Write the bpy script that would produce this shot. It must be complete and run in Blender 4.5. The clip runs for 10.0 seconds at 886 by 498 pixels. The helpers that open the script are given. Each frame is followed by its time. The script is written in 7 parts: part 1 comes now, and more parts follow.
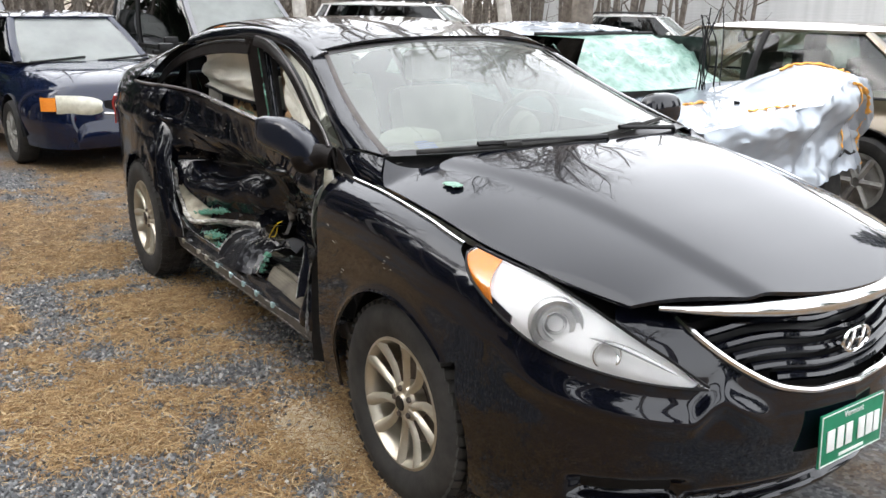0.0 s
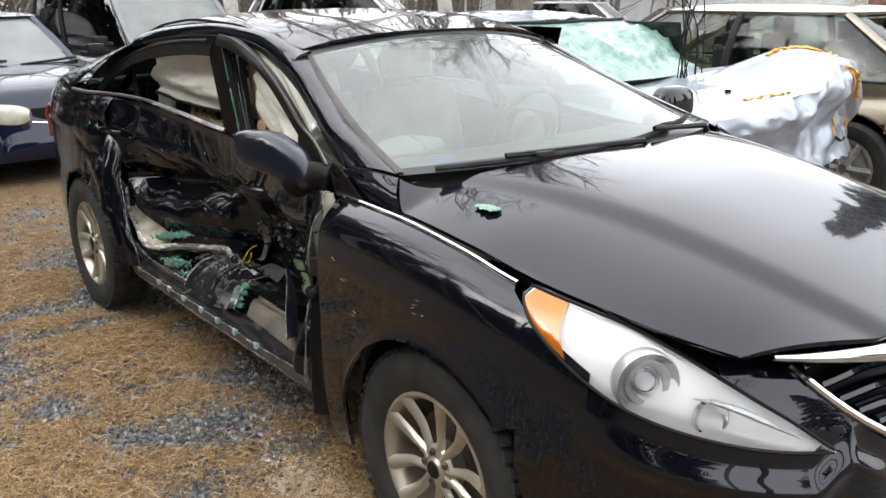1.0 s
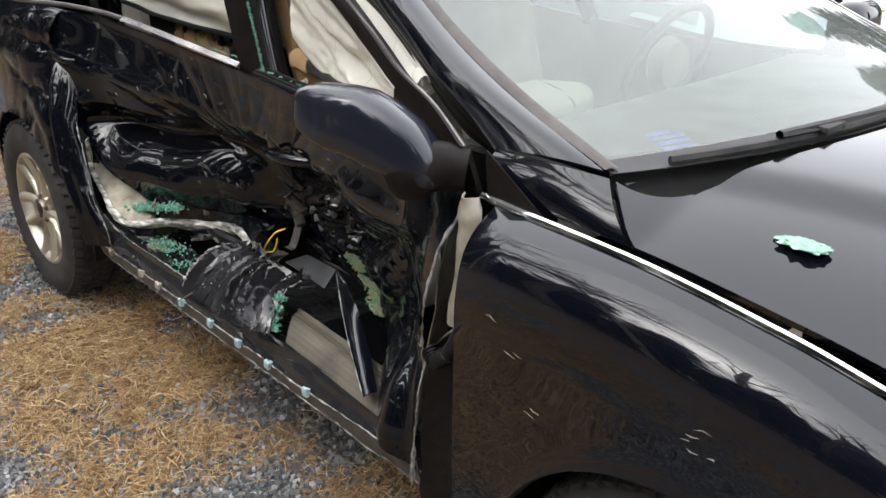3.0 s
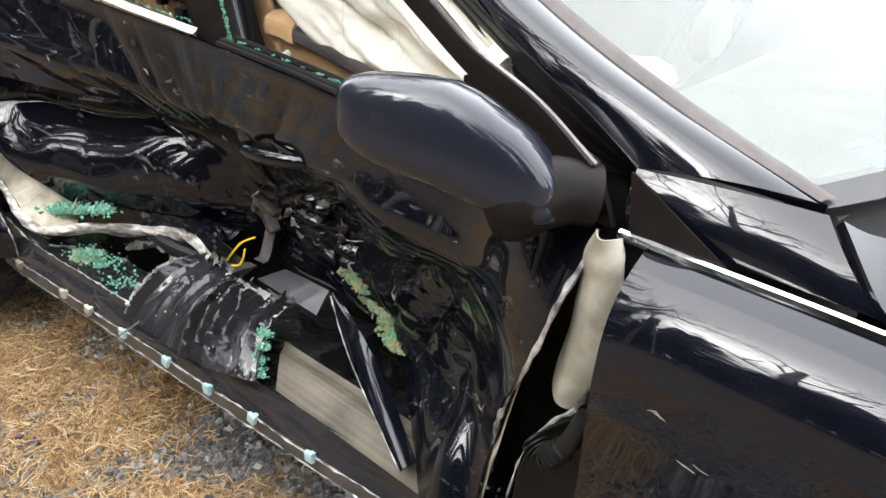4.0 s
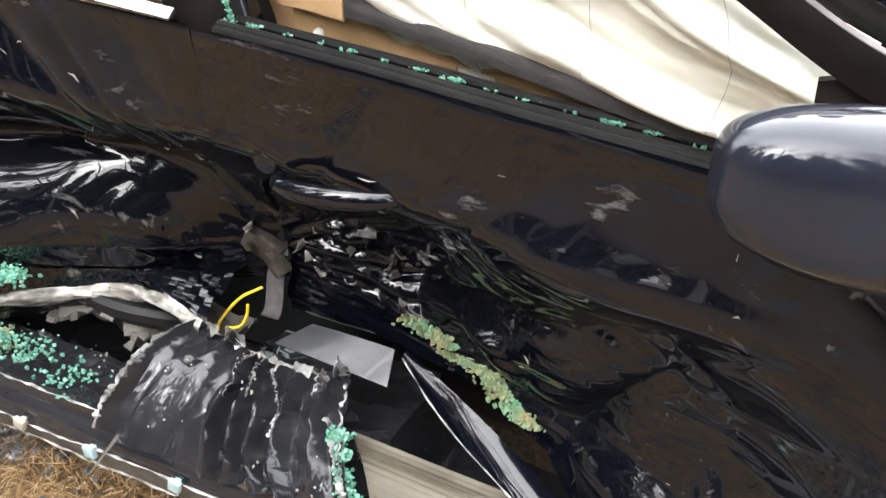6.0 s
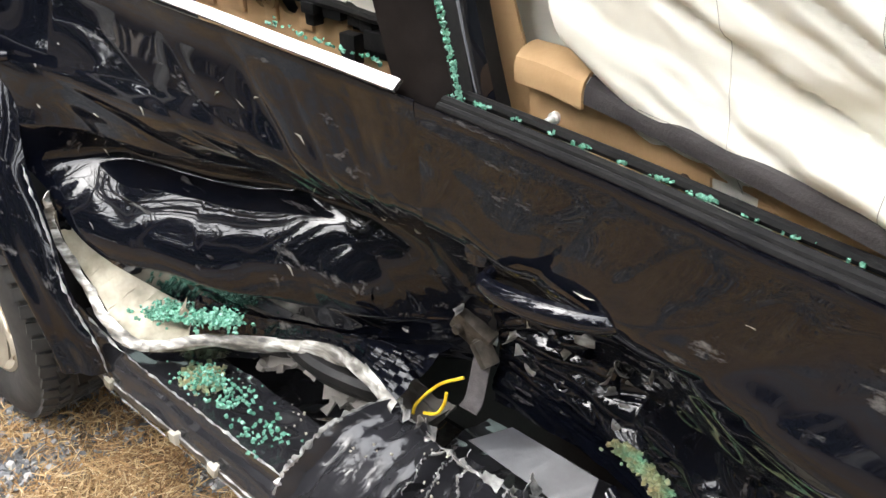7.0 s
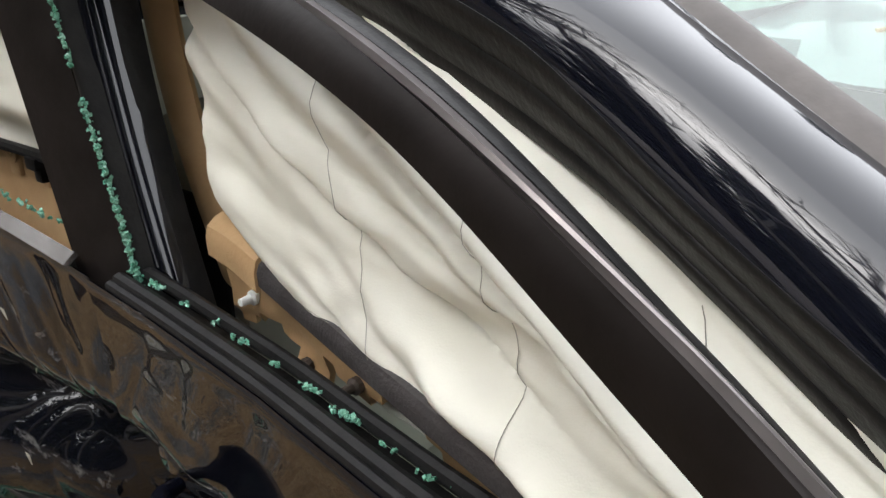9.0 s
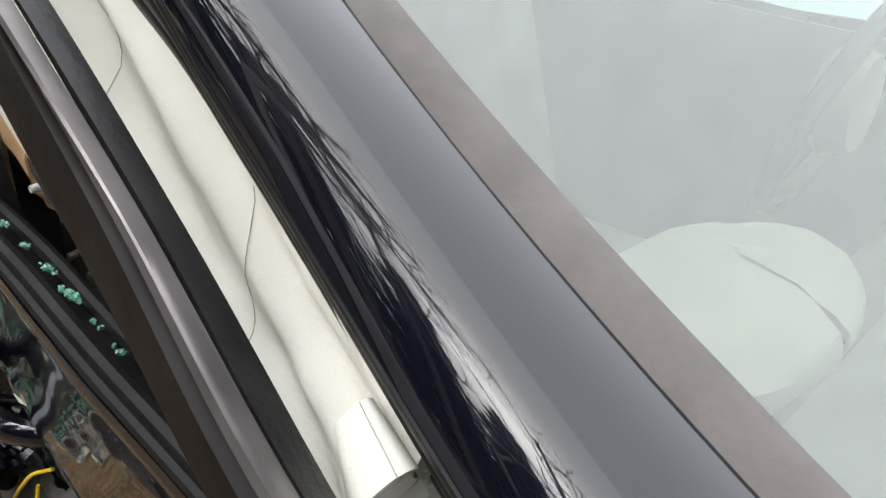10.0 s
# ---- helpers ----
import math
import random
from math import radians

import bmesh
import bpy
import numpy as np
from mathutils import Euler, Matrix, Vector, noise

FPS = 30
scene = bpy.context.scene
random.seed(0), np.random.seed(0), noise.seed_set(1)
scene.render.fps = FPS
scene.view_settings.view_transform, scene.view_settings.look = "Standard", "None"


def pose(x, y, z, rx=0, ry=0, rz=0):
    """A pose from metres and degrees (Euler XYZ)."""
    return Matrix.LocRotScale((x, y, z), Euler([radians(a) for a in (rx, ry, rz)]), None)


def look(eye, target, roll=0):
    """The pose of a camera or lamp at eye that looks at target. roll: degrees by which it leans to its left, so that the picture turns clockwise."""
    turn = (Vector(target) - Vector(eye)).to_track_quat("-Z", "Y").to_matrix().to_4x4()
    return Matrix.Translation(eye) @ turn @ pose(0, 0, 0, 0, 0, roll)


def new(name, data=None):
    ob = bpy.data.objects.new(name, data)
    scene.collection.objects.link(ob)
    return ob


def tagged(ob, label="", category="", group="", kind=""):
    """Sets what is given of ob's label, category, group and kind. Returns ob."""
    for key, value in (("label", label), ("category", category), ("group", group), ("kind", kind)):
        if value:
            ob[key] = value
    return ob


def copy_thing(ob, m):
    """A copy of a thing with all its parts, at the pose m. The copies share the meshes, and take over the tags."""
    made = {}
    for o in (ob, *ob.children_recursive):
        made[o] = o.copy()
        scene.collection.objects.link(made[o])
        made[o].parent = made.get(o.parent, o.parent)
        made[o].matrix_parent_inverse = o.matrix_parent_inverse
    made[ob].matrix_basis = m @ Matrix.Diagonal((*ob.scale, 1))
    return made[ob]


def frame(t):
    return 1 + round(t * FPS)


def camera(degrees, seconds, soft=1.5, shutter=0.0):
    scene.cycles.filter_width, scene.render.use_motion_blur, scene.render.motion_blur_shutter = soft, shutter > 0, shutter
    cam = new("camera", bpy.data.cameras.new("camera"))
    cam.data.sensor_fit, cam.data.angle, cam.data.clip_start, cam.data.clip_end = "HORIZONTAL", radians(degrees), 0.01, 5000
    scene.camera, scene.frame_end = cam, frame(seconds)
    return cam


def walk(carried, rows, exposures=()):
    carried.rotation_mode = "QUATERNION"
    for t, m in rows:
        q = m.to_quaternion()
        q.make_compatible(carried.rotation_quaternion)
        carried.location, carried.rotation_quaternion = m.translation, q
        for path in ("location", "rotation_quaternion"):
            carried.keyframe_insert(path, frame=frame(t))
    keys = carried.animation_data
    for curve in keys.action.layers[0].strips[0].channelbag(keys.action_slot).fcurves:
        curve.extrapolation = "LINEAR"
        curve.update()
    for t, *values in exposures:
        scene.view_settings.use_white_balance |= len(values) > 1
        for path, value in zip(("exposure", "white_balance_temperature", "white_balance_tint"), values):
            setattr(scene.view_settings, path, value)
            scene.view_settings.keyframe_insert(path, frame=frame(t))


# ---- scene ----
cam = camera(55.3, 10.0, 1.5)
PATH = [
    (0, (2.082, -2.159, 1.566), (0.505, -1.065, 1.003), 0.9),
    (0.5, (1.783, -2.133, 1.559), (0.272, -0.959, 0.977), 0.1),
    (1, (1.561, -2.105, 1.558), (0.078, -0.897, 0.975), -0.4),
    (1.5, (1.317, -1.981, 1.56), (-0.183, -0.791, 0.982), 0.5),
    (2, (1.063, -1.906, 1.539), (-0.411, -0.704, 0.919), 1.3),
    (2.5, (0.733, -1.882, 1.536), (-0.663, -0.638, 0.826), 0.6),
    (2.7, (0.614, -1.857, 1.52), (-0.757, -0.61, 0.768), 0.5),
    (3.8, (0.014, -1.686, 1.452), (-1.175, -0.343, 0.567), 1.5),
    (4, (-0.095, -1.681, 1.438), (-1.212, -0.29, 0.534), 2.2),
    (4.5, (-0.318, -1.656, 1.401), (-1.245, -0.167, 0.441), 2.4),
    (5, (-0.546, -1.577, 1.399), (-1.297, 0.009, 0.439), 2.1),
    (5.2, (-0.618, -1.559, 1.4), (-1.278, 0.057, 0.423), 2.2),
    (6.3, (-0.857, -1.474, 1.373), (-1.522, 0.045, 0.254), 1.5),
    (6.5, (-0.865, -1.425, 1.364), (-1.689, 0.025, 0.259), 0.8),
    (7, (-0.882, -1.34, 1.381), (-2.052, -0.075, 0.366), -1.0),
    (7.5, (-0.894, -1.298, 1.391), (-2.172, -0.087, 0.442), -2.6),
    (8, (-0.911, -1.229, 1.395), (-2.089, 0.13, 0.519), -2.2),
    (8.5, (-0.896, -1.133, 1.403), (-1.96, 0.371, 0.625), -1.7),
    (9, (-0.775, -1.009, 1.366), (-1.994, 0.386, 0.612), -0.6),
    (9.5, (-0.683, -0.951, 1.366), (-1.892, 0.401, 0.522), 0.2),
    (10, (-0.602, -0.897, 1.363), (-1.741, 0.455, 0.428), 2.0),
]
EXPOSE = [(0, 2.45), (0.5, 2.4), (2.0, 2.3), (2.7, 2.45), (3.8, 3.1), (4.5, 3.6), (6.5, 3.7), (7.0, 3.55), (7.5, 3.35), (8.0, 2.85), (8.5, 2.65), (9.0, 2.65), (9.5, 2.75), (10, 2.65)]
walk(cam, [(t, look(eye, target, roll)) for t, eye, target, roll in PATH], EXPOSE)

# ---- world and light: overcast daylight ----
world = bpy.data.worlds.new("overcast_sky")
scene.world = world
world.use_nodes = True
CLOUD = (4.3, 4.4, 4.6)
wn, wl = world.node_tree.nodes, world.node_tree.links
sky = wn.new("ShaderNodeTexSky")
sky.sky_type, sky.sun_disc = "NISHITA", False
sky.sun_elevation, sky.sun_rotation = radians(50), radians(200)
sky.air_density, sky.dust_density = 1.0, 4.0
pale = wn.new("ShaderNodeHueSaturation")
pale.inputs["Saturation"].default_value = 0.22
wl.new(sky.outputs[0], pale.inputs["Color"])
even = wn.new("ShaderNodeMix")
even.data_type = "RGBA"
even.inputs["Factor"].default_value = 0.7
even.inputs["B"].default_value = (*CLOUD, 1)
wl.new(pale.outputs[0], even.inputs["A"])
wl.new(even.outputs["Result"], wn["Background"].inputs[0])
wn["Background"].inputs[1].default_value = 0.15
sun = new("sun", bpy.data.lights.new("sun", "SUN"))
sun.data.energy, sun.data.angle, sun.data.color = 0.15, radians(70), (1.0, 0.98, 0.95)
sun.matrix_world = look((-4, -9, 16), (0, 0, 0))


# ---- helpers of this scene ----
def nodes_of(name):
    m = bpy.data.materials.new(name)
    m.use_nodes = True
    return m, m.node_tree.nodes, m.node_tree.links, m.node_tree.nodes["Principled BSDF"]


def ramp(n, l, fac, stops):
    r = n.new("ShaderNodeValToRGB")
    el = r.color_ramp.elements
    while len(el) < len(stops):
        el.new(0.5)
    for e, (p, c) in zip(el, stops):
        e.position, e.color = p, (*c, 1)
    l.new(fac, r.inputs[0])
    return r.outputs[0]


def tex_noise(n, l, scale, detail=4.0, rough=0.55, coord="Object", dist=0.0):
    tc = n.new("ShaderNodeTexCoord")
    t = n.new("ShaderNodeTexNoise")
    t.inputs["Scale"].default_value, t.inputs["Detail"].default_value = scale, detail
    t.inputs["Roughness"].default_value, t.inputs["Distortion"].default_value = rough, dist
    l.new(tc.outputs[coord], t.inputs["Vector"])
    return t.outputs["Fac"]


def bump_on(n, l, p, height, strength=0.2, distance=0.01):
    b = n.new("ShaderNodeBump")
    b.inputs["Strength"].default_value, b.inputs["Distance"].default_value = strength, distance
    l.new(height, b.inputs["Height"])
    l.new(b.outputs[0], p.inputs["Normal"])


def simple(name, dark, light, rough=0.5, metal=0.0, scale=30.0, bump=0.1, coat=0.0, bscale=None, rrange=0.15):
    """A surface whose colour wanders between two tones, with fine relief and uneven gloss."""
    m, n, l, p = nodes_of(name)
    f = tex_noise(n, l, scale)
    l.new(ramp(n, l, f, [(0.3, dark), (0.7, light)]), p.inputs["Base Color"])
    g = tex_noise(n, l, scale * 0.3, 3)
    mr = n.new("ShaderNodeMapRange")
    mr.inputs["To Min"].default_value = max(0.02, rough - rrange)
    mr.inputs["To Max"].default_value = min(1, rough + rrange)
    l.new(g, mr.inputs["Value"])
    l.new(mr.outputs[0], p.inputs["Roughness"])
    p.inputs["Metallic"].default_value = metal
    p.inputs["Coat Weight"].default_value = coat
    p.inputs["Coat Roughness"].default_value = 0.04
    if bump:
        bump_on(n, l, p, tex_noise(n, l, bscale or scale * 4, 3), bump, 0.004)
    return m


def paint(name, col, flake=0.15, dirt=0.25, rough=0.22, scratch=0.0):
    """Car paint: a dark pigment under clear coat, with dust film and, where knocked, scuffs."""
    m, n, l, p = nodes_of(name)
    dust = tex_noise(n, l, 5.0, 7, 0.65)
    dcol = tuple(c * 0.88 + 0.12 * d for c, d in zip(col, (0.09, 0.085, 0.08)))
    base = ramp(n, l, dust, [(0.35, col), (0.85, tuple(a + (b - a) * dirt for a, b in zip(col, dcol)))])
    if scratch:
        tc = n.new("ShaderNodeTexCoord")
        mp = n.new("ShaderNodeMapping")
        mp.inputs["Scale"].default_value = (3.0, 30.0, 14.0)
        mp.inputs["Rotation"].default_value = (0, 0.15, 0)
        l.new(tc.outputs["Object"], mp.inputs["Vector"])
        t = n.new("ShaderNodeTexNoise")
        t.inputs["Scale"].default_value, t.inputs["Detail"].default_value = 1.6, 9
        t.inputs["Roughness"].default_value = 0.72
        l.new(mp.outputs[0], t.inputs["Vector"])
        mask = ramp(n, l, t.outputs["Fac"], [(0.60, (0, 0, 0)), (0.70, (scratch,) * 3)])
        mx = n.new("ShaderNodeMix")
        mx.data_type = "RGBA"
        mx.inputs["B"].default_value = (0.13, 0.125, 0.12, 1)
        l.new(mask, mx.inputs["Factor"])
        l.new(base, mx.inputs["A"])
        base = mx.outputs["Result"]
        rr = n.new("ShaderNodeMapRange")
        rr.inputs["To Min"].default_value, rr.inputs["To Max"].default_value = rough, 0.6
        l.new(mask, rr.inputs["Value"])
        l.new(rr.outputs[0], p.inputs["Roughness"])
    else:
        p.inputs["Roughness"].default_value = rough
    l.new(base, p.inputs["Base Color"])
    p.inputs["Metallic"].default_value = flake
    p.inputs["Specular IOR Level"].default_value = 0.04
    p.inputs["Coat Weight"].default_value = 1.0 if not scratch else 0.8
    cr = n.new("ShaderNodeMapRange")
    cr.inputs["To Min"].default_value, cr.inputs["To Max"].default_value = 0.0, 0.05
    l.new(tex_noise(n, l, 9.0, 6, 0.6), cr.inputs["Value"])
    l.new(cr.outputs[0], p.inputs["Coat Roughness"])
    return m


def pane(name, tint, rough=0.0, ior=1.5, haze=0.0):
    """Thin window glass: see-through, mirroring more at flat angles, with an optional pale diffuse veil in place of sky
    reflection.
    """
    m, n, l, p = nodes_of(name)
    n.remove(p)
    tr, gl, mix = n.new("ShaderNodeBsdfTransparent"), n.new("ShaderNodeBsdfGlossy"), n.new("ShaderNodeMixShader")
    tr.inputs[0].default_value = (*tint, 1)
    gl.inputs["Roughness"].default_value = rough
    fr = n.new("ShaderNodeFresnel")
    fr.inputs[0].default_value = ior
    up = n.new("ShaderNodeMath")
    up.operation, up.use_clamp = "MULTIPLY", True
    up.inputs[1].default_value = 1.25
    l.new(fr.outputs[0], up.inputs[0])
    l.new(up.outputs[0], mix.inputs[0])
    last = tr.outputs[0]
    if haze:
        df, mx = n.new("ShaderNodeBsdfDiffuse"), n.new("ShaderNodeMixShader")
        df.inputs[0].default_value = (0.55, 0.59, 0.56, 1)
        mr = n.new("ShaderNodeMapRange")
        mr.inputs["To Min"].default_value, mr.inputs["To Max"].default_value = haze * 0.6, haze * 1.4
        l.new(tex_noise(n, l, 3.0, 6), mr.inputs["Value"])
        l.new(mr.outputs[0], mx.inputs[0])
        l.new(last, mx.inputs[1])
        l.new(df.outputs[0], mx.inputs[2])
        last = mx.outputs[0]
    l.new(last, mix.inputs[1])
    l.new(gl.outputs[0], mix.inputs[2])
    l.new(mix.outputs[0], n["Material Output"].inputs[0])
    return m


def spline(pts, n):
    """n points evenly spaced along a smooth curve through pts."""
    p = [np.array(q, float) for q in pts]
    p = [2 * p[0] - p[1]] + p + [2 * p[-1] - p[-2]]
    out = []
    for i in range(1, len(p) - 2):
        for k in range(24):
            t = k / 24
            out.append(0.5 * (2 * p[i] + (p[i + 1] - p[i - 1]) * t + (2 * p[i - 1] - 5 * p[i] + 4 * p[i + 1] - p[i + 2]) * t * t
                              + (3 * p[i] - p[i - 1] - 3 * p[i + 1] + p[i + 2]) * t ** 3))
    out.append(p[-2])
    out = np.array(out)
    d = np.r_[0, np.cumsum(np.linalg.norm(np.diff(out, axis=0), axis=1))]
    u = np.linspace(0, d[-1], n)
    return np.stack([np.interp(u, d, out[:, k]) for k in range(out.shape[1])], 1)


def tab(x, *pairs):
    """Smooth value at x from a short table of (x, value)."""
    n = len(pairs)
    if x <= pairs[0][0]:
        return pairs[0][1]
    if x >= pairs[-1][0]:
        return pairs[-1][1]
    i = 0
    while pairs[i + 1][0] < x:
        i += 1
    x0, v0 = pairs[i]
    x1, v1 = pairs[i + 1]
    h = x1 - x0
    m = (v1 - v0) / h
    m0 = m1 = m
    if i > 0:
        a = (v0 - pairs[i - 1][1]) / (x0 - pairs[i - 1][0])
        m0 = 0.0 if a * m <= 0 else 2 * a * m / (a + m)
    if i + 2 < n:
        b = (pairs[i + 2][1] - v1) / (pairs[i + 2][0] - x1)
        m1 = 0.0 if b * m <= 0 else 2 * b * m / (b + m)
    t = (x - x0) / h
    return (2 * t**3 - 3 * t**2 + 1) * v0 + (t**3 - 2 * t**2 + t) * h * m0 + (-2 * t**3 + 3 * t**2) * v1 + (t**3 - t**2) * h * m1


def sheet(fn, nu, nv, thick=0.0, flip=False, keep=None):
    """A grid of fn(u, v), u and v from 0 to 1; thick: turned into a plate of that thickness, away from its front."""
    bm = bmesh.new()
    vs = [[bm.verts.new(fn(i / nu, j / nv)) for j in range(nv + 1)] for i in range(nu + 1)]
    for i in range(nu):
        for j in range(nv):
            if keep and not keep((i + 0.5) / nu, (j + 0.5) / nv):
                continue
            q = [vs[i][j], vs[i + 1][j], vs[i + 1][j + 1], vs[i][j + 1]]
            bm.faces.new(q[::-1] if flip else q)
    if keep:
        bmesh.ops.delete(bm, geom=[v for v in bm.verts if not v.link_faces], context="VERTS")
    if thick:
        bm.normal_update()
        bmesh.ops.solidify(bm, geom=bm.faces[:], thickness=thick)
    return bm


def tube(bm, pts, r, sides=8, closed=False, flat=1.0, caps=True):
    """Sweeps a round (or flattened) section along pts into bm; r may be a list."""
    pts = [Vector(p) for p in pts]
    k = len(pts)
    rings, side = [], None
    for i, p in enumerate(pts):
        d = (pts[(i + 1) % k] - pts[i - 1]) if closed else (pts[min(i + 1, k - 1)] - pts[max(i - 1, 0)])
        d = d.normalized() if d.length > 1e-9 else Vector((1, 0, 0))
        if side is None:
            side = d.cross(Vector((0, 0, 1)))
            side = side if side.length > 0.05 else d.cross(Vector((0, 1, 0)))
        side = (side - d * side.dot(d)).normalized()
        up = side.cross(d)
        rad = r[i] if isinstance(r, (list, tuple, np.ndarray)) else r
        rings.append([bm.verts.new(p + side * (rad * math.cos(2 * math.pi * a / sides)) + up * (rad * flat * math.sin(2 * math.pi * a / sides))) for a in range(sides)])
    for i in range(k if closed else k - 1):
        a, b = rings[i], rings[(i + 1) % k]
        for s in range(sides):
            bm.faces.new((a[s], a[(s + 1) % sides], b[(s + 1) % sides], b[s]))
    if not closed and caps:
        bm.faces.new(rings[0][::-1])
        bm.faces.new(rings[-1])
    return bm


def lathe(bm, prof, sides=48, closed=False, m=None):
    """Turns a profile of (radius, y) about the y axis."""
    rings = []
    for a in range(sides):
        c, s = math.cos(2 * math.pi * a / sides), math.sin(2 * math.pi * a / sides)
        rings.append([bm.verts.new((m or Matrix()) @ Vector((r * c, y, r * s))) for r, y in prof])
    k = len(prof)
    for a in range(sides):
        p, q = rings[a], rings[(a + 1) % sides]
        for j in range(k if closed else k - 1):
            bm.faces.new((p[j], p[(j + 1) % k], q[(j + 1) % k], q[j]))
    return bm


def block(bm, cx, cy, cz, sx, sy, sz, bev=0.0, m=None):
    """A box with rounded edges into bm."""
    t = bmesh.new()
    bmesh.ops.create_cube(t, size=1)
    bmesh.ops.scale(t, vec=(sx, sy, sz), verts=t.verts)
    if bev:
        bmesh.ops.bevel(t, geom=t.edges[:], offset=bev, segments=2, affect="EDGES", profile=0.6)
    bmesh.ops.translate(t, vec=(cx, cy, cz), verts=t.verts)
    join(bm, t, m)
    return bm


def join(bm, other, m=None):
    if m is not None:
        other.transform(m)
    tmp = bpy.data.meshes.new("tmp")
    other.to_mesh(tmp)
    other.free()
    bm.from_mesh(tmp)
    bpy.data.meshes.remove(tmp)
    return bm


def finish(name, bm, material, smooth=True, angle=35):
    bmesh.ops.recalc_face_normals(bm, faces=bm.faces[:]) if smooth == "fix" else None
    me = bpy.data.meshes.new(name)
    bm.to_mesh(me)
    bm.free()
    me.materials.append(material)
    if smooth:
        me.shade_smooth()
        me.set_sharp_from_angle(angle=radians(angle))
    return me


def part(name, bm, material, parent=None, label="", smooth=True, angle=35):
    ob = new(name, finish(name, bm, material, smooth, angle))
    if parent is not None:
        ob.parent = parent
    return tagged(ob, label) if label else ob


def thing(name, label, category, group="", m=None, kind=""):
    ob = new(name)
    ob.empty_display_size = 0.1
    if m is not None:
        ob.matrix_basis = m
    return tagged(ob, label, category, group, kind)


def fbm(x, y, z=0.0, o=4):
    return noise.fractal(Vector((x, y, z)), 1.0, 2.0, o)


# ---- materials ----
NAVY = paint("navy_paint", (0.0024, 0.0030, 0.0064), 0.1, 0.2)
NAVY_SCUFF = paint("scuffed_navy_paint", (0.0024, 0.0030, 0.0058), 0.1, 0.25, 0.16, 0.85)
BLUE = paint("blue_paint", (0.004, 0.008, 0.027), 0.1, 0.2)
GOLD = paint("champagne_paint", (0.17, 0.14, 0.10), 0.5, 0.2, 0.35)
SILVER = paint("silver_paint", (0.37, 0.41, 0.46), 0.4, 0.3, 0.4)
GREYVAN = paint("grey_paint", (0.16, 0.16, 0.17), 0.5, 0.2, 0.35)
WHITE = paint("white_paint", (0.70, 0.70, 0.69), 0.0, 0.2, 0.35)
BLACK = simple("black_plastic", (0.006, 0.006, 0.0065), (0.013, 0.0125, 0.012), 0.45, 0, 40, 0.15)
TRIM = simple("brown_black_trim", (0.007, 0.0055, 0.005), (0.013, 0.0105, 0.0098), 0.5, 0, 25, 0.08)
TRIM.node_tree.nodes["Principled BSDF"].inputs["Specular IOR Level"].default_value = 0.12
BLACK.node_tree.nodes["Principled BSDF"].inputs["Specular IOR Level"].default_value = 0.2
RUBBER = simple("tyre_rubber", (0.012, 0.012, 0.012), (0.035, 0.033, 0.030), 0.8, 0, 14, 0.3)
ALLOY = simple("dusty_alloy", (0.44, 0.40, 0.32), (0.58, 0.54, 0.45), 0.38, 0.75, 8, 0.05)
CHROME = simple("chrome", (0.75, 0.75, 0.75), (0.85, 0.85, 0.85), 0.1, 1.0, 10, 0.0, rrange=0.06)
BRAKE = simple("brake_steel", (0.06, 0.05, 0.045), (0.16, 0.13, 0.11), 0.6, 0.6, 20, 0.2)
# the haze whitens the glass as reflected sky would
GLASS = pane("windscreen_glass", (0.56, 0.65, 0.59), 0.0, 1.5, 0.20)
SIDEGLASS = pane("side_glass", (0.45, 0.55, 0.50))
DARKGLASS = pane("tinted_glass", (0.06, 0.08, 0.08))
LAMPGLASS = pane("lamp_cover", (0.95, 0.95, 0.95))
AMBER = simple("amber_lens", (0.85, 0.24, 0.02), (0.95, 0.33, 0.03), 0.2, 0, 60, 0.15, coat=1.0)
REDLENS = simple("red_lens", (0.35, 0.01, 0.01), (0.50, 0.02, 0.015), 0.2, 0, 60, 0.1, coat=1.0)
REFLECTOR = simple("lamp_reflector", (0.86, 0.86, 0.85), (0.94, 0.94, 0.93), 0.35, 0.0, 12, 0.0)
AIRBAG = simple("airbag_cloth", (0.64, 0.63, 0.55), (0.76, 0.75, 0.67), 0.85, 0, 6, 0.10, bscale=700)
TAN = simple("tan_plastic", (0.40, 0.25, 0.12), (0.50, 0.33, 0.17), 0.6, 0, 12, 0.15, bscale=200)
SEAT = simple("beige_cloth", (0.36, 0.34, 0.29), (0.46, 0.43, 0.37), 0.9, 0, 8, 0.05, bscale=120)
PRIMER = simple("pale_primer", (0.20, 0.185, 0.14), (0.50, 0.47, 0.39), 0.5, 0.2, 14, 0.3)
TORN = simple("torn_metal", (0.03, 0.03, 0.032), (0.60, 0.59, 0.56), 0.4, 0.3, 34, 0.4)
GREENGLASS = simple("green_glass_crumbs", (0.04, 0.21, 0.13), (0.24, 0.50, 0.38), 0.1, 0, 120, 0.5, coat=0.6)
YELLOW = simple("yellow_wire", (0.75, 0.50, 0.02), (0.85, 0.60, 0.04), 0.4, 0, 30, 0.0)
# navy paint with a lighter base and a blurrier clear coat
DULLNAVY = paint("soft_gloss_navy_paint", (0.010, 0.012, 0.020), 0.1, 0.5, 0.4)
for m_ in (DULLNAVY,):
    for nd in m_.node_tree.nodes:
        if nd.type == "MAP_RANGE" and abs(nd.inputs["To Max"].default_value - 0.05) < 1e-4:
            nd.inputs["To Min"].default_value, nd.inputs["To Max"].default_value = 0.03, 0.09
FOOTPAINT = paint("grimy_navy_paint", (0.016, 0.016, 0.019), 0.1, 0.7, 0.25, 0.12)

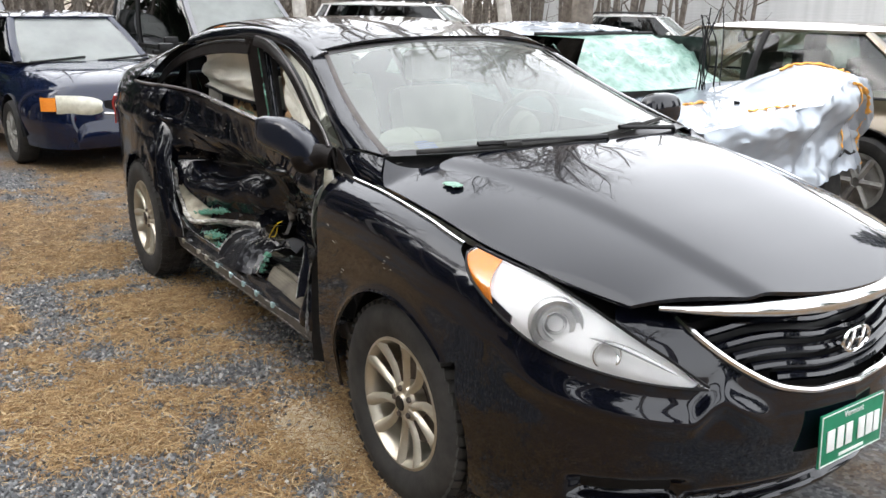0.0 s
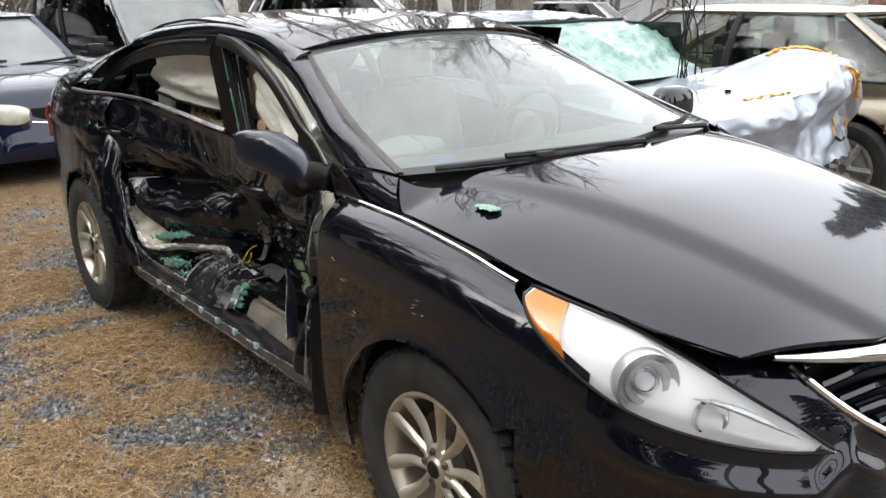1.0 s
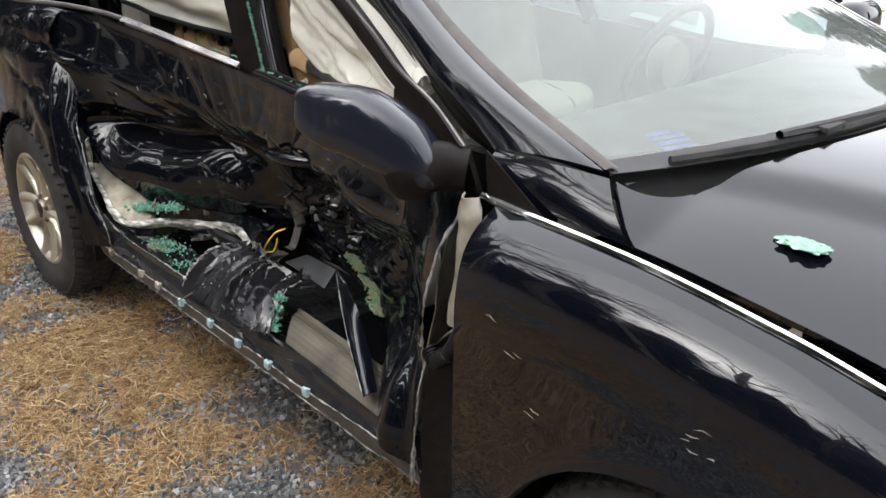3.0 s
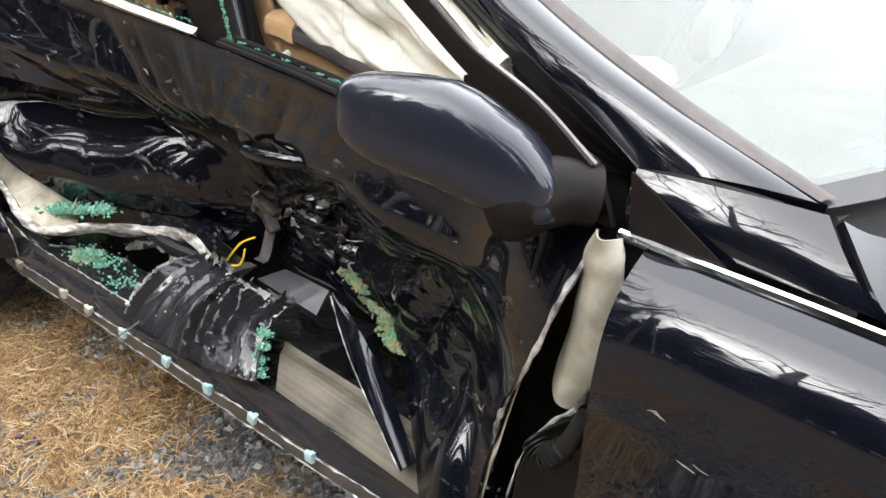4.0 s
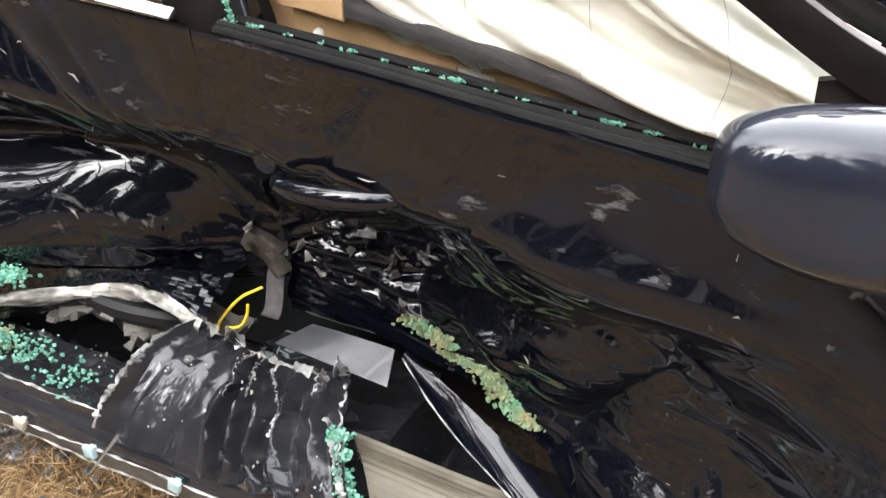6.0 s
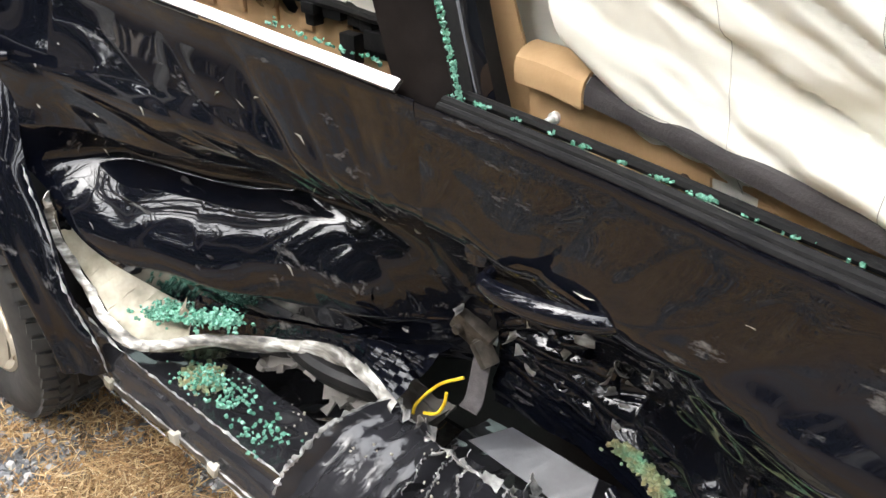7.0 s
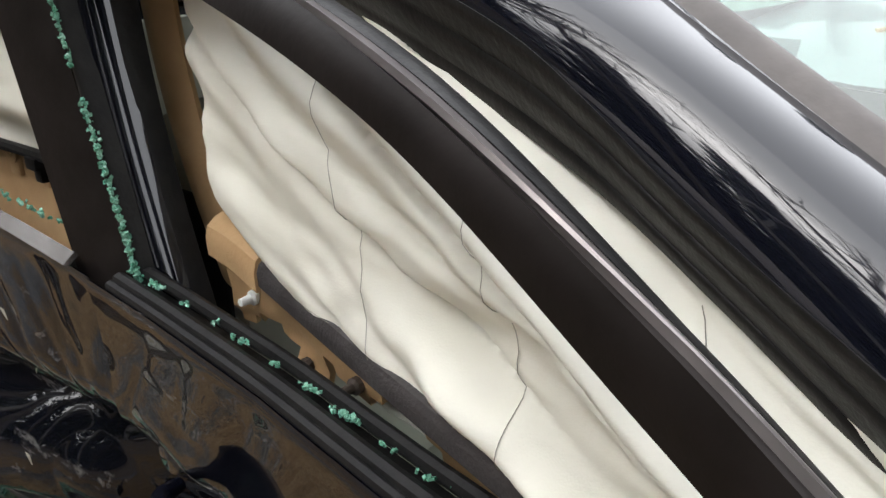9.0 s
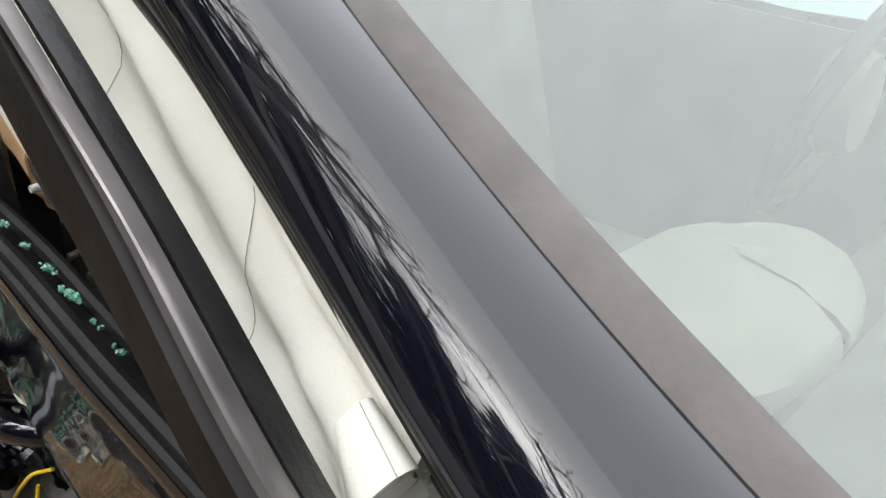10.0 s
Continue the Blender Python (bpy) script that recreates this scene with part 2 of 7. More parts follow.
# ---- ground ----
def cover_at(x, y):
    """How far dry needles hide the gravel, 0 to 1."""
    f = 0.5 + 0.55 * fbm(x * 1.15 + 3, y * 1.15, 11, 5) + 0.22 * fbm(x * 4.2, y * 4.2, 5, 3)
    return min(1.0, max(0.0, (f - 0.30) / 0.30))


def slope_at(x, y):
    d = (-x * 0.72 + y * 0.70) - 5.0
    return -0.021 * min(45.0, max(0.0, d))


def ground_at(x, y):
    near = 1 if abs(x) < 14 and abs(y) < 14 else 0
    return near * (0.012 * fbm(x * 0.9, y * 0.9, 3.0) + 0.007 * fbm(x * 5, y * 5, 8.0, 2) + 0.010 * cover_at(x, y) - 0.008) + slope_at(x, y)


GCOL, gn, gl_, gp = nodes_of("gravel_and_needles")
fine = tex_noise(gn, gl_, 90, 5, 0.7)
mid = tex_noise(gn, gl_, 14, 5, 0.6)
stone = gn.new("ShaderNodeTexVoronoi")
stone.inputs["Scale"].default_value = 60
tco = gn.new("ShaderNodeTexCoord")
gl_.new(tco.outputs["Object"], stone.inputs["Vector"])
gravel = ramp(gn, gl_, stone.outputs["Color"], [(0.1, (0.055, 0.056, 0.058)), (0.55, (0.13, 0.132, 0.135)), (0.95, (0.26, 0.26, 0.255))])
straw = ramp(gn, gl_, fine, [(0.28, (0.045, 0.026, 0.012)), (0.5, (0.15, 0.092, 0.042)), (0.72, (0.30, 0.20, 0.10))])
att = gn.new("ShaderNodeAttribute")
att.attribute_name = "needles"
edge = gn.new("ShaderNodeMath")
edge.operation = "MULTIPLY_ADD"
edge.inputs[1].default_value, edge.inputs[2].default_value = 0.9, -0.45
gl_.new(mid, edge.inputs[0])
addn = gn.new("ShaderNodeMath")
addn.operation, addn.use_clamp = "ADD", True
gl_.new(edge.outputs[0], addn.inputs[0])
gl_.new(att.outputs["Fac"], addn.inputs[1])
gm = gn.new("ShaderNodeMix")
gm.data_type = "RGBA"
gl_.new(addn.outputs[0], gm.inputs["Factor"])
gl_.new(gravel, gm.inputs["A"])
gl_.new(straw, gm.inputs["B"])
gl_.new(gm.outputs["Result"], gp.inputs["Base Color"])
gp.inputs["Roughness"].default_value = 0.95
bump_on(gn, gl_, gp, fine, 0.7, 0.02)

axis = sorted({round(sg * (0.06 * k if k < 90 else 5.4 * 1.09 ** (k - 89)), 3) for k in range(150) for sg in (1, -1)})
axis = [a for a in axis if abs(a) < 900]
gverts = [(x - 1.0, y - 1.0, ground_at(x - 1, y - 1)) for x in axis for y in axis]
na = len(axis)
gfaces = [(i * na + j, (i + 1) * na + j, (i + 1) * na + j + 1, i * na + j + 1) for i in range(na - 1) for j in range(na - 1)]
gme = bpy.data.meshes.new("ground")
gme.from_pydata(gverts, [], gfaces)
gme.materials.append(GCOL)
ga = gme.attributes.new("needles", "FLOAT", "POINT")
ga.data.foreach_set("value", [cover_at(v[0], v[1]) if abs(v[0]) < 25 and abs(v[1]) < 25 else 0.6 for v in gverts])
gme.shade_smooth()
ground = new("ground", gme)
tagged(ground, "yard of grey gravel strewn with dry brown pine needles", "ground", kind="structure")

# ---- the wrecked sedan: one shell that the panels share ----
# plan of the widest line of the right side, from the tail round to the nose
PLAN = spline([(-3.86, 0), (-3.84, -0.35), (-3.74, -0.62), (-3.5, -0.80), (-3.1, -0.875), (-2.4, -0.905), (-1.4, -0.915), (-0.6, -0.915), (0, -0.92),
               (0.27, -0.905), (0.48, -0.862), (0.65, -0.775), (0.79, -0.63), (0.895, -0.42), (0.955, -0.2), (0.975, 0)], 900)
PD = np.r_[0, np.cumsum(np.linalg.norm(np.diff(PLAN, axis=0), axis=1))]
PD /= PD[-1]


def top_line(x):
    """Height of the shoulder of the body along the car."""
    return tab(x, (-3.9, 1.055), (-3.3, 1.10), (-2.6, 1.10), (-2.2, 1.078), (-1.6, 1.030), (-0.9, 1.003), (-0.5, 0.996), (-0.21, 0.987), (0.06, 0.958), (0.27, 0.915),
               (0.48, 0.884), (0.72, 0.84), (0.98, 0.82))


def s_of(x):
    return float(np.interp(x, PLAN[:, 0], PD))


def shell(s, z, out=0.0):
    """The place on the body's right side at s along the plan and height z."""
    x, y = np.interp(s, PD, PLAN[:, 0]), np.interp(s, PD, PLAN[:, 1])
    e = 0.004
    tx = np.interp(min(s + e, 1), PD, PLAN[:, 0]) - np.interp(max(s - e, 0), PD, PLAN[:, 0])
    ty = np.interp(min(s + e, 1), PD, PLAN[:, 1]) - np.interp(max(s - e, 0), PD, PLAN[:, 1])
    k = math.hypot(tx, ty)
    nx, ny = ty / k, -tx / k
    h = max(0.0, top_line(x) - z)
    inset = tab(x, (-2.75, 0.055), (-2.35, 0.115)) * math.exp(-h / (0.06 if x < -0.55 else tab(x, (-0.55, 0.06), (-0.40, 0.030), (0.3, 0.030), (0.5, 0.05)))) + tab(z, (0.1, 0.09), (0.2, 0.045), (0.32, 0.015), (0.5, 0.0), (0.7, 0.0), (1.0, 0.0))
    inset -= 0.012 * math.exp(-((h - 0.17) / 0.035) ** 2) * tab(x, (-1.0, 1.0), (-0.6, 0.15))
    d = out - inset
    return Vector((x + nx * d, y + ny * d, z))


def mirror_y(bm):
    bmesh.ops.scale(bm, vec=(1, -1, 1), verts=bm.verts)
    bmesh.ops.reverse_faces(bm, faces=bm.faces[:])
    return bm


def dent(x, z):
    """How far the side is pushed in."""
    high = tab(x, (-3.0, 0), (-2.75, 0.06), (-2.5, 0.5), (-2.14, 0.88), (-1.65, 1.0), (-1.33, 0.9), (-1.08, 0.7), (-0.81, 0.48), (-0.6, 0.1), (-0.5, 0.0))
    low = tab(x, (-2.6, 0), (-2.42, 0.18), (-2.31, 0.38), (-2.2, 0.43), (-2.12, 0.50), (-2.03, 0.66), (-1.9, 0.92), (-1.65, 1.0), (-1.33, 0.9), (-1.08, 0.7), (-0.81, 0.48), (-0.6, 0.1), (-0.5, 0.0))
    k = tab(z, (0.76, 0.0), (0.93, 1.0))
    deep = tab(z, (0.2, 0.36), (0.35, 0.42), (0.48, 0.43), (0.6, 0.42), (0.72, 0.385), (0.82, 0.29), (0.97, 0.17), (1.07, 0.13), (1.42, 0.02))
    return (low + (high - low) * k) * deep


def fold(x, z, seed=0.0):
    """Creases of buckled sheet metal: sharp ridges at a slant, small near the waist and large near the sill."""
    a = 1 - abs(noise.noise(Vector((x * 4.2 + z * 2.0, z * 5.5 - x * 1.4, seed)))) * 2
    b = 1 - abs(noise.noise(Vector((x * 9 - z * 4, z * 11 + x * 3, seed + 5)))) * 2
    c = noise.noise(Vector((x * 2.2, z * 3.0, seed + 9)))
    return 0.035 * c + 0.030 * a * abs(a) + 0.014 * b * abs(b)


def crease(x, z, seed, hub=(-1.60, 0.53)):
    """Creases that fan out from the point of impact at the foot of the centre pillar."""
    dx, dz = x - hub[0], z - hub[1]
    r = math.hypot(dx, dz)
    a = math.atan2(dz + 0.05 * math.sin(4 * dx), abs(dx) + 0.12)
    one = 1 - 2 * abs(noise.noise(Vector((a * 3.4, r * 1.3, seed))))
    two = 1 - 2 * abs(noise.noise(Vector((a * 7.5 + 3, r * 2.4, seed + 4))))
    wide = noise.noise(Vector((x * 2.0, z * 2.6, seed + 9)))
    k = min(1.0, r / 0.45)
    return 0.045 * wide + (0.034 * one * abs(one) * k + 0.010 * two * abs(two)) * (0.35 + 0.65 * k)


car = thing("wrecked_sedan", "dark navy sedan with two doors crushed by a side impact", "car")

# hood
def hood_pt(u, v):
    w = v * 2 - 1
    side = abs(w)
    xr = -0.075 - 0.215 * side ** 2.2
    xf = 0.955 - 0.235 * side ** 2.0
    x = xr + (xf - xr) * u
    half = tab(xr * (1 - u) + 0.72 * u, (-0.30, 0.747), (-0.21, 0.800), (0.02, 0.795), (0.27, 0.770), (0.48, 0.735), (0.72, 0.640))
    y = w * half
    zs = top_line(min(x, 0.72)) + 0.004 + 0.075 * max(0.0, (-0.21 - x) / 0.085)
    zc = tab(x, (-0.30, 1.085), (-0.075, 1.075), (0.22, 1.040), (0.52, 0.972), (0.77, 0.900), (0.92, 0.848), (0.975, 0.826))
    k = side ** 3.2
    z = zc * (1 - k) + min(zs, zc) * k
    yc = tab(x, (-0.3, 0.62), (0.3, 0.46), (0.9, 0.36))
    z += 0.018 / (1 + math.exp((abs(y) - yc) / 0.009)) - 0.009
    return x, y, z


bm = sheet(hood_pt, 60, 72, 0.012, flip=True)
part("hood", bm, NAVY, car)

# front fender on the right, cut out round the wheel
def arch(x, cx, r=0.372):
    d = abs(x - cx)
    return 0.335 + math.sqrt(max(0.0, r * r - d * d)) if d < r else 0.0


def fender(side):
    def fn(u, v):
        x = -0.475 + (0.50 + 0.475) * u
        zt = top_line(x) - 0.006 if x < 0.26 else tab(x, (0.26, 0.905), (0.35, 0.865), (0.43, 0.825), (0.50, 0.785))
        zb = max(0.25 if x < 0 else tab(x, (0.0, 0.56), (0.26, 0.585), (0.5, 0.70)), arch(x, 0.0))
        z = zb + (zt - zb) * (1 - (1 - v) ** 1.3)
        s = s_of(x)
        lip = 0.008 * math.exp(-((z - zb) / 0.018)) if arch(x, 0.0) >= zb and zb > 0.36 else 0
        return shell(s, z, lip)
    b = sheet(fn, 90, 44, 0.010)
    return b if side < 0 else mirror_y(b)


part("front_fender", fender(-1), NAVY, car, "navy front fender with scratches above the wheel")
part("front_fender", fender(1), NAVY, car)

# nose: bumper, lamps and grille share the shell; q runs from 0 at the fender's edge to 1 at the middle of the nose
S0 = s_of(0.39)
def s_q(q):
    return S0 + (1 - S0) * q
def lamp_low(q):
    return tab(q, (0.0, 0.835), (0.1, 0.765), (0.2, 0.715), (0.35, 0.670), (0.5, 0.640), (0.56, 0.632), (1, 0.62))
def lamp_high(q):
    return tab(q, (0.0, 0.900), (0.14, 0.873), (0.3, 0.820), (0.45, 0.732), (0.56, 0.640), (1, 0.62))
def grille_low(q):
    return tab(q, (0.5, 0.825), (0.56, 0.76), (0.66, 0.678), (0.76, 0.622), (0.88, 0.596), (1.0, 0.592))
def bumper_top(q):
    return lamp_low(q) if q < 0.555 else min(tab(q, (0.555, 0.640), (0.6, 0.682), (0.64, 0.694), (1.0, 0.694)), grille_low(q) - 0.018)


def nose(q, z, out=0.0):
    x, y, zz = shell(s_q(q), z, out)
    bulge = tab(z, (0.15, -0.09), (0.24, -0.02), (0.34, 0.01), (0.5, 0.012), (0.62, -0.01), (0.8, -0.055)) * tab(q, (0, 0.0), (0.35, 0.4), (1, 1.0))
    return Vector((x + bulge, y, zz))


def bumper_fn(u, v):
    zt, zb = bumper_top(u), 0.19
    z = zb + (zt - zb) * v
    ax = max(0.33, math.sqrt(max(0.0, 0.372 ** 2 - (z - 0.335) ** 2)))
    ax = ax if z < 0.62 else ax + (0.39 - ax) * min(1, (z - 0.62) / 0.08)
    q0 = (s_of(ax) - S0) / (1 - S0)
    q = q0 + (1 - q0) * u
    cut = 0.0
    a = math.exp(-(((z - 0.335) / 0.035) ** 4)) * tab(q, (0.24, 0), (0.3, 1), (0.5, 1), (0.56, 0), (1, 0))
    b = math.exp(-(((z - 0.295) / 0.035) ** 4)) * tab(q, (0.5, 0), (0.58, 1), (1, 1))
    cut = -0.05 * max(a, b) + 0.020 * math.exp(-((z - (bumper_top(u) - 0.085)) / 0.035) ** 2) * tab(q, (0.05, 0.0), (0.25, 1.0), (0.62, 1.0), (0.75, 0.0))
    return nose(q, z, cut)


for side in (-1, 1):
    b = sheet(bumper_fn, 90, 60, 0.008)
    part("front_bumper", b if side < 0 else mirror_y(b), NAVY, car, "navy front bumper with a dark lower intake")
    b = sheet(lambda u, v: nose(0.285 + 0.235 * u, 0.322 + 0.034 * v, -0.044), 16, 4)
    part("bumper_recess", b if side < 0 else mirror_y(b), BLACK, car, "black recess in the bumper")
    # piece of skin between lamp and grille
    def cheek(u, v):
        q = 0.36 + 0.30 * u
        lo = max(lamp_high(q), bumper_top(q)) + 0.004 if q < 0.56 else bumper_top(q)
        hi = max(lo, (0.822 if q < 0.5 else grille_low(q) - 0.018))
        return nose(q, lo + (hi - lo) * v, 0)
    b = sheet(cheek, 30, 10, 0.006)
    part("nose_cheek", b if side < 0 else mirror_y(b), NAVY, car)

STRIPDARK = simple("satin_lamp_trim", (0.42, 0.42, 0.42), (0.62, 0.62, 0.61), 0.3, 0.6, 20, 0.05)
# headlights
def headlight(side):
    def cover(u, v):
        q = -0.09 + 0.655 * u
        lo, hi = tab(q, (-0.1, 0.910), (0.0, 0.835), (0.1, 0.765), (0.2, 0.715), (0.35, 0.670), (0.5, 0.640), (0.566, 0.632)), tab(q, (-0.1, 0.914), (0.0, 0.900), (0.14, 0.873), (0.3, 0.820), (0.45, 0.732), (0.566, 0.638))
        return nose(q, lo + (hi - lo) * v, 0.004 + 0.012 * math.sin(math.pi * v))
    def bowl(u, v):
        q = -0.085 + 0.64 * u
        lo, hi = tab(q, (-0.1, 0.910), (0.0, 0.835), (0.1, 0.765), (0.2, 0.715), (0.35, 0.670), (0.5, 0.640), (0.566, 0.632)), tab(q, (-0.1, 0.914), (0.0, 0.900), (0.14, 0.873), (0.3, 0.820), (0.45, 0.732), (0.566, 0.638))
        d = -0.032 * (math.sin(math.pi * v) * math.sin(math.pi * u)) ** 0.5 - 0.004
        return nose(q, lo + (hi - lo) * v, d)
    fix = (lambda b: b) if side < 0 else mirror_y
    lamp = part("headlight", fix(sheet(cover, 44, 14)), LAMPGLASS, car, "large swept clear headlight with an amber corner")
    lamp.visible_shadow = False
    part("lamp_housing", fix(sheet(lambda u, v: nose(-0.07 + 0.74 * u, 0.60 + 0.24 * v, -0.075), 24, 6)), BLACK, lamp)
    part("reflector", fix(sheet(bowl, 44, 16)), REFLECTOR, lamp)
    b = sheet(lambda u, v: cover(0.02 + 0.20 * u * (1 - 0.35 * v), 0.04 + 0.92 * v) - Vector((0.004, -0.004, 0)), 12, 12, 0.006)
    part("turn_signal", fix(b), AMBER, lamp, "amber turn signal lens")
    b = bmesh.new()
    c = nose(0.21, 0.772, -0.028)
    m = Matrix.Translation(c) @ look((0, 0, 0), (0.85, -0.5, 0.05)).to_3x3().to_4x4() @ Matrix.Rotation(radians(-90), 4, "X")
    lathe(b, [(0.033, 0.0), (0.038, 0.012), (0.048, 0.014), (0.052, 0.006), (0.060, 0.008), (0.068, 0.018), (0.072, 0.010), (0.070, -0.02)], 40, m=m)
    part("projector_ring", fix(b), STRIPDARK, lamp)
    b = bmesh.new()
    lathe(b, [(0.0, 0.022), (0.012, 0.021), (0.022, 0.016), (0.03, 0.004), (0.031, -0.01)], 32, m=m)
    part("projector_lens", fix(b), LAMPGLASS, lamp)
    m2 = Matrix.Translation(nose(0.335, 0.712, -0.026)) @ m.to_3x3().to_4x4()
    b = lathe(bmesh.new(), [(0.0, -0.014), (0.012, -0.012), (0.028, 0.0), (0.034, 0.012), (0.038, 0.012), (0.040, 0.0)], 32, m=m2)
    part("high_beam_bowl", fix(b), CHROME, lamp, "round chrome high beam bowl")
    edge2 = [cover(0.60 + 0.30 * k / 24, 0.55 + 0.10 * math.sin(math.pi * k / 24)) - Vector((0.012, -0.008, 0)) for k in range(25)]
    part("lamp_trim", fix(tube(bmesh.new(), edge2, [0.001 + 0.007 * math.sin(math.pi * k / 24) for k in range(25)], 6)), STRIPDARK, lamp)
    b = bmesh.new()
    edge = [cover(k / 40, 0) for k in range(41)] + [cover(1 - k / 40, 1) for k in range(41)]
    tube(b, edge, 0.004, 6, closed=True)
    part("lamp_seal", fix(b), BLACK, lamp)


headlight(-1)
headlight(1)

# grille: dark back, wavy bars, bright surround, emblem, plate
def grille_back(u, v):
    q = 0.5 + (u if u < 0.5 else 1 - u)
    p = nose(q, 0.54 + 0.295 * v, -0.06)
    return Vector((p.x, p.y if u < 0.5 else -p.y, p.z))
grille = part("grille", sheet(grille_back, 30, 6), BLACK, car)


def across(q0, z, out, n=40):
    pts = [nose(q0 + (1 - q0) * k / n, z(q0 + (1 - q0) * k / n) if callable(z) else z, out) for k in range(n + 1)]
    return pts + [Vector((p.x, -p.y, p.z)) for p in pts[-2::-1]]


for k, (q0, z) in enumerate([(0.545, 0.797), (0.57, 0.762), (0.60, 0.727), (0.64, 0.692), (0.685, 0.657), (0.75, 0.624)]):
    b = bmesh.new()
    pts = across(q0, lambda q, z=z: z - 0.010 * math.cos((q - 0.5) * 14), -0.022)
    tube(b, pts, 0.0165, 8, flat=0.8)
    part("grille_bar", b, NAVY, grille, "dark painted grille bar")
b = bmesh.new()
tube(b, across(0.515, lambda q: grille_low(q) - 0.008, 0.004), 0.010, 8)
part("grille_surround", b, CHROME, grille, "chrome grille surround")
def bar_fn(u, v):
    w = (u * 2 - 1)
    y = w * 0.585
    x = 0.957 - 0.205 * abs(w) ** 2.1
    z = 0.838 - 0.004 * w * w
    h = 0.034 * (1 - abs(w) ** 2.2) + 0.010
    a = v * math.pi
    return Vector((x + 0.006 + 0.012 * math.sin(a) - 0.02 * (1 - v), y, z + 0.012 - h * v))
part("hood_chrome_bar", sheet(bar_fn, 60, 8, 0.004), CHROME, car, "wide chrome bar along the hood's front edge")
emb = nose(1, 0.700, 0.015)
emblem = bmesh.new()
tube(emblem, [emb + Vector((0.006, 0.062 * math.cos(a), 0.034 * math.sin(a))) for a in np.linspace(0, 2 * math.pi, 40, endpoint=False)], 0.006, 8, closed=True)
for y0, y1 in ((-0.034, -0.014), (0.014, 0.034)):
    tube(emblem, [emb + Vector((0.006, y0, -0.026)), emb + Vector((0.008, (y0 + y1) / 2, 0)), emb + Vector((0.006, y1, 0.026))], 0.006, 8)
tube(emblem, [emb + Vector((0.006, -0.022, 0.004)), emb + Vector((0.006, 0.022, -0.004))], 0.005, 8)
part("emblem", emblem, CHROME, grille, "oval chrome emblem with a slanted cross-bar")

GREENPLATE = simple("green_plate_paint", (0.0, 0.16, 0.075), (0.0, 0.20, 0.10), 0.4, 0, 30, 0.05)
WHITEINK = simple("white_plate_ink", (0.70, 0.72, 0.70), (0.78, 0.80, 0.78), 0.5, 0, 30, 0)
plate_at = Matrix.Translation((1.000, -0.03, 0.452)) @ Matrix.Rotation(radians(-4), 4, "Y")
b = bmesh.new()
block(b, 0, 0, 0, 0.006, 0.305, 0.152, 0.002, plate_at)
plate = part("number_plate", b, GREENPLATE, car, "green number plate with white markings")
for y, z, w, h in [(-0.105, -0.005, 0.035, 0.062), (-0.06, -0.005, 0.032, 0.062), (-0.018, -0.005, 0.032, 0.062), (0.042, -0.005, 0.032, 0.062), (0.082, -0.005, 0.032, 0.062), (0.118, -0.005, 0.028, 0.062)]:
    b = bmesh.new()
    block(b, 0.005, y, z, 0.003, w, h, 0.001, plate_at)
    part("plate_bar", b, WHITEINK, plate)
b = bmesh.new()
for y, z, w, h in [(0, 0.0715, 0.296, 0.002), (0, -0.0715, 0.296, 0.002), (-0.148, 0, 0.002, 0.143), (0.148, 0, 0.002, 0.143), (0.0, -0.058, 0.12, 0.008)]:
    block(b, 0.004, y, z, 0.003, w, h, 0.0, plate_at)
part("plate_border", b, WHITEINK, plate)
word = bpy.data.curves.new("plate_word", "FONT")
word.body, word.size, word.align_x, word.align_y, word.extrude = "Vermont", 0.026, "CENTER", "CENTER", 0.0008
tmp = new("plate_word", word)
me = bpy.data.meshes.new_from_object(tmp)
bpy.data.objects.remove(tmp)
me.materials.append(WHITEINK)
ob = new("plate_word", me)
ob.parent = plate
ob.matrix_basis = plate_at @ Matrix.Translation((0.0045, 0, 0.055)) @ Euler((radians(90), 0, radians(90))).to_matrix().to_4x4()

# chrome strip along the fender's top edge
for side in (-1, 1):
    b = bmesh.new()
    tube(b, [shell(s_of(x), top_line(x) - 0.004, 0.004) for x in np.linspace(-0.515, 0.255, 40)], 0.0075, 8)
    part("fender_chrome_strip", b if side < 0 else mirror_y(b), CHROME, car, "thin chrome strip")

# ---- windscreen, cowl, wipers, pillars, roof ----
def ws_low(w):
    return Vector((-0.105 - 0.20 * abs(w) ** 2.2, 0.740 * w, 1.085 - 0.018 * w * w))
def ws_high(w):
    return Vector((-0.965 - 0.095 * abs(w) ** 2, 0.578 * w, 1.412 - 0.052 * abs(w) ** 2.2))
def ws(u, v, out=0.0):
    w = u * 2 - 1
    p = ws_low(w).lerp(ws_high(w), v)
    b = math.sin(math.pi * v)
    bow = 0.034 * b * (1 - 1.8 * abs(w) ** 3) + out
    return p + Vector((0.35, 0, 0.93)) * bow + Vector((0, 0.012 * b * w * abs(w), 0))
screen = part("windscreen", sheet(ws, 40, 24), GLASS, car, "greenish windscreen paled by a veil of sky reflection")
screen.visible_shadow = False
FRIT = simple("black_glass_border", (0.010, 0.009, 0.009), (0.022, 0.019, 0.019), 0.35, 0, 20, 0.05)
def frit_keep(u, v):
    return v < 0.05 or v > 0.965
part("windscreen_border", sheet(lambda u, v: ws(u, v, 0.002), 88, 64, keep=frit_keep), FRIT, screen)
MOULD = simple("brown_grey_moulding", (0.055, 0.047, 0.043), (0.085, 0.074, 0.068), 0.6, 0, 30, 0.1)
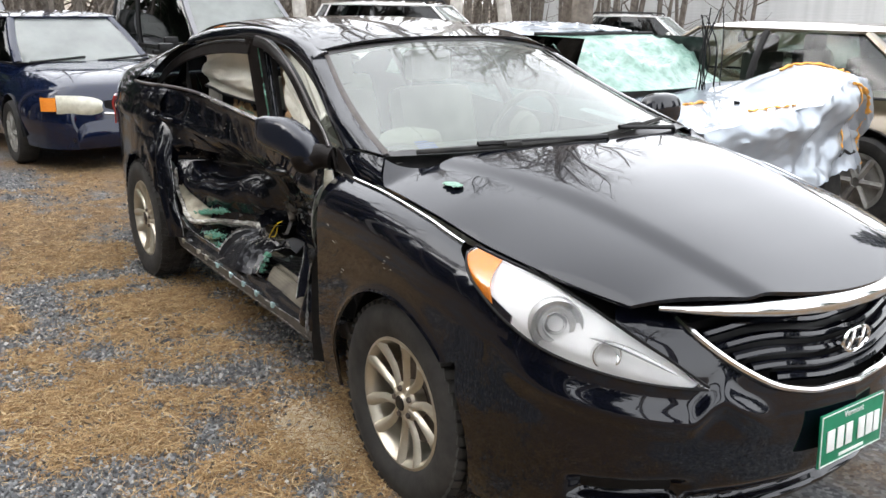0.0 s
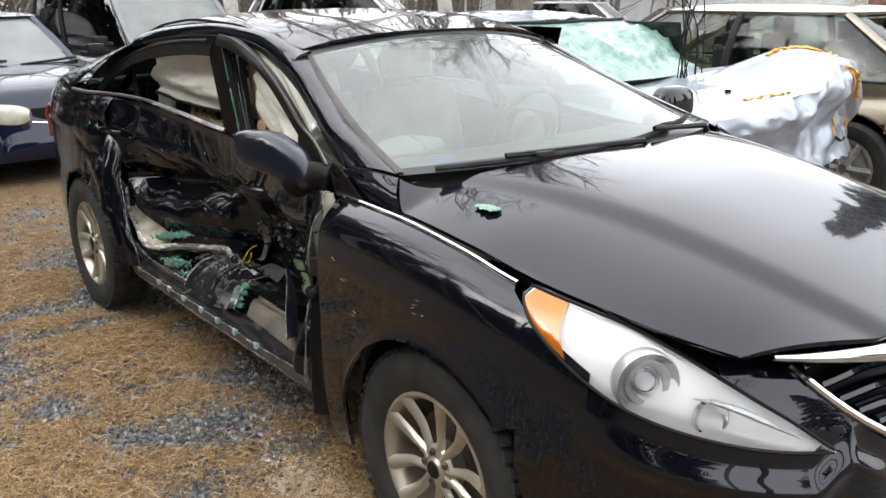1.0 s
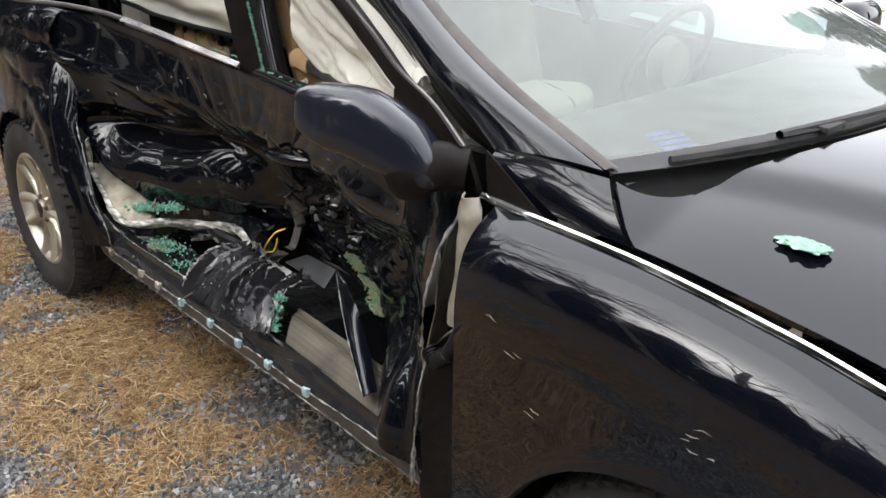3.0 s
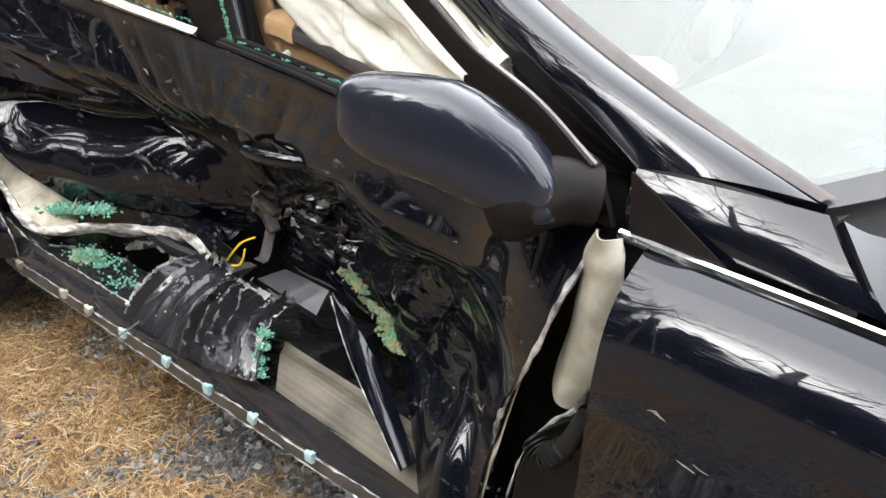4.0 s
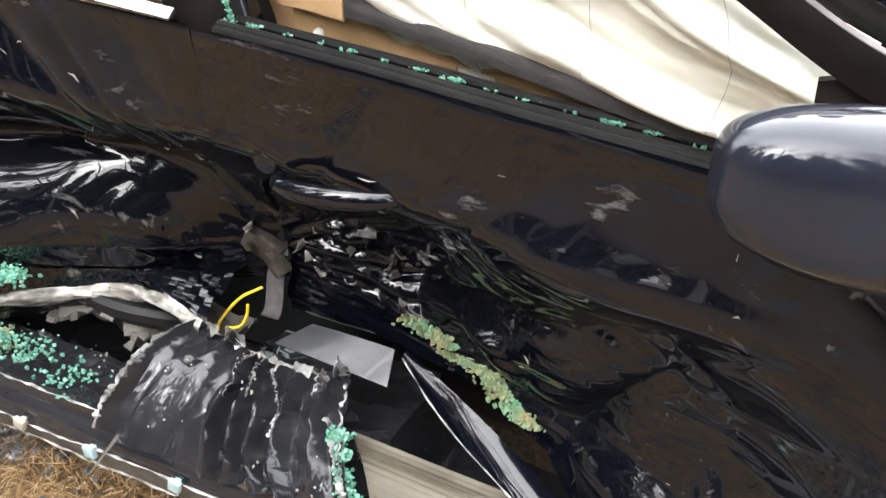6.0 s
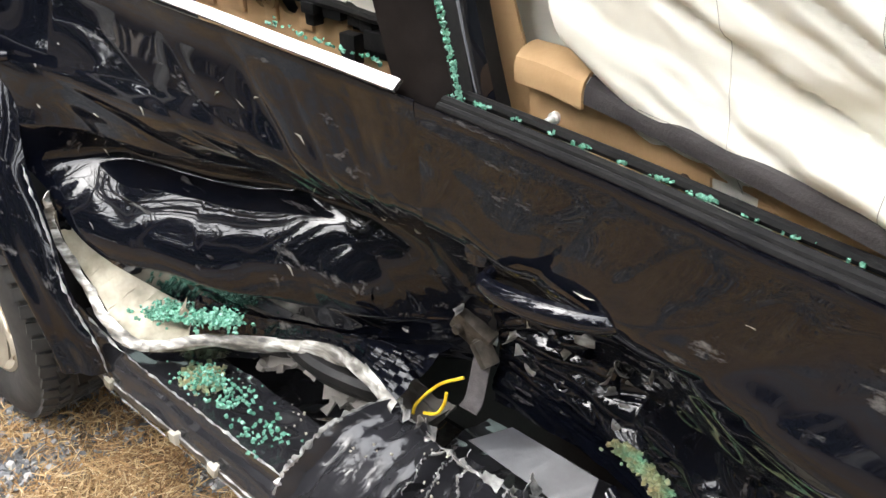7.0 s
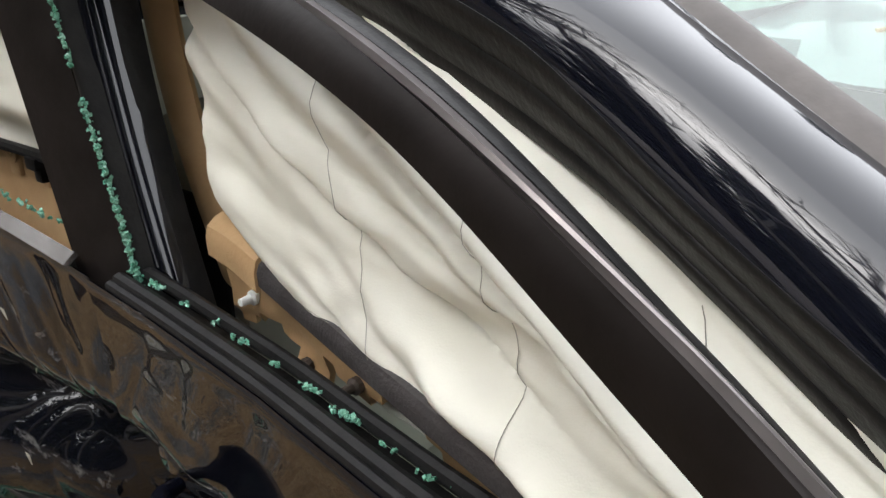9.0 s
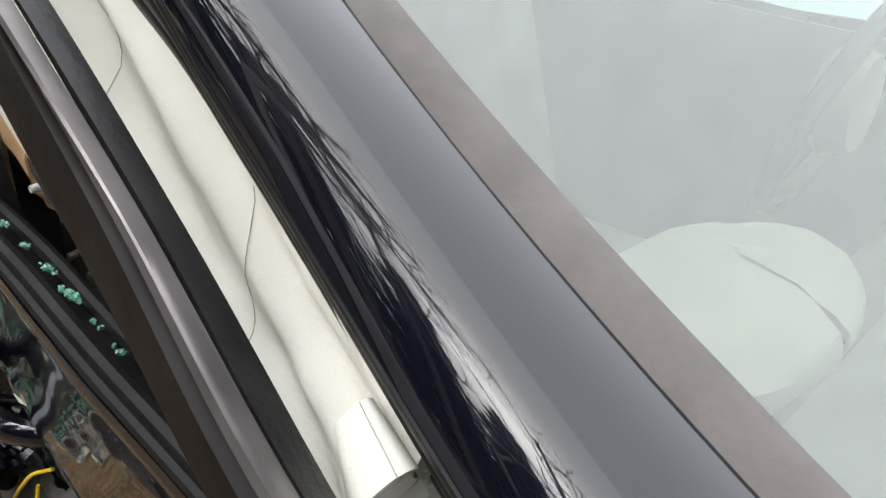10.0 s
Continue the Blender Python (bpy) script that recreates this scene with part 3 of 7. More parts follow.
for side in (0, 1):
    b = sheet(lambda u, v: ws(-0.003 + 0.014 * v if not side else 1.003 - 0.014 * v, 0.01 + 0.98 * u, 0.006 + 0.003 * math.sin(math.pi * v)), 60, 6)
    part("windscreen_moulding", b, MOULD, screen, "brown-grey rubber moulding")
def cowl_fn(u, v):
    w = u * 2 - 1
    a = Vector(hood_pt(0.0, u)) + Vector((0.02, 0, -0.012))
    c = ws_low(w) + Vector((-0.06, 0, 0.012))
    p = a.lerp(c, v)
    return p + Vector((0, 0, -0.022 * math.sin(math.pi * v)))
part("cowl", sheet(cowl_fn, 50, 8, 0.004), BLACK, car)

def wiper(ya, yb, va, vb, foot):
    """Blade from ya to yb at heights va, vb of the glass, with its arm from the foot."""
    on = lambda k, out: ws(0.5 + (ya + (yb - ya) * k) / 1.5, va + (vb - va) * k, out)
    w = part("wiper", tube(bmesh.new(), [ws(0.5 + foot / 1.5, -0.03, 0.010), ws(0.5 + foot / 1.5, -0.01, 0.026), on(0.30, 0.030), on(0.55, 0.024)], [0.012, 0.010, 0.008, 0.006], 6), BLACK, car)
    b = bmesh.new()
    tube(b, [on(k / 16, 0.012) for k in range(17)], 0.006, 6, flat=1.5)
    block(b, 0, 0, 0, 0.02, 0.07, 0.014, 0.004, Matrix.Translation(on(0.5, 0.022)))
    part("blade", b, RUBBER, w)
wiper(-0.66, -0.02, 0.005, 0.012, 0.06)
wiper(-0.02, 0.60, 0.01, 0.095, 0.52)

def rail(t):
    """Edge of the door opening and roof on the right: from the foot of the front pillar over the doors to the rear deck."""
    x = tab(t, (0, -0.52), (0.25, -1.05), (0.5, -1.75), (0.75, -2.55), (1.0, -3.25))
    z = tab(x, (-3.3, 1.10), (-2.9, 1.235), (-2.55, 1.322), (-2.1, 1.380), (-1.7, 1.402), (-1.35, 1.382), (-1.05, 1.313), (-0.90, 1.238), (-0.68, 1.145), (-0.60, 1.109), (-0.51, 1.062))
    y = -tab(z, (1.0, 0.805), (1.065, 0.780), (1.11, 0.760), (1.145, 0.747), (1.236, 0.692), (1.313, 0.661), (1.38, 0.637), (1.43, 0.620))
    return Vector((x, y, z))

def pillar_a(u, v):
    """Between the windscreen's edge and the door opening."""
    a = ws(0.0, u) + Vector((0, 0, 0.004))
    t = u * 0.30
    c = rail(t)
    p = a.lerp(c, v)
    d = (c - a).normalized()
    up = Vector((0.25, -0.75, 0.6)).normalized()
    return p + up * (0.020 * math.sin(math.pi * v) ** 0.9)
for side in (-1, 1):
    b = sheet(pillar_a, 40, 14, 0.012)
    part("front_pillar", b if side < 0 else mirror_y(b), NAVY, car)

def pillar_base(u, v):
    """Skin between the foot of the front pillar, the hood's rear corner and the chrome strip."""
    top = rail(0.0).lerp(Vector((-0.300, -0.748, 1.064)), u) + Vector((0, -0.006, 0.004)) * math.sin(math.pi * u)
    x = -0.515 + 0.30 * u
    low = shell(s_of(x), top_line(x) + 0.003)
    return low.lerp(top, v) + Vector((0, -0.010, 0)) * math.sin(math.pi * v)
for side in (-1, 1):
    b = sheet(pillar_base, 16, 10, 0.006)
    part("pillar_base", b if side < 0 else mirror_y(b), NAVY, car)
    b = sheet(lambda u, v: Vector((-0.512, -0.808, 1.076)).lerp(Vector((-0.500, -0.813, 0.999)).lerp(Vector((-0.372, -0.813, 0.992)), u), 0.03 + 0.97 * v), 10, 8, 0.003)
    part("corner_trim", b if side < 0 else mirror_y(b), TRIM, car, "matt black triangular corner trim")
def roof_edge(x):
    r = min((rail(t) for t in np.linspace(0.2, 1, 160)), key=lambda p: abs(p.x - x))
    return r
ROOF = [roof_edge(x) for x in np.linspace(-1.10, -2.75, 40)]
def roof_fn(u, v):
    w = v * 2 - 1
    e = ROOF[min(39, int(round(u * 39)))]
    xf = ws_high(w).x - 0.004
    x = xf + (-2.75 + 0.08 * (1 - w * w) - xf) * u
    zc = tab(x, (-2.8, 1.385), (-2.4, 1.445), (-1.8, 1.478), (-1.4, 1.466), (-1.1, 1.432), (-0.96, 1.413))
    half = tab(u, (0, 0.582), (0.15, 0.60), (0.5, 0.595), (1, 0.59))
    k = abs(w) ** 2.6
    ze = tab(u, (0, 1.362), (0.12, 1.398), (0.3, 1.438), (0.5, 1.446), (0.7, 1.420), (1.0, 1.305))
    return x, w * half, zc * (1 - k) + ze * k
part("roof", sheet(roof_fn, 50, 40, 0.010), NAVY, car)
def side_rail(u, v):
    t = 0.24 + 0.50 * u
    c = rail(t)
    inner = Vector((c.x, -0.575, tab(c.x, (-2.6, 1.368), (-2.2, 1.423), (-1.7, 1.448), (-1.35, 1.430), (-1.05, 1.367))))
    return inner.lerp(c, v) + Vector((0, -0.012, 0.012)) * math.sin(math.pi * v)
for side in (-1, 1):
    b = sheet(side_rail, 40, 8, 0.012)
    part("roof_rail", b if side < 0 else mirror_y(b), NAVY, car)

# rear: glass, deck and the quarters
def rear_glass(u, v):
    w = u * 2 - 1
    a = Vector((-2.74 + 0.06 * (1 - w * w), 0.56 * w, 1.375 - 0.05 * w * w))
    c = Vector((-3.42, 0.62 * w, 1.095 - 0.02 * w * w))
    return a.lerp(c, v) + Vector((0, 0, 0.03 * math.sin(math.pi * v)))
g = part("rear_window", sheet(rear_glass, 20, 10), SIDEGLASS, car)
g.visible_shadow = False
def deck(u, v):
    w = v * 2 - 1
    x = -3.38 - 0.46 * u
    return x, w * tab(u, (0, 0.70), (0.6, 0.66), (1, 0.60)), tab(u, (0, 1.10), (0.7, 1.095), (0.93, 1.085), (1, 1.03)) - 0.05 * abs(w) ** 3
part("trunk_lid", sheet(deck, 16, 24, 0.012), NAVY, car)
def quarter_low(u, v, hit):
    x = -3.80 + 1.27 * u
    zt, zb = top_line(x), max(0.24, arch(x, -2.795))
    if x > -2.44:
        zb = max(zb, 0.36)
    z = zb + (zt - zb) * v
    if hit:
        edge = tab(z, (0.3, -2.30), (0.40, -2.315), (0.47, -2.34), (0.6, -2.39), (0.77, -2.46), (0.93, -2.53), (1.1, -2.53))
        x = -3.80 + (edge + 3.80) * u
        zb2 = max(0.24, arch(x, -2.795))
        if x > -2.42:
            zb2 = 0.345
        z = max(z, zb2) if v > 0 else zb2
    zl = zb2 if hit else zb
    p = shell(s_of(x), z, 0.008 * math.exp(-(max(0.0, z - zl) / 0.018)) if zl > 0.36 else 0)
    if hit:
        p.y += dent(x, z) * tab(z, (0.8, 0.25), (0.93, 0.9)) + fold(x, z, 2.0) * tab(x, (-2.9, 0), (-2.6, 0.5), (-2.4, 0.8))
        p.y += 0.03 * math.exp(-((x - (-2.43 - 0.25 * (z - 0.5))) / 0.03) ** 2) * tab(z, (0.35, 1), (0.85, 1), (0.95, 0))
    return p
part("rear_quarter", sheet(lambda u, v: quarter_low(u, v, True), 110, 50), NAVY_SCUFF, car, "buckled navy rear quarter panel")
def quarter_fold(u, v):
    """Rolled edge of the quarter panel where the rear door was driven in."""
    z = 0.96 - 0.62 * u
    x = tab(z, (0.3, -2.29), (0.40, -2.305), (0.47, -2.33), (0.6, -2.38), (0.77, -2.45), (0.97, -2.53))
    y = tab(z, (0.34, -0.872), (0.55, -0.882), (0.72, -0.868), (0.85, -0.835), (0.96, -0.775))
    roll = math.sin(math.pi * (0.15 + 0.85 * v)) + 0.35 * math.sin(2 * math.pi * v * 1.5)
    return Vector((x - 0.045 + 0.085 * v + 0.006 * noise.noise(Vector((z * 9, v * 3, 2))), y + 0.05 * v ** 2 - 0.016 * roll + 0.008 * noise.noise(Vector((z * 7, v * 2, 8))), z))
part("quarter_edge", sheet(quarter_fold, 60, 16, 0.002), NAVY_SCUFF, car, "rolled and scraped edge of the quarter panel", angle=50)
part("rear_quarter", mirror_y(sheet(lambda u, v: quarter_low(u, v, False), 60, 24, 0.010)), NAVY, car)
def tail(u, v):
    s = s_of(-3.845) * 0.12 + (s_of(-3.80) - s_of(-3.845) * 0.12) * u
    z = 0.22 + (top_line(-3.8) - 0.22) * v
    return shell(s_of(-3.80) * u, z, 0.0)
for side in (-1, 1):
    b = sheet(tail, 24, 16, 0.008)
    part("rear_bumper", b if side < 0 else mirror_y(b), NAVY, car)
def quarter_up(u, v):
    """From the belt to the roof edge behind the rear door."""
    t = 0.74 + 0.26 * u
    c = rail(t)
    x0 = -2.95 - 0.65 * u
    a = shell(s_of(x0), top_line(x0))
    if u < 0.4:
        a.y += dent(x0, top_line(x0)) * 0.6
    return a.lerp(c, v) + Vector((0, -0.02, 0.01)) * math.sin(math.pi * v)
def deck_side(u, v):
    x = -3.25 - 0.55 * u
    a = shell(s_of(x), top_line(x))
    c = Vector((x, -0.60, tab(x, (-3.8, 1.05), (-3.3, 1.10))))
    return a.lerp(c, v)
for side in (-1, 1):
    b = sheet(quarter_up, 20, 12, 0.006)
    part("rear_pillar", b if side < 0 else mirror_y(b), NAVY, car)
    b = sheet(deck_side, 10, 6, 0.006)
    part("deck_side", b if side < 0 else mirror_y(b), NAVY, car)
    b = sheet(lambda u, v: shell(s_of(-3.45 - 0.36 * u), 0.80 + 0.03 * u + (0.17 - 0.02 * u) * v, 0.008), 16, 8, 0.01)
    part("tail_light", b if side < 0 else mirror_y(b), REDLENS, car, "red tail light")

# ---- wheels ----
def wheel_parts(style):
    out = []
    b = bmesh.new()
    prof = [(0.215, -0.085), (0.235, -0.098), (0.28, -0.104), (0.315, -0.098), (0.330, -0.086), (0.336, -0.05), (0.337, 0.0), (0.336, 0.05), (0.330, 0.086), (0.30, 0.10), (0.22, 0.09)]
    lathe(b, prof, 72)
    out.append(("tyre", b, RUBBER, ""))
    b = bmesh.new()
    for row, y in enumerate((-0.078, -0.045, -0.008, 0.03, 0.066)):
        for k in range(54):
            a = (k + 0.5 * (row % 2)) * 2 * math.pi / 54
            m = Matrix.Rotation(-a, 4, "Y") @ Matrix.Translation((0.338 if row else 0.334, y, 0)) @ Matrix.Rotation(radians(12 * (1 if row % 2 else -1)), 4, "X") @ (Matrix.Rotation(radians(-16), 4, "Z") if row == 0 else Matrix())
            block(b, 0, 0, 0, 0.012, 0.026 if row else 0.032, 0.026, 0.0, m)
    out.append(("tread", b, RUBBER, "rubber tread blocks"))
    b = bmesh.new()
    lathe(b, [(0.188, 0.06), (0.190, -0.05), (0.196, -0.078), (0.208, -0.090), (0.217, -0.088), (0.218, -0.080), (0.205, -0.07)], 72)
    out.append(("rim", b, ALLOY, ""))
    for k in range(10):
        mid, sgn = (k // 2) * 2 * math.pi / 5, (1 if k % 2 else -1)
        def blade(u, v):
            r = 0.040 + 0.165 * u
            off = sgn * (0.36 - 0.12 * u) * min(1.0, 0.55 + u)
            w = (v - 0.5) * 2 * (0.013 + 0.011 * u ** 1.6)
            y = -0.070 - 0.018 * u + 0.010 * math.sin(math.pi * u) - 0.006 * (1 - abs(2 * v - 1)) + 0.010 * abs(2 * v - 1) ** 4
            a_ = mid + off
            return Vector((r * math.cos(a_) - w * math.sin(a_), y, r * math.sin(a_) + w * math.cos(a_)))
        out.append(("spoke", sheet(blade, 14, 8, 0.014), ALLOY, ""))
    b = bmesh.new()
    lathe(b, [(0.0, -0.082), (0.026, -0.082), (0.030, -0.078), (0.034, -0.074), (0.058, -0.070), (0.064, -0.062), (0.064, -0.02)], 40)
    out.append(("hub", b, ALLOY, ""))
    b = bmesh.new()
    lathe(b, [(0.0, -0.086), (0.022, -0.086), (0.026, -0.081)], 32)
    out.append(("hub_cap", b, BLACK, "dark hub cap"))
    for k in range(5):
        a = (k + 0.5) * 2 * math.pi / 5
        b = bmesh.new()
        lathe(b, [(0.0, -0.080), (0.008, -0.080), (0.010, -0.076), (0.010, -0.055)], 6, m=Matrix.Translation((0.047 * math.cos(a), 0, 0.047 * math.sin(a))))
        out.append(("wheel_nut", b, BRAKE, ""))
    b = bmesh.new()
    lathe(b, [(0.06, -0.03), (0.06, -0.015), (0.145, -0.015), (0.145, 0.01), (0.06, 0.01)], 48)
    out.append(("brake_disc", b, BRAKE, ""))
    return out


WHEEL_ROWS = [(0.0, -0.79, 3, 0), (-2.795, -0.79, 20, 0), (0.0, 0.79, 0, 180), (-2.795, 0.79, 10, 180)]
WHEEL_MESH = [(n, finish(n, b, mat), lab) for n, b, mat, lab in wheel_parts(0)]
for x, y, spin, turn in WHEEL_ROWS:
    hubm = Matrix.Translation((x, y, 0.335)) @ Matrix.Rotation(radians(turn), 4, "Z") @ Matrix.Rotation(radians(spin), 4, "Y")
    wheel = None
    for n, me, lab in WHEEL_MESH:
        ob = new("wheel" if n == "tyre" else n, me)
        if wheel is None:
            wheel = tagged(ob, "winter tyre on a ten-spoke silver alloy rim")
            ob.parent, ob.matrix_basis = car, hubm
        else:
            ob.parent = wheel
            if lab:
                tagged(ob, lab, kind="stuff" if n == "tread" else "")
    # dark liner of the wheel well
    sgn = -1 if y < 0 else 1
    b = sheet(lambda u, v: Vector((x + (0.40 - 0.02 * v) * math.cos(math.pi * (u * 1.16 - 0.08)), y - sgn * (-0.045 + 0.30 * v), 0.335 + (0.40 - 0.02 * v) * math.sin(math.pi * (u * 1.16 - 0.08)))), 24, 4, 0.004)
    part("wheel_liner", b, BLACK, car)
    b = sheet(lambda u, v: Vector((x - 0.45 + 0.9 * u, y - sgn * 0.26, 0.16 + 0.62 * v)), 2, 2, 0.004)
    part("wheel_liner", b, BLACK, car)

# ---- crushed doors on the right ----
def front_edge(z):
    return tab(z, (0.30, -0.630), (0.40, -0.678), (0.478, -0.695), (0.56, -0.69), (0.643, -0.668), (0.75, -0.61), (0.86, -0.57), (0.95, -0.548), (1.0, -0.54))
def door_skin(x, z, seed, amt):
    """Skin of a pushed-in door: the rounded shoulder is drawn flat where the door is crushed."""
    p = shell(s_of(x), z)
    h = max(0.0, top_line(x) - z)
    k = tab(x, (-2.62, 0.0), (-2.35, 1.0), (-0.85, 1.0), (-0.56, 0.25))
    p.y += k * (0.105 * (1 - min(1.0, h / 0.23) ** 2 * (3 - 2 * min(1.0, h / 0.23))) + 0.010 * math.exp(-h / 0.006) - 0.115 * math.exp(-h / 0.06))
    p.y += dent(x, z) + crease(x, z, seed) * amt
    # small knocks in patches
    patch = max(0.0, noise.noise(Vector((x * 5, z * 6, seed + 20))) + 0.18) * tab(abs(x + 1.45), (0.0, 1.0), (0.25, 0.9), (0.5, 0.2), (0.8, 0.08)) * tab(abs(z - 0.62), (0.0, 1.0), (0.12, 0.7), (0.24, 0.12)) * tab(z, (0.84, 1.0), (0.95, 0.1))
    p.y += 0.060 * patch * (1 - 2 * abs(noise.noise(Vector((x * 10 + z * 7, z * 15, seed + 30)))))
    return p
def front_skin(x, z):
    amt = tab(z, (0.4, 0.9), (0.6, 1.1), (0.74, 0.9), (0.86, 0.30), (1.0, 0.05)) * tab(x, (-1.6, 1), (-1.0, 0.95), (-0.75, 0.6), (-0.56, 0.15))
    p = door_skin(x, z, 0.0, amt)
    # deepest behind the pillar, then out again towards the foot and the front corner
    p.y += 0.045 * math.exp(-((x + 1.30) / 0.22) ** 2 - ((z - 0.62) / 0.10) ** 2)
    k = tab(z, (0.38, 1.0), (0.48, 0.70), (0.56, 0.22), (0.64, 0.0)) * tab(x, (-1.32, 0.0), (-1.2, 0.35), (-1.05, 0.75), (-0.72, 1.0))
    foot = tab(x, (-1.3, -0.54), (-1.2, -0.55), (-1.057, -0.63), (-0.95, -0.72), (-0.85, -0.80), (-0.7, -0.825), (-0.62, -0.85))
    p.y += (foot - p.y) * k
    # a cone-like bulge at the foot of the door and a long crease running down to it
    d = max(0.0, min(1.0, (0.60 - z) / 0.19))
    ax = -0.795 + 0.03 * d
    p.y -= 0.045 * d ** 0.6 * math.exp(-((x - ax) / (0.012 + 0.045 * d)) ** 2)
    cx = -0.86 - 0.55 * (0.74 - z) + 1.5 * max(0.0, z - 0.62) ** 2
    p.y += 0.022 * math.exp(-abs(x - cx) / 0.035) * tab(z, (0.42, 0.6), (0.6, 1.0), (0.76, 0.0))
    return p
def front_door(u, v):
    x0 = -0.55 - 0.98 * u
    zt = top_line(x0) - 0.004
    zb = tab(u, (0, 0.325), (0.10, 0.345), (0.22, 0.395), (0.3, 0.415), (0.42, 0.455), (0.55, 0.470), (0.68, 0.462), (1.0, 0.455))
    z = zb + (zt - zb) * v
    return front_skin(front_edge(z) + (-1.552 - front_edge(z)) * u, z)
def rear_low(x):
    return tab(x, (-2.50, 0.80), (-2.42, 0.70), (-2.31, 0.605), (-2.2, 0.548), (-2.12, 0.487), (-2.05, 0.515), (-1.95, 0.48), (-1.75, 0.485), (-1.55, 0.52))
def rear_skin(x, z):
    amt = tab(z, (0.45, 0.9), (0.62, 0.55), (0.74, 0.9), (0.86, 0.45), (1.02, 0.06)) * tab(x, (-2.5, 0.6), (-2.2, 0.8), (-1.7, 1.0))
    amt *= 1 - 0.72 * tab(z, (0.72, 1), (0.84, 0)) * tab(x, (-2.0, 1), (-1.75, 0))
    p = door_skin(x, z, 3.0, amt)
    # a deep crease along the waist, below which the skin bellies out towards the torn foot
    waist = tab(x, (-2.45, -0.76), (-2.38, -0.69), (-2.28, -0.625), (-2.117, -0.585), (-1.9, -0.560), (-1.7, -0.545), (-1.55, -0.56))
    belly = tab(x, (-2.45, -0.83), (-2.36, -0.805), (-2.29, -0.785), (-2.13, -0.735), (-2.0, -0.700), (-1.85, -0.640), (-1.7, -0.570), (-1.55, -0.54))
    t = max(0.0, min(1.0, (0.755 - z) / 0.16))
    y2 = waist + (belly - waist) * (t * (2 - t)) + 0.05 * max(0.0, (0.585 - z) / 0.10) * tab(x, (-2.3, 0.0), (-2.1, 1.0)) + 0.036 * noise.noise(Vector((x * 4.2 + z * 2, z * 5.5 - x, 31))) * (0.4 + 0.6 * t)
    y2 += 0.012 * (1 - 2 * abs(noise.noise(Vector((x * 6 + z * 5, z * 4 - x * 2, 37))))) * tab(x, (-2.05, 0.2), (-1.8, 1.0))
    k = tab(z, (0.73, 1.0), (0.81, 0.0)) * tab(x, (-2.5, 0.0), (-2.4, 0.8), (-2.3, 1.0), (-1.72, 1.0), (-1.58, 0.3))
    p.y += (y2 - p.y) * k
    return p
def rear_door(u, v):
    x = -2.50 + (-1.556 + 2.50) * u
    zt, zb = top_line(x) - 0.004, rear_low(x)
    z = zb + (zt - zb) * v
    left = tab(z, (0.76, -2.50), (0.86, -2.55), (0.95, -2.59), (1.1, -2.60))
    return rear_skin(left + (-1.556 - left) * u, z)
fdoor = part("front_door", sheet(front_door, 190, 130, 0.002), NAVY_SCUFF, car, "crushed and creased navy front door", angle=50)
rdoor = part("rear_door", sheet(rear_door, 180, 110, 0.002), NAVY_SCUFF, car, "crushed navy rear door torn open along its foot", angle=50)


def rag(pts, r, n=60, jit=0.004, seed=1, sides=5, flat=0.5):
    """A torn metal edge: an uneven flattened bead along a curve."""
    p = spline(pts, n)
    wob = lambda k, s: noise.noise(Vector((k * 0.37, seed * 3.1, s))) * 1.5
    out = [Vector(q) + Vector((wob(k, 1), wob(k, 2), wob(k, 3))) * jit for k, q in enumerate(p)]
    return tube(bmesh.new(), out, [r * max(0.25, 0.9 + 1.1 * wob(k, 7) + 0.5 * noise.noise(Vector((k * 1.3, seed, 9)))) for k in range(n)], sides, flat=flat)


part("quarter_tear", rag([quarter_fold(u, 0.97) + Vector((0.001, -0.001, 0)) for u in np.linspace(0.35, 1.0, 12)], 0.0022, 90, 0.0015, 15), TORN, car, "bare scraped edge")
# bent rim of the front door's leading edge
part("door_edge", rag([(front_edge(z) + 0.004, shell(s_of(front_edge(z)), z).y + dent(front_edge(z), z) + 0.004, z) for z in (0.975, 0.9, 0.8, 0.7, 0.6, 0.5)], 0.004, 50, 0.0015, 4), TORN, fdoor, "bare bent metal edge")
# inner face of the door and its pale shell behind the leading edge
part("door_shell", sheet(lambda u, v: Vector((-0.59 - 0.11 * (1 - v) - 0.07 * u, -0.815 + 0.13 * u + 0.01 * fbm(v * 6, u * 3), 0.40 + 0.54 * v)), 8, 30, 0.003), PRIMER, fdoor, "pale unpainted inner shell of the door")

# hinge pillar in the gap between fender and door, with the peeled flange and a rubber cable boot
part("hinge_pillar", sheet(lambda u, v: Vector((-0.42 - 0.34 * u, -0.71 + 0.02 * fbm(u * 4, v * 5) + 0.03 * u, 0.26 + 0.76 * v)), 20, 40, 0.004), BLACK, car, "dark hinge pillar behind the fender")
def flange_fn(u, v):
    z = 1.000 - 0.255 * v
    xl, xr = tab(v, (0, -0.532), (0.15, -0.545), (0.5, -0.552), (0.8, -0.568), (1, -0.575)), tab(v, (0, -0.500), (0.15, -0.490), (0.5, -0.488), (0.8, -0.505), (1, -0.520))
    x = xl + (xr - xl) * u
    return Vector((x, -0.838 - 0.016 * v - 0.020 * math.sin(math.pi * u) + 0.030 * (1 - u) * v + 0.004 * fbm(x * 20, z * 20), z))
part("peeled_flange", sheet(flange_fn, 12, 40, 0.003), PRIMER, car, "cream-primed flange peeled out of the door gap")
part("flange_edge", rag([flange_fn(1, v) for v in (0, 0.2, 0.4, 0.6, 0.8, 1.0)], 0.005, 40, 0.0015, 9), TORN, car)
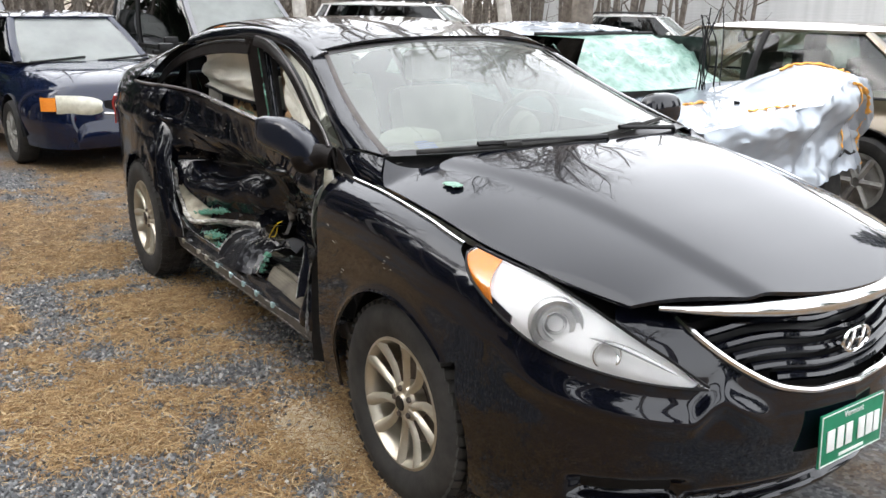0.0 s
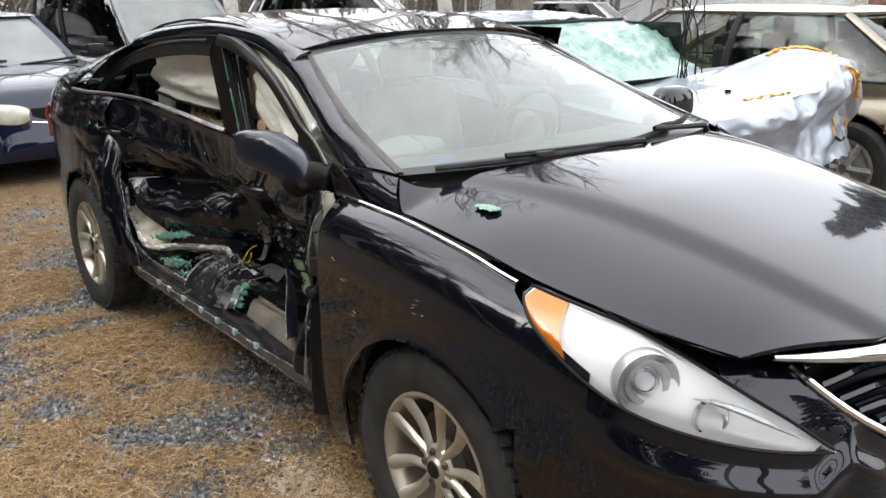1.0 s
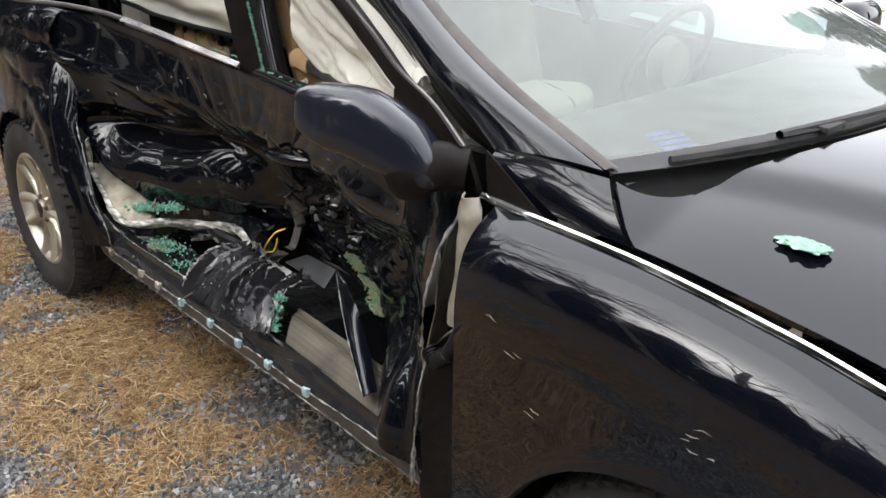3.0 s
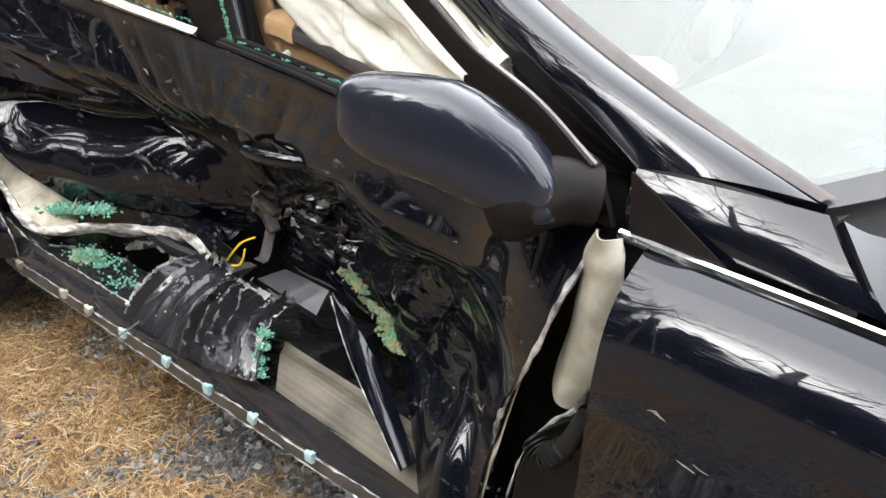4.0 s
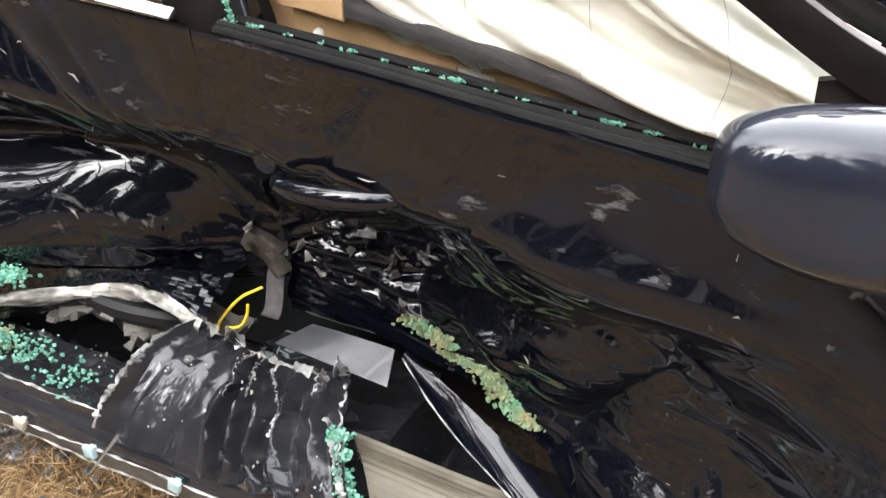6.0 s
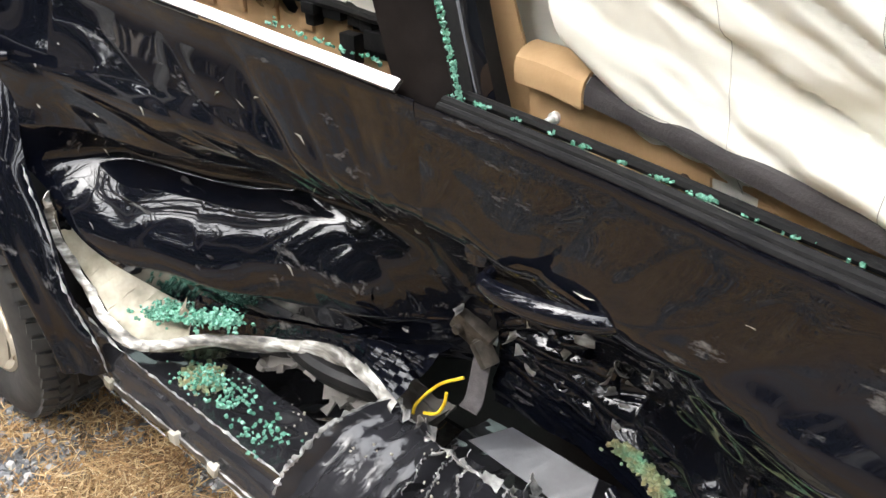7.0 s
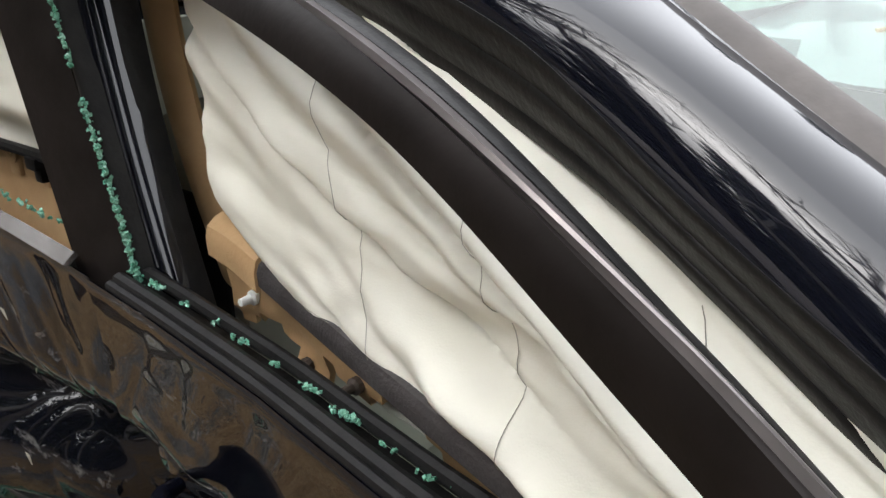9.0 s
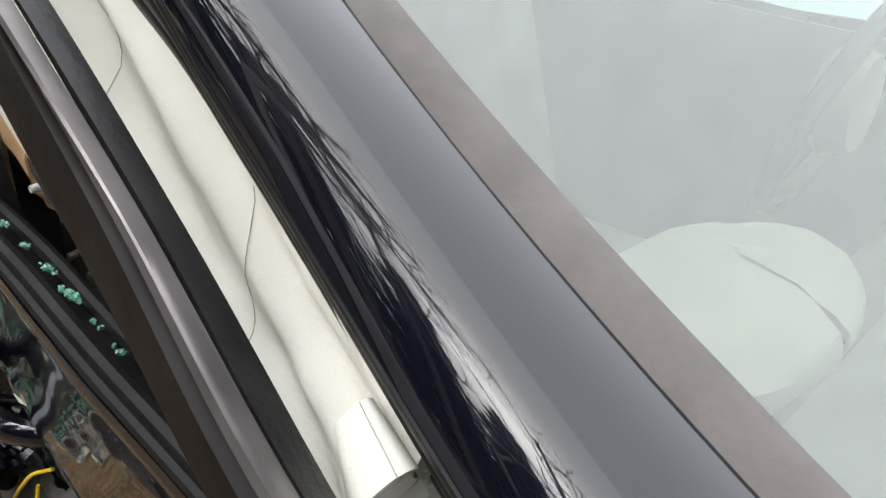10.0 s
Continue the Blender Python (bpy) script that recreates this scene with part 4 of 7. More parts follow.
part("fender_edge", rag([(-0.515, -0.868, 0.755), (-0.55, -0.875, 0.715), (-0.575, -0.89, 0.66), (-0.588, -0.90, 0.58), (-0.595, -0.905, 0.46), (-0.60, -0.905, 0.37)], 0.005, 50, 0.001, 5), TORN, car, "bare rear edge of the fender")
# inner panel behind the bare rim; its black stands for shade in the gap
def gap_fn(u, v):
    z = 0.745 - 0.48 * v
    x0 = tab(z, (0.25, -0.60), (0.46, -0.595), (0.58, -0.588), (0.66, -0.575), (0.715, -0.55), (0.745, -0.52))
    return Vector((x0 + (-0.465 - x0) * u, -0.885 + 0.03 * math.sin(math.pi * u) + 0.02 * u + 0.005 * fbm(u * 5, v * 8), z))
part("fender_return", sheet(gap_fn, 10, 30, 0.003), BLACK, car, "inner panel at the fender's rear edge, black for the shade in the gap")
b = bmesh.new()
boot = spline([(-0.560, -0.895, 0.700), (-0.535, -0.90, 0.690), (-0.508, -0.895, 0.715), (-0.49, -0.88, 0.765)], 60)
tube(b, boot, [0.015 + (0.003 if k % 3 else -0.002) if k < 30 else 0.014 for k in range(60)], 12)
part("cable_boot", b, BLACK, car, "ribbed black rubber cable boot")

# sill
def sill_face(u, v):
    x = -2.40 + 1.80 * u
    z = 0.248 + 0.074 * v
    return Vector((x, -0.796 - 0.024 * v ** 0.5 + 0.006 * fbm(x * 7, z * 12), z + 0.008 * fbm(x * 3, 2) + 0.04 * max(0, -2.2 - x) * v))
def sill_upper(u, v):
    x = -2.36 + 1.75 * u
    end = 0.05 * max(0.0, (-2.2 - x) / 0.16) ** 1.5
    return Vector((x, -0.823 + 0.026 * v + 0.010 * math.sin(math.pi * v) * noise.noise(Vector((x * 6, v * 2, 4))) - 0.3 * end * v, 0.322 + 0.062 * v + 0.005 * fbm(x * 5, v) * v + end * (0.3 + v)))
GREYWEAR = simple("scraped_sill_plastic", (0.024, 0.022, 0.019), (0.12, 0.108, 0.092), 0.6, 0, 11, 0.4, bscale=30)
sill = part("sill", sheet(sill_face, 120, 10, 0.004), GREYWEAR, car, "scraped and torn black sill")
part("sill_flange", sheet(sill_upper, 140, 10, 0.003), FOOTPAINT, sill, "scraped navy upper face of the sill", angle=40)
part("flange_seam", rag([sill_upper(u, 1.0) + Vector((0, -0.001, 0.001)) for u in np.linspace(0.02, 0.62, 16)], 0.0022, 140, 0.002, 12), TORN, sill, "worn bare edge of the sill")
part("pinch_weld", rag([(x, -0.826 + 0.006 * fbm(x * 3, 1), 0.322 + 0.007 * fbm(x * 4, 7)) for x in np.linspace(-2.38, -0.62, 24)], 0.0018, 200, 0.0015, 3), TORN, sill, "bare seam along the sill")
part("sill_seam", rag([(x, -0.818 + 0.004 * fbm(x * 5, 3), 0.276 + 0.006 * fbm(x * 6, 9)) for x in np.linspace(-2.3, -0.62, 30)], 0.0014, 200, 0.0015, 6), TORN, sill)
CLIP = simple("pale_blue_clip", (0.28, 0.42, 0.44), (0.42, 0.56, 0.57), 0.5, 0, 40, 0.1)
for k, x in enumerate((-2.25, -2.02, -1.90, -1.745, -1.57, -1.416, -1.265, -1.09)):
    b = bmesh.new()
    block(b, 0, 0, 0, 0.022, 0.010, 0.024, 0.003, Matrix.Translation((x, -0.833, 0.322)) @ Matrix.Rotation(radians(9 * (-1) ** k + 5), 4, "Y"))
    block(b, 0, 0.006, 0, 0.012, 0.02, 0.012, 0.002, Matrix.Translation((x, -0.833, 0.322)))
    part("sill_clip", b, CLIP if k > 2 else PRIMER, sill, "pale plastic clip")
def sill_top(u, v):
    x = -2.36 + 1.75 * u
    y = -0.797 + 0.37 * v
    hole = tab(x, (-2.25, 0.0), (-2.12, 1.0), (-1.72, 1.0), (-1.62, 0.0)) + tab(x, (-1.28, 0.0), (-1.22, 1.0), (-1.0, 1.0), (-0.9, 0.0))
    z = 0.382 + 0.05 * max(0.0, (-2.2 - x) / 0.16) ** 1.5 - 0.02 * min(1, v * 4) - 0.04 * max(0, v - 0.3) - 0.15 * hole * tab(v, (0.38, 0.0), (0.46, 1.0))
    z += (0.018 * fbm(x * 4.2, y * 6, 4) + 0.40 * fold(x, y + 1.5, 7.0)) * min(1, v * 5) * 0.8
    return Vector((x, y, z))
part("sill_floor", sheet(sill_top, 170, 44, 0.002), FOOTPAINT, car, "crushed upper side of the sill", angle=50)
part("cabin_floor", sheet(lambda u, v: Vector((-2.45 + 2.0 * u, -0.45 + 1.25 * v, 0.30 + 0.01 * fbm(u * 6, v * 6))), 10, 8, 0.01), TRIM, car)
# scuffed sill tread under the front door
WOODY = simple("weathered_tread_plastic", (0.028, 0.024, 0.019), (0.15, 0.128, 0.092), 0.65, 0, 6, 0.3, bscale=60)
def tread_fn(u, v):
    a = Vector((-1.235, -0.790, 0.385)).lerp(Vector((-0.80, -0.812, 0.372)), u)
    c = Vector((-1.320, -0.690, 0.418)).lerp(Vector((-0.85, -0.70, 0.400)), u)
    p = a.lerp(c, v)
    return p + Vector((0, 0, 0.022 * math.sin(math.pi * min(1, v * 1.15)) + 0.0016 * abs(math.sin(v * 30)) - 0.004 * (1 if 0.60 < v < 0.66 else 0)))
part("sill_tread", sheet(tread_fn, 30, 60, 0.006), WOODY, car, "dirty ribbed sill tread")
STREAK = nodes_of("streaked_torn_metal")
sm_, sn_, sl_, sp_ = STREAK
tcs, mps = sn_.new("ShaderNodeTexCoord"), sn_.new("ShaderNodeMapping")
mps.inputs["Scale"].default_value = (14, 40, 90)
sl_.new(tcs.outputs["Object"], mps.inputs["Vector"])
tns = sn_.new("ShaderNodeTexNoise")
tns.inputs["Scale"].default_value, tns.inputs["Detail"].default_value = 1.0, 6
sl_.new(mps.outputs[0], tns.inputs["Vector"])
sl_.new(ramp(sn_, sl_, tns.outputs["Fac"], [(0.34, (0.06, 0.056, 0.05)), (0.50, (0.26, 0.245, 0.215)), (0.66, (0.62, 0.61, 0.58))]), sp_.inputs["Base Color"])
sp_.inputs["Roughness"].default_value, sp_.inputs["Metallic"].default_value = 0.4, 0.2
bump_on(sn_, sl_, sp_, tns.outputs["Fac"], 0.5, 0.004)
STREAK = STREAKY = sm_
# foot of the centre pillar, crumpled like a tent over the sill
PLEATS = (0, 0.03, 0.07, 0.12, 0.42, 0.46, 0.49, 0.54, 0.58, 0.64, 0.69, 0.74, 0.79, 0.88, 0.94, 1)
LIFTS = (0.1, 1.0, 0.5, 0.42, 0.55, 0.85, 0.1, 0.8, 0.15, 0.95, 0.25, 0.9, 0.2, 0.75, 0.35, 0.6)
def tent(u, v):
    base = Vector((-1.730 + 0.475 * u, -0.815 + 0.008 * fbm(u * 9, 1), 0.372 - 0.035 * math.sin(math.pi * u) + 0.035 * u))
    peak = Vector((-1.655 + 0.30 * u, -0.620 - 0.03 * math.sin(math.pi * u), 0.486 - 0.020 * u + 0.010 * noise.noise(Vector((u * 14, 0, 3)))))
    p = base.lerp(peak, v)
    rib = float(np.interp(u + 0.012 * math.sin(v * 4), PLEATS, LIFTS)) + 0.12 * abs(noise.noise(Vector((u * 7, v * 4.0, 8))))
    s = math.sin(math.pi * (0.12 + 0.80 * v)) ** 0.7
    return p + Vector((0.008 * fbm(u * 5, v * 5, 2), -0.040 * rib * s, 0.034 * rib * s + 0.022 * math.sin(math.pi * v)))
part("pillar_foot", sheet(tent, 150, 40, 0.002), FOOTPAINT, car, "crumpled foot of the centre pillar with torn edges", angle=30)
for k, (a, c) in enumerate([((0.02, 0.0), (0.02, 1.0)), ((0.70, 0.35), (0.64, 1.0)), ((0.99, 0.02), (0.93, 0.55)), ((0.0, 1.0), (1.0, 1.0)), ((0.46, 0.55), (0.45, 1.0)), ((0.55, 0.6), (0.54, 1.0)), ((0.84, 0.75), (0.83, 1.0)), ((0.99, 0.0), (0.99, 0.9))]):
    pts = [tent(a[0] + (c[0] - a[0]) * t, a[1] + (c[1] - a[1]) * t) + Vector((0, -0.002, 0.002)) for t in np.linspace(0, 1, 7)]
    part("torn_seam", rag(pts, (0.0050, 0.0022, 0.0055, 0.0045, 0.0010, 0.0014, 0.0010, 0.0020)[k], 70, 0.004, 20 + k), TORN, car, "torn bright metal")
# plate that sticks out at the pillar's foot
PALE = simple("grey_plate", (0.020, 0.021, 0.025), (0.04, 0.041, 0.046), 0.4, 0.0, 20, 0.1, coat=0.3)
PLATE = [Vector(p) for p in ((-1.52, -0.600, 0.462), (-1.295, -0.620, 0.464), (-1.306, -0.570, 0.501), (-1.47, -0.555, 0.488))]
b = sheet(lambda u, v: PLATE[0].lerp(PLATE[1], u).lerp(PLATE[3].lerp(PLATE[2], u), v) + Vector((0, -0.003, 0.004)) * math.sin(math.pi * u), 12, 4, 0.004)
part("bent_plate", b, PALE, car, "flat grey strip of bent metal")
# triangular fold of the front door's foot
FOLD_HI = [(-1.280, -0.575, 0.512), (-1.131, -0.637, 0.482), (-1.002, -0.702, 0.457), (-0.846, -0.797, 0.428)]
FOLD_LO = [(-1.284, -0.585, 0.502), (-1.190, -0.640, 0.455), (-1.055, -0.720, 0.440), (-0.858, -0.828, 0.420)]
FOLD_CURVES = spline(FOLD_HI, 31), spline(FOLD_LO, 31)
def tri_fold(u, v):
    i = min(30, int(round(u * 30)))
    p = Vector(FOLD_CURVES[1][i]).lerp(Vector(FOLD_CURVES[0][i]), v)
    return p + Vector((0, -0.004, 0.003)) * math.sin(math.pi * v)
part("door_fold", sheet(tri_fold, 30, 16, 0.003), NAVY, fdoor, "blade-like fold of the door's foot")
part("fold_edge", rag([tri_fold(t, 0) + Vector((0, -0.001, 0)) for t in np.linspace(0, 1, 7)], 0.0014, 40, 0.0005, 31), TORN, fdoor)

# rear door: pale inner shell, lip and the torn cloth below
def lip_at(t):
    return spline([(-2.36, -0.80, 0.69), (-2.40, -0.79, 0.60), (-2.33, -0.79, 0.52), (-2.16, -0.80, 0.455), (-2.03, -0.70, 0.465), (-1.85, -0.60, 0.475), (-1.73, -0.615, 0.50), (-1.63, -0.64, 0.495)], 60)[min(59, int(t * 59))]
def inner_shell(u, v):
    lo = Vector(lip_at(0.05 + 0.61 * u))
    x = min(-1.60, lo.x + 0.07 * v)
    z = lo.z + (max(rear_low(x) + 0.03, lo.z + 0.02) - lo.z) * v
    hi = rear_skin(x, z).y + 0.05
    y = lo.y + (hi - lo.y) * v + 0.035 * math.sin(math.pi * v)
    if z > rear_low(x) - 0.02:
        y = max(y, hi - 0.03)
    return Vector((x, y, z + 0.008 * fbm(u * 9, v * 5)))
CREAM = simple("cream_primer", (0.16, 0.14, 0.095), (0.46, 0.42, 0.32), 0.55, 0.0, 16, 0.3)
part("door_inner_shell", sheet(inner_shell, 50, 16), CREAM, rdoor, "cream primed inner shell of the rear door", angle=50)
def lip_band(u, v):
    k = 0.6 + 0.8 * abs(noise.noise(Vector((u * 7, 0, 5))))
    return Vector(lip_at(u)) + Vector((0.004 * fbm(u * 20, v * 2), -0.016 * math.sin(math.pi * v) - 0.003 + 0.005 * fbm(u * 24, v * 3, 4), (0.014 - 0.042 * v) * k + 0.004 * fbm(u * 18, v * 4, 7)))
part("door_lip", sheet(lip_band, 110, 8), STREAK, rdoor, "torn bright lip of the rear door", angle=60)
part("door_lip_skin", sheet(lambda u, v: Vector(lip_at(u)) + Vector((0, 0.02 * v + 0.002, -0.020 - 0.035 * v + 0.01 * fbm(u * 14, v))), 60, 4, 0.002), NAVY_SCUFF, rdoor)
# foot of the skin, pressed down on to the lip in slanting creases
def foot_crease(u, v):
    lo = Vector(lip_at(0.52 + 0.48 * u)) + Vector((0, -0.004, 0.012))
    x = min(-1.575, lo.x)
    hi = rear_skin(x, rear_low(x) + 0.035) + Vector((0, -0.006, 0))
    p = lo.lerp(hi, v)
    crease = 1 - 2 * abs(noise.noise(Vector((u * 9 + v * 2.5, v * 1.5, 6))))
    return p + Vector((0, 0, 0.020 * crease * math.sin(math.pi * v)))
part("creased_foot", sheet(foot_crease, 70, 16), NAVY_SCUFF, rdoor, "creased foot of the rear door", angle=45)
# corner of the skin folded back on itself
b = bmesh.new()
fl = [b.verts.new(p) for p in ((-2.128, -0.715, 0.484), (-2.100, -0.712, 0.532), (-2.082, -0.728, 0.524), (-2.050, -0.722, 0.500), (-2.10, -0.74, 0.502))]
b.faces.new((fl[0], fl[4], fl[1]))
b.faces.new((fl[4], fl[3], fl[2], fl[1]))
bmesh.ops.solidify(b, geom=b.faces[:], thickness=0.002)
part("folded_corner", b, CREAM, rdoor, "cream underside of a folded corner", smooth=False)
CLOTH = simple("dusty_dark_felt", (0.05, 0.045, 0.04), (0.16, 0.145, 0.13), 0.9, 0, 10, 0.4, bscale=120)
def felt(u, v):
    return Vector((-2.13 + 0.50 * u + 0.03 * v, -0.66 + 0.12 * v + 0.03 * fbm(u * 4, v * 4), 0.43 - 0.03 * u + 0.045 * v + 0.03 * fbm(u * 5, v * 5, 6)))
part("torn_felt", sheet(felt, 40, 12, 0.006, keep=lambda u, v: v > 0.25 * abs(noise.noise(Vector((u * 9, 0, 4)))) * 2), CLOTH, car, "torn dusty felt")
b = tube(bmesh.new(), spline([(-2.0, -0.60, 0.46), (-1.85, -0.62, 0.445), (-1.72, -0.58, 0.43), (-1.78, -0.52, 0.40)], 30), 0.022, 10)
part("black_hose", b, BLACK, car)

# broken latch above the wires and torn tabs of bare metal round the impact
LATCH = simple("grimy_latch_steel", (0.030, 0.026, 0.022), (0.13, 0.11, 0.09), 0.5, 0.5, 40, 0.4)
b = bmesh.new()
block(b, 0, 0, 0, 0.075, 0.03, 0.050, 0.008, Matrix.Translation((-1.590, -0.505, 0.588)) @ Euler((0.2, 0.5, 0.1)).to_matrix().to_4x4())
block(b, 0, 0, 0, 0.045, 0.03, 0.022, 0.005, Matrix.Translation((-1.555, -0.520, 0.566)) @ Euler((0.1, 0.8, -0.2)).to_matrix().to_4x4())
lathe(b, [(0.0, -0.012), (0.008, -0.012), (0.010, 0.0), (0.010, 0.01)], 12, m=Matrix.Translation((-1.606, -0.520, 0.592)))
lathe(b, [(0.0, -0.010), (0.006, -0.010), (0.007, 0.0)], 12, m=Matrix.Translation((-1.570, -0.520, 0.580)))
part("door_latch", b, LATCH, fdoor, "grimy broken door latch")
def torn_tab(p, size, seed, mat, parent):
    """A small curled tongue of torn sheet."""
    r_ = random.Random(seed)
    m = Euler((r_.uniform(-1.2, 0.4), r_.uniform(-0.8, 0.8), r_.uniform(-1.5, 1.5))).to_matrix()
    bend, nar = r_.uniform(0.4, 1.6), r_.uniform(0.1, 0.6)
    def fn(u, v):
        w = (v - 0.5) * size * (0.75 - (0.75 - 0.75 * nar) * u) * (1 + 0.35 * noise.noise(Vector((u * 5, v * 5, seed))))
        return Vector(p) + m @ Vector((w, -size * math.sin(u * bend) / bend, size * (1 - math.cos(u * bend)) / bend))
    return part("torn_tab", sheet(fn, 8, 4, 0.0012), mat, parent, "curled tongue of bare torn metal", angle=60)
rnd = random.Random(91)
for k in range(16):
    t = k / 15
    torn_tab(tent(0.02 + 0.96 * t, 1.0) + Vector((rnd.gauss(0, 0.008), rnd.gauss(0, 0.006), rnd.uniform(-0.004, 0.008))), rnd.uniform(0.016, 0.042), 300 + k, (TORN, STREAKY, FOOTPAINT)[k % 3], car)
for k in range(30):
    x, z = rnd.gauss(-1.42, 0.12), rnd.gauss(0.60, 0.045)
    x = min(x, -1.15)
    torn_tab((rear_skin(x, z) if x < -1.555 else front_skin(x, max(0.54, z))) + Vector((0, -0.003, 0)), rnd.uniform(0.010, 0.034), 340 + k, (STREAKY, TORN, NAVY_SCUFF, STREAKY)[k % 4], fdoor)

# handles
def handle(c, turn, parent):
    h = bmesh.new()
    pts = spline([(-0.095, 0.012, 0), (-0.085, -0.018, 0.002), (-0.03, -0.034, 0.0), (0.04, -0.032, -0.004), (0.085, -0.014, -0.008), (0.1, 0.012, -0.01)], 40)
    tube(h, pts, [0.008 + 0.006 * math.sin(math.pi * k / 39) for k in range(40)], 10, flat=1.1)
    h.transform(Matrix.Translation(c) @ Euler((0, radians(turn[0]), radians(turn[1]))).to_matrix().to_4x4())
    return part("door_handle", h, NAVY, parent, "glossy dark pull handle")
handle(front_skin(-1.335, 0.838) + Vector((0, -0.006, 0.006)), (-6, 6), fdoor)
handle(door_skin(-2.46, 0.955, 3, 0.1) + Vector((-0.02, -0.01, 0)), (0, -14), rdoor)
for c, parent in ((front_skin(-1.465, 0.842) + Vector((0, 0.004, 0)), fdoor),):
    h = bmesh.new()
    lathe(h, [(0.0, -0.012), (0.018, -0.010), (0.024, 0.0), (0.024, 0.01)], 20, m=Matrix.Translation(c))
    part("lock_cap", h, NAVY, parent)

# mirror: folded housing on a black foot and a triangular sail
mb = bmesh.new()
bmesh.ops.create_uvsphere(mb, u_segments=120, v_segments=60, radius=1)
def powr(a, p):
    return math.copysign(abs(a) ** p, a)
for v in mb.verts:
    x, y, z = powr(v.co.x, 0.30), powr(v.co.y, 0.80), powr(v.co.z, 0.50)
    k = min(1.0, max(0.0, x * 0.5 + 0.5))
    hgt = tab(k, (0, 0.046), (0.25, 0.062), (0.5, 0.068), (0.78, 0.062), (1, 0.040))
    drop = tab(k, (0, 0.052), (0.25, 0.042), (0.5, 0.034), (0.78, 0.0), (1, -0.030))
    v.co = (x * 0.150, y * tab(k, (0, 0.042), (0.5, 0.062), (1, 0.048)), z * hgt * 0.97 + drop)
MIRROR = Matrix.Translation((-0.715, -0.905, 1.058)) @ Matrix.Rotation(radians(22), 4, "Z") @ Matrix.Rotation(radians(-8), 4, "X")
mb.transform(MIRROR)
mirror = part("door_mirror", mb, DULLNAVY, car, "navy door mirror folded back")
b = bmesh.new()
tube(b, spline([(-0.655, -0.885, 1.015), (-0.62, -0.868, 1.03), (-0.585, -0.835, 1.035), (-0.555, -0.81, 1.03)], 20), [0.050, 0.053, 0.055, 0.056, 0.056, 0.055, 0.054, 0.052, 0.05, 0.048, 0.046, 0.045, 0.044, 0.043, 0.042, 0.04, 0.04, 0.04, 0.04, 0.04], 20, flat=1.0)
part("mirror_foot", b, TRIM, mirror, "matt black mirror foot")
sail = [Vector(p) for p in ((-0.526, -0.812, 0.995), (-0.556, -0.818, 1.073), (-0.735, -0.784, 1.146), (-0.80, -0.772, 1.125), (-0.79, -0.785, 0.99))]
b = bmesh.new()
lo = [b.verts.new(p) for p in sail]
up = [b.verts.new(p + Vector((0, 0.012, 0))) for p in sail]
b.faces.new(lo)
b.faces.new(up[::-1])
for k in range(5):
    b.faces.new((lo[k], up[k], up[(k + 1) % 5], lo[(k + 1) % 5]))
part("mirror_sail", b, TRIM, fdoor, "triangular black sail panel", smooth=False)

# window frame of the front door, bent away from the pillar: inner edge, outer edge and back edge
FRAME_IN = [(-0.57, -0.807, 1.051), (-0.66, -0.791, 1.084), (-0.78, -0.777, 1.131), (-0.89, -0.759, 1.188), (-1.05, -0.735, 1.270), (-1.25, -0.698, 1.318), (-1.45, -0.664, 1.349), (-1.62, -0.645, 1.362)]
FRAME_OUT = [(-0.555, -0.822, 1.075), (-0.66, -0.797, 1.126), (-0.78, -0.779, 1.168), (-0.89, -0.757, 1.222), (-1.05, -0.729, 1.292), (-1.25, -0.684, 1.343), (-1.45, -0.652, 1.384), (-1.62, -0.632, 1.398)]
FRAME_BACK = [(-0.555, -0.804, 1.050), (-0.66, -0.774, 1.090), (-0.78, -0.746, 1.141), (-0.89, -0.726, 1.203), (-1.05, -0.701, 1.288), (-1.25, -0.661, 1.341), (-1.45, -0.629, 1.388), (-1.62, -0.610, 1.402)]
SEAL_IN = [(-0.52, -0.739, 1.036), (-0.60, -0.730, 1.047), (-0.68, -0.721, 1.076), (-0.90, -0.677, 1.198), (-1.05, -0.644, 1.258), (-1.35, -0.590, 1.339), (-1.60, -0.569, 1.385)]
def bridge(a, c, n, nv, thick=0.0, swell=None, v0=0.0, v1=1.0):
    """A strip between two curves; swell(v) lifts it outwards."""
    p, q = spline(a, n), spline(c, n)
    def fn(u, v):
        i = min(n - 1, int(round(u * (n - 1))))
        w = v0 + (v1 - v0) * v
        e = Vector(p[i]).lerp(Vector(q[i]), w)
        return e + Vector((0, -0.7, 0.7)) * (swell(w) if swell else 0.0)
    return sheet(fn, n - 1, nv, thick)
def ribbon(pts, width, thick, n, lift=0.0, out=(0, -1, 0.35)):
    """A flat band along a curve, lying in the plane of the door."""
    c = spline(pts, n)
    face = Vector(out).normalized()
    def fn(u, v):
        i = min(n - 1, int(round(u * (n - 1))))
        d = Vector(c[min(i + 1, n - 1)] - c[max(i - 1, 0)]).normalized()
        w = face.cross(d).normalized()
        if w.z > 0:
            w = -w
        return Vector(c[i]) + w * (width * v) + face * lift
    return sheet(fn, n - 1, 4, thick)
STRIP = simple("dull_bright_strip", (0.10, 0.09, 0.088), (0.20, 0.18, 0.175), 0.35, 0.6, 14, 0.05)
frame_ob = part("window_frame", bridge(FRAME_IN, FRAME_OUT, 70, 6, 0.006, lambda w: 0.003 * math.sin(math.pi * w)), TRIM, car, "dark window frame bent away from the pillar")
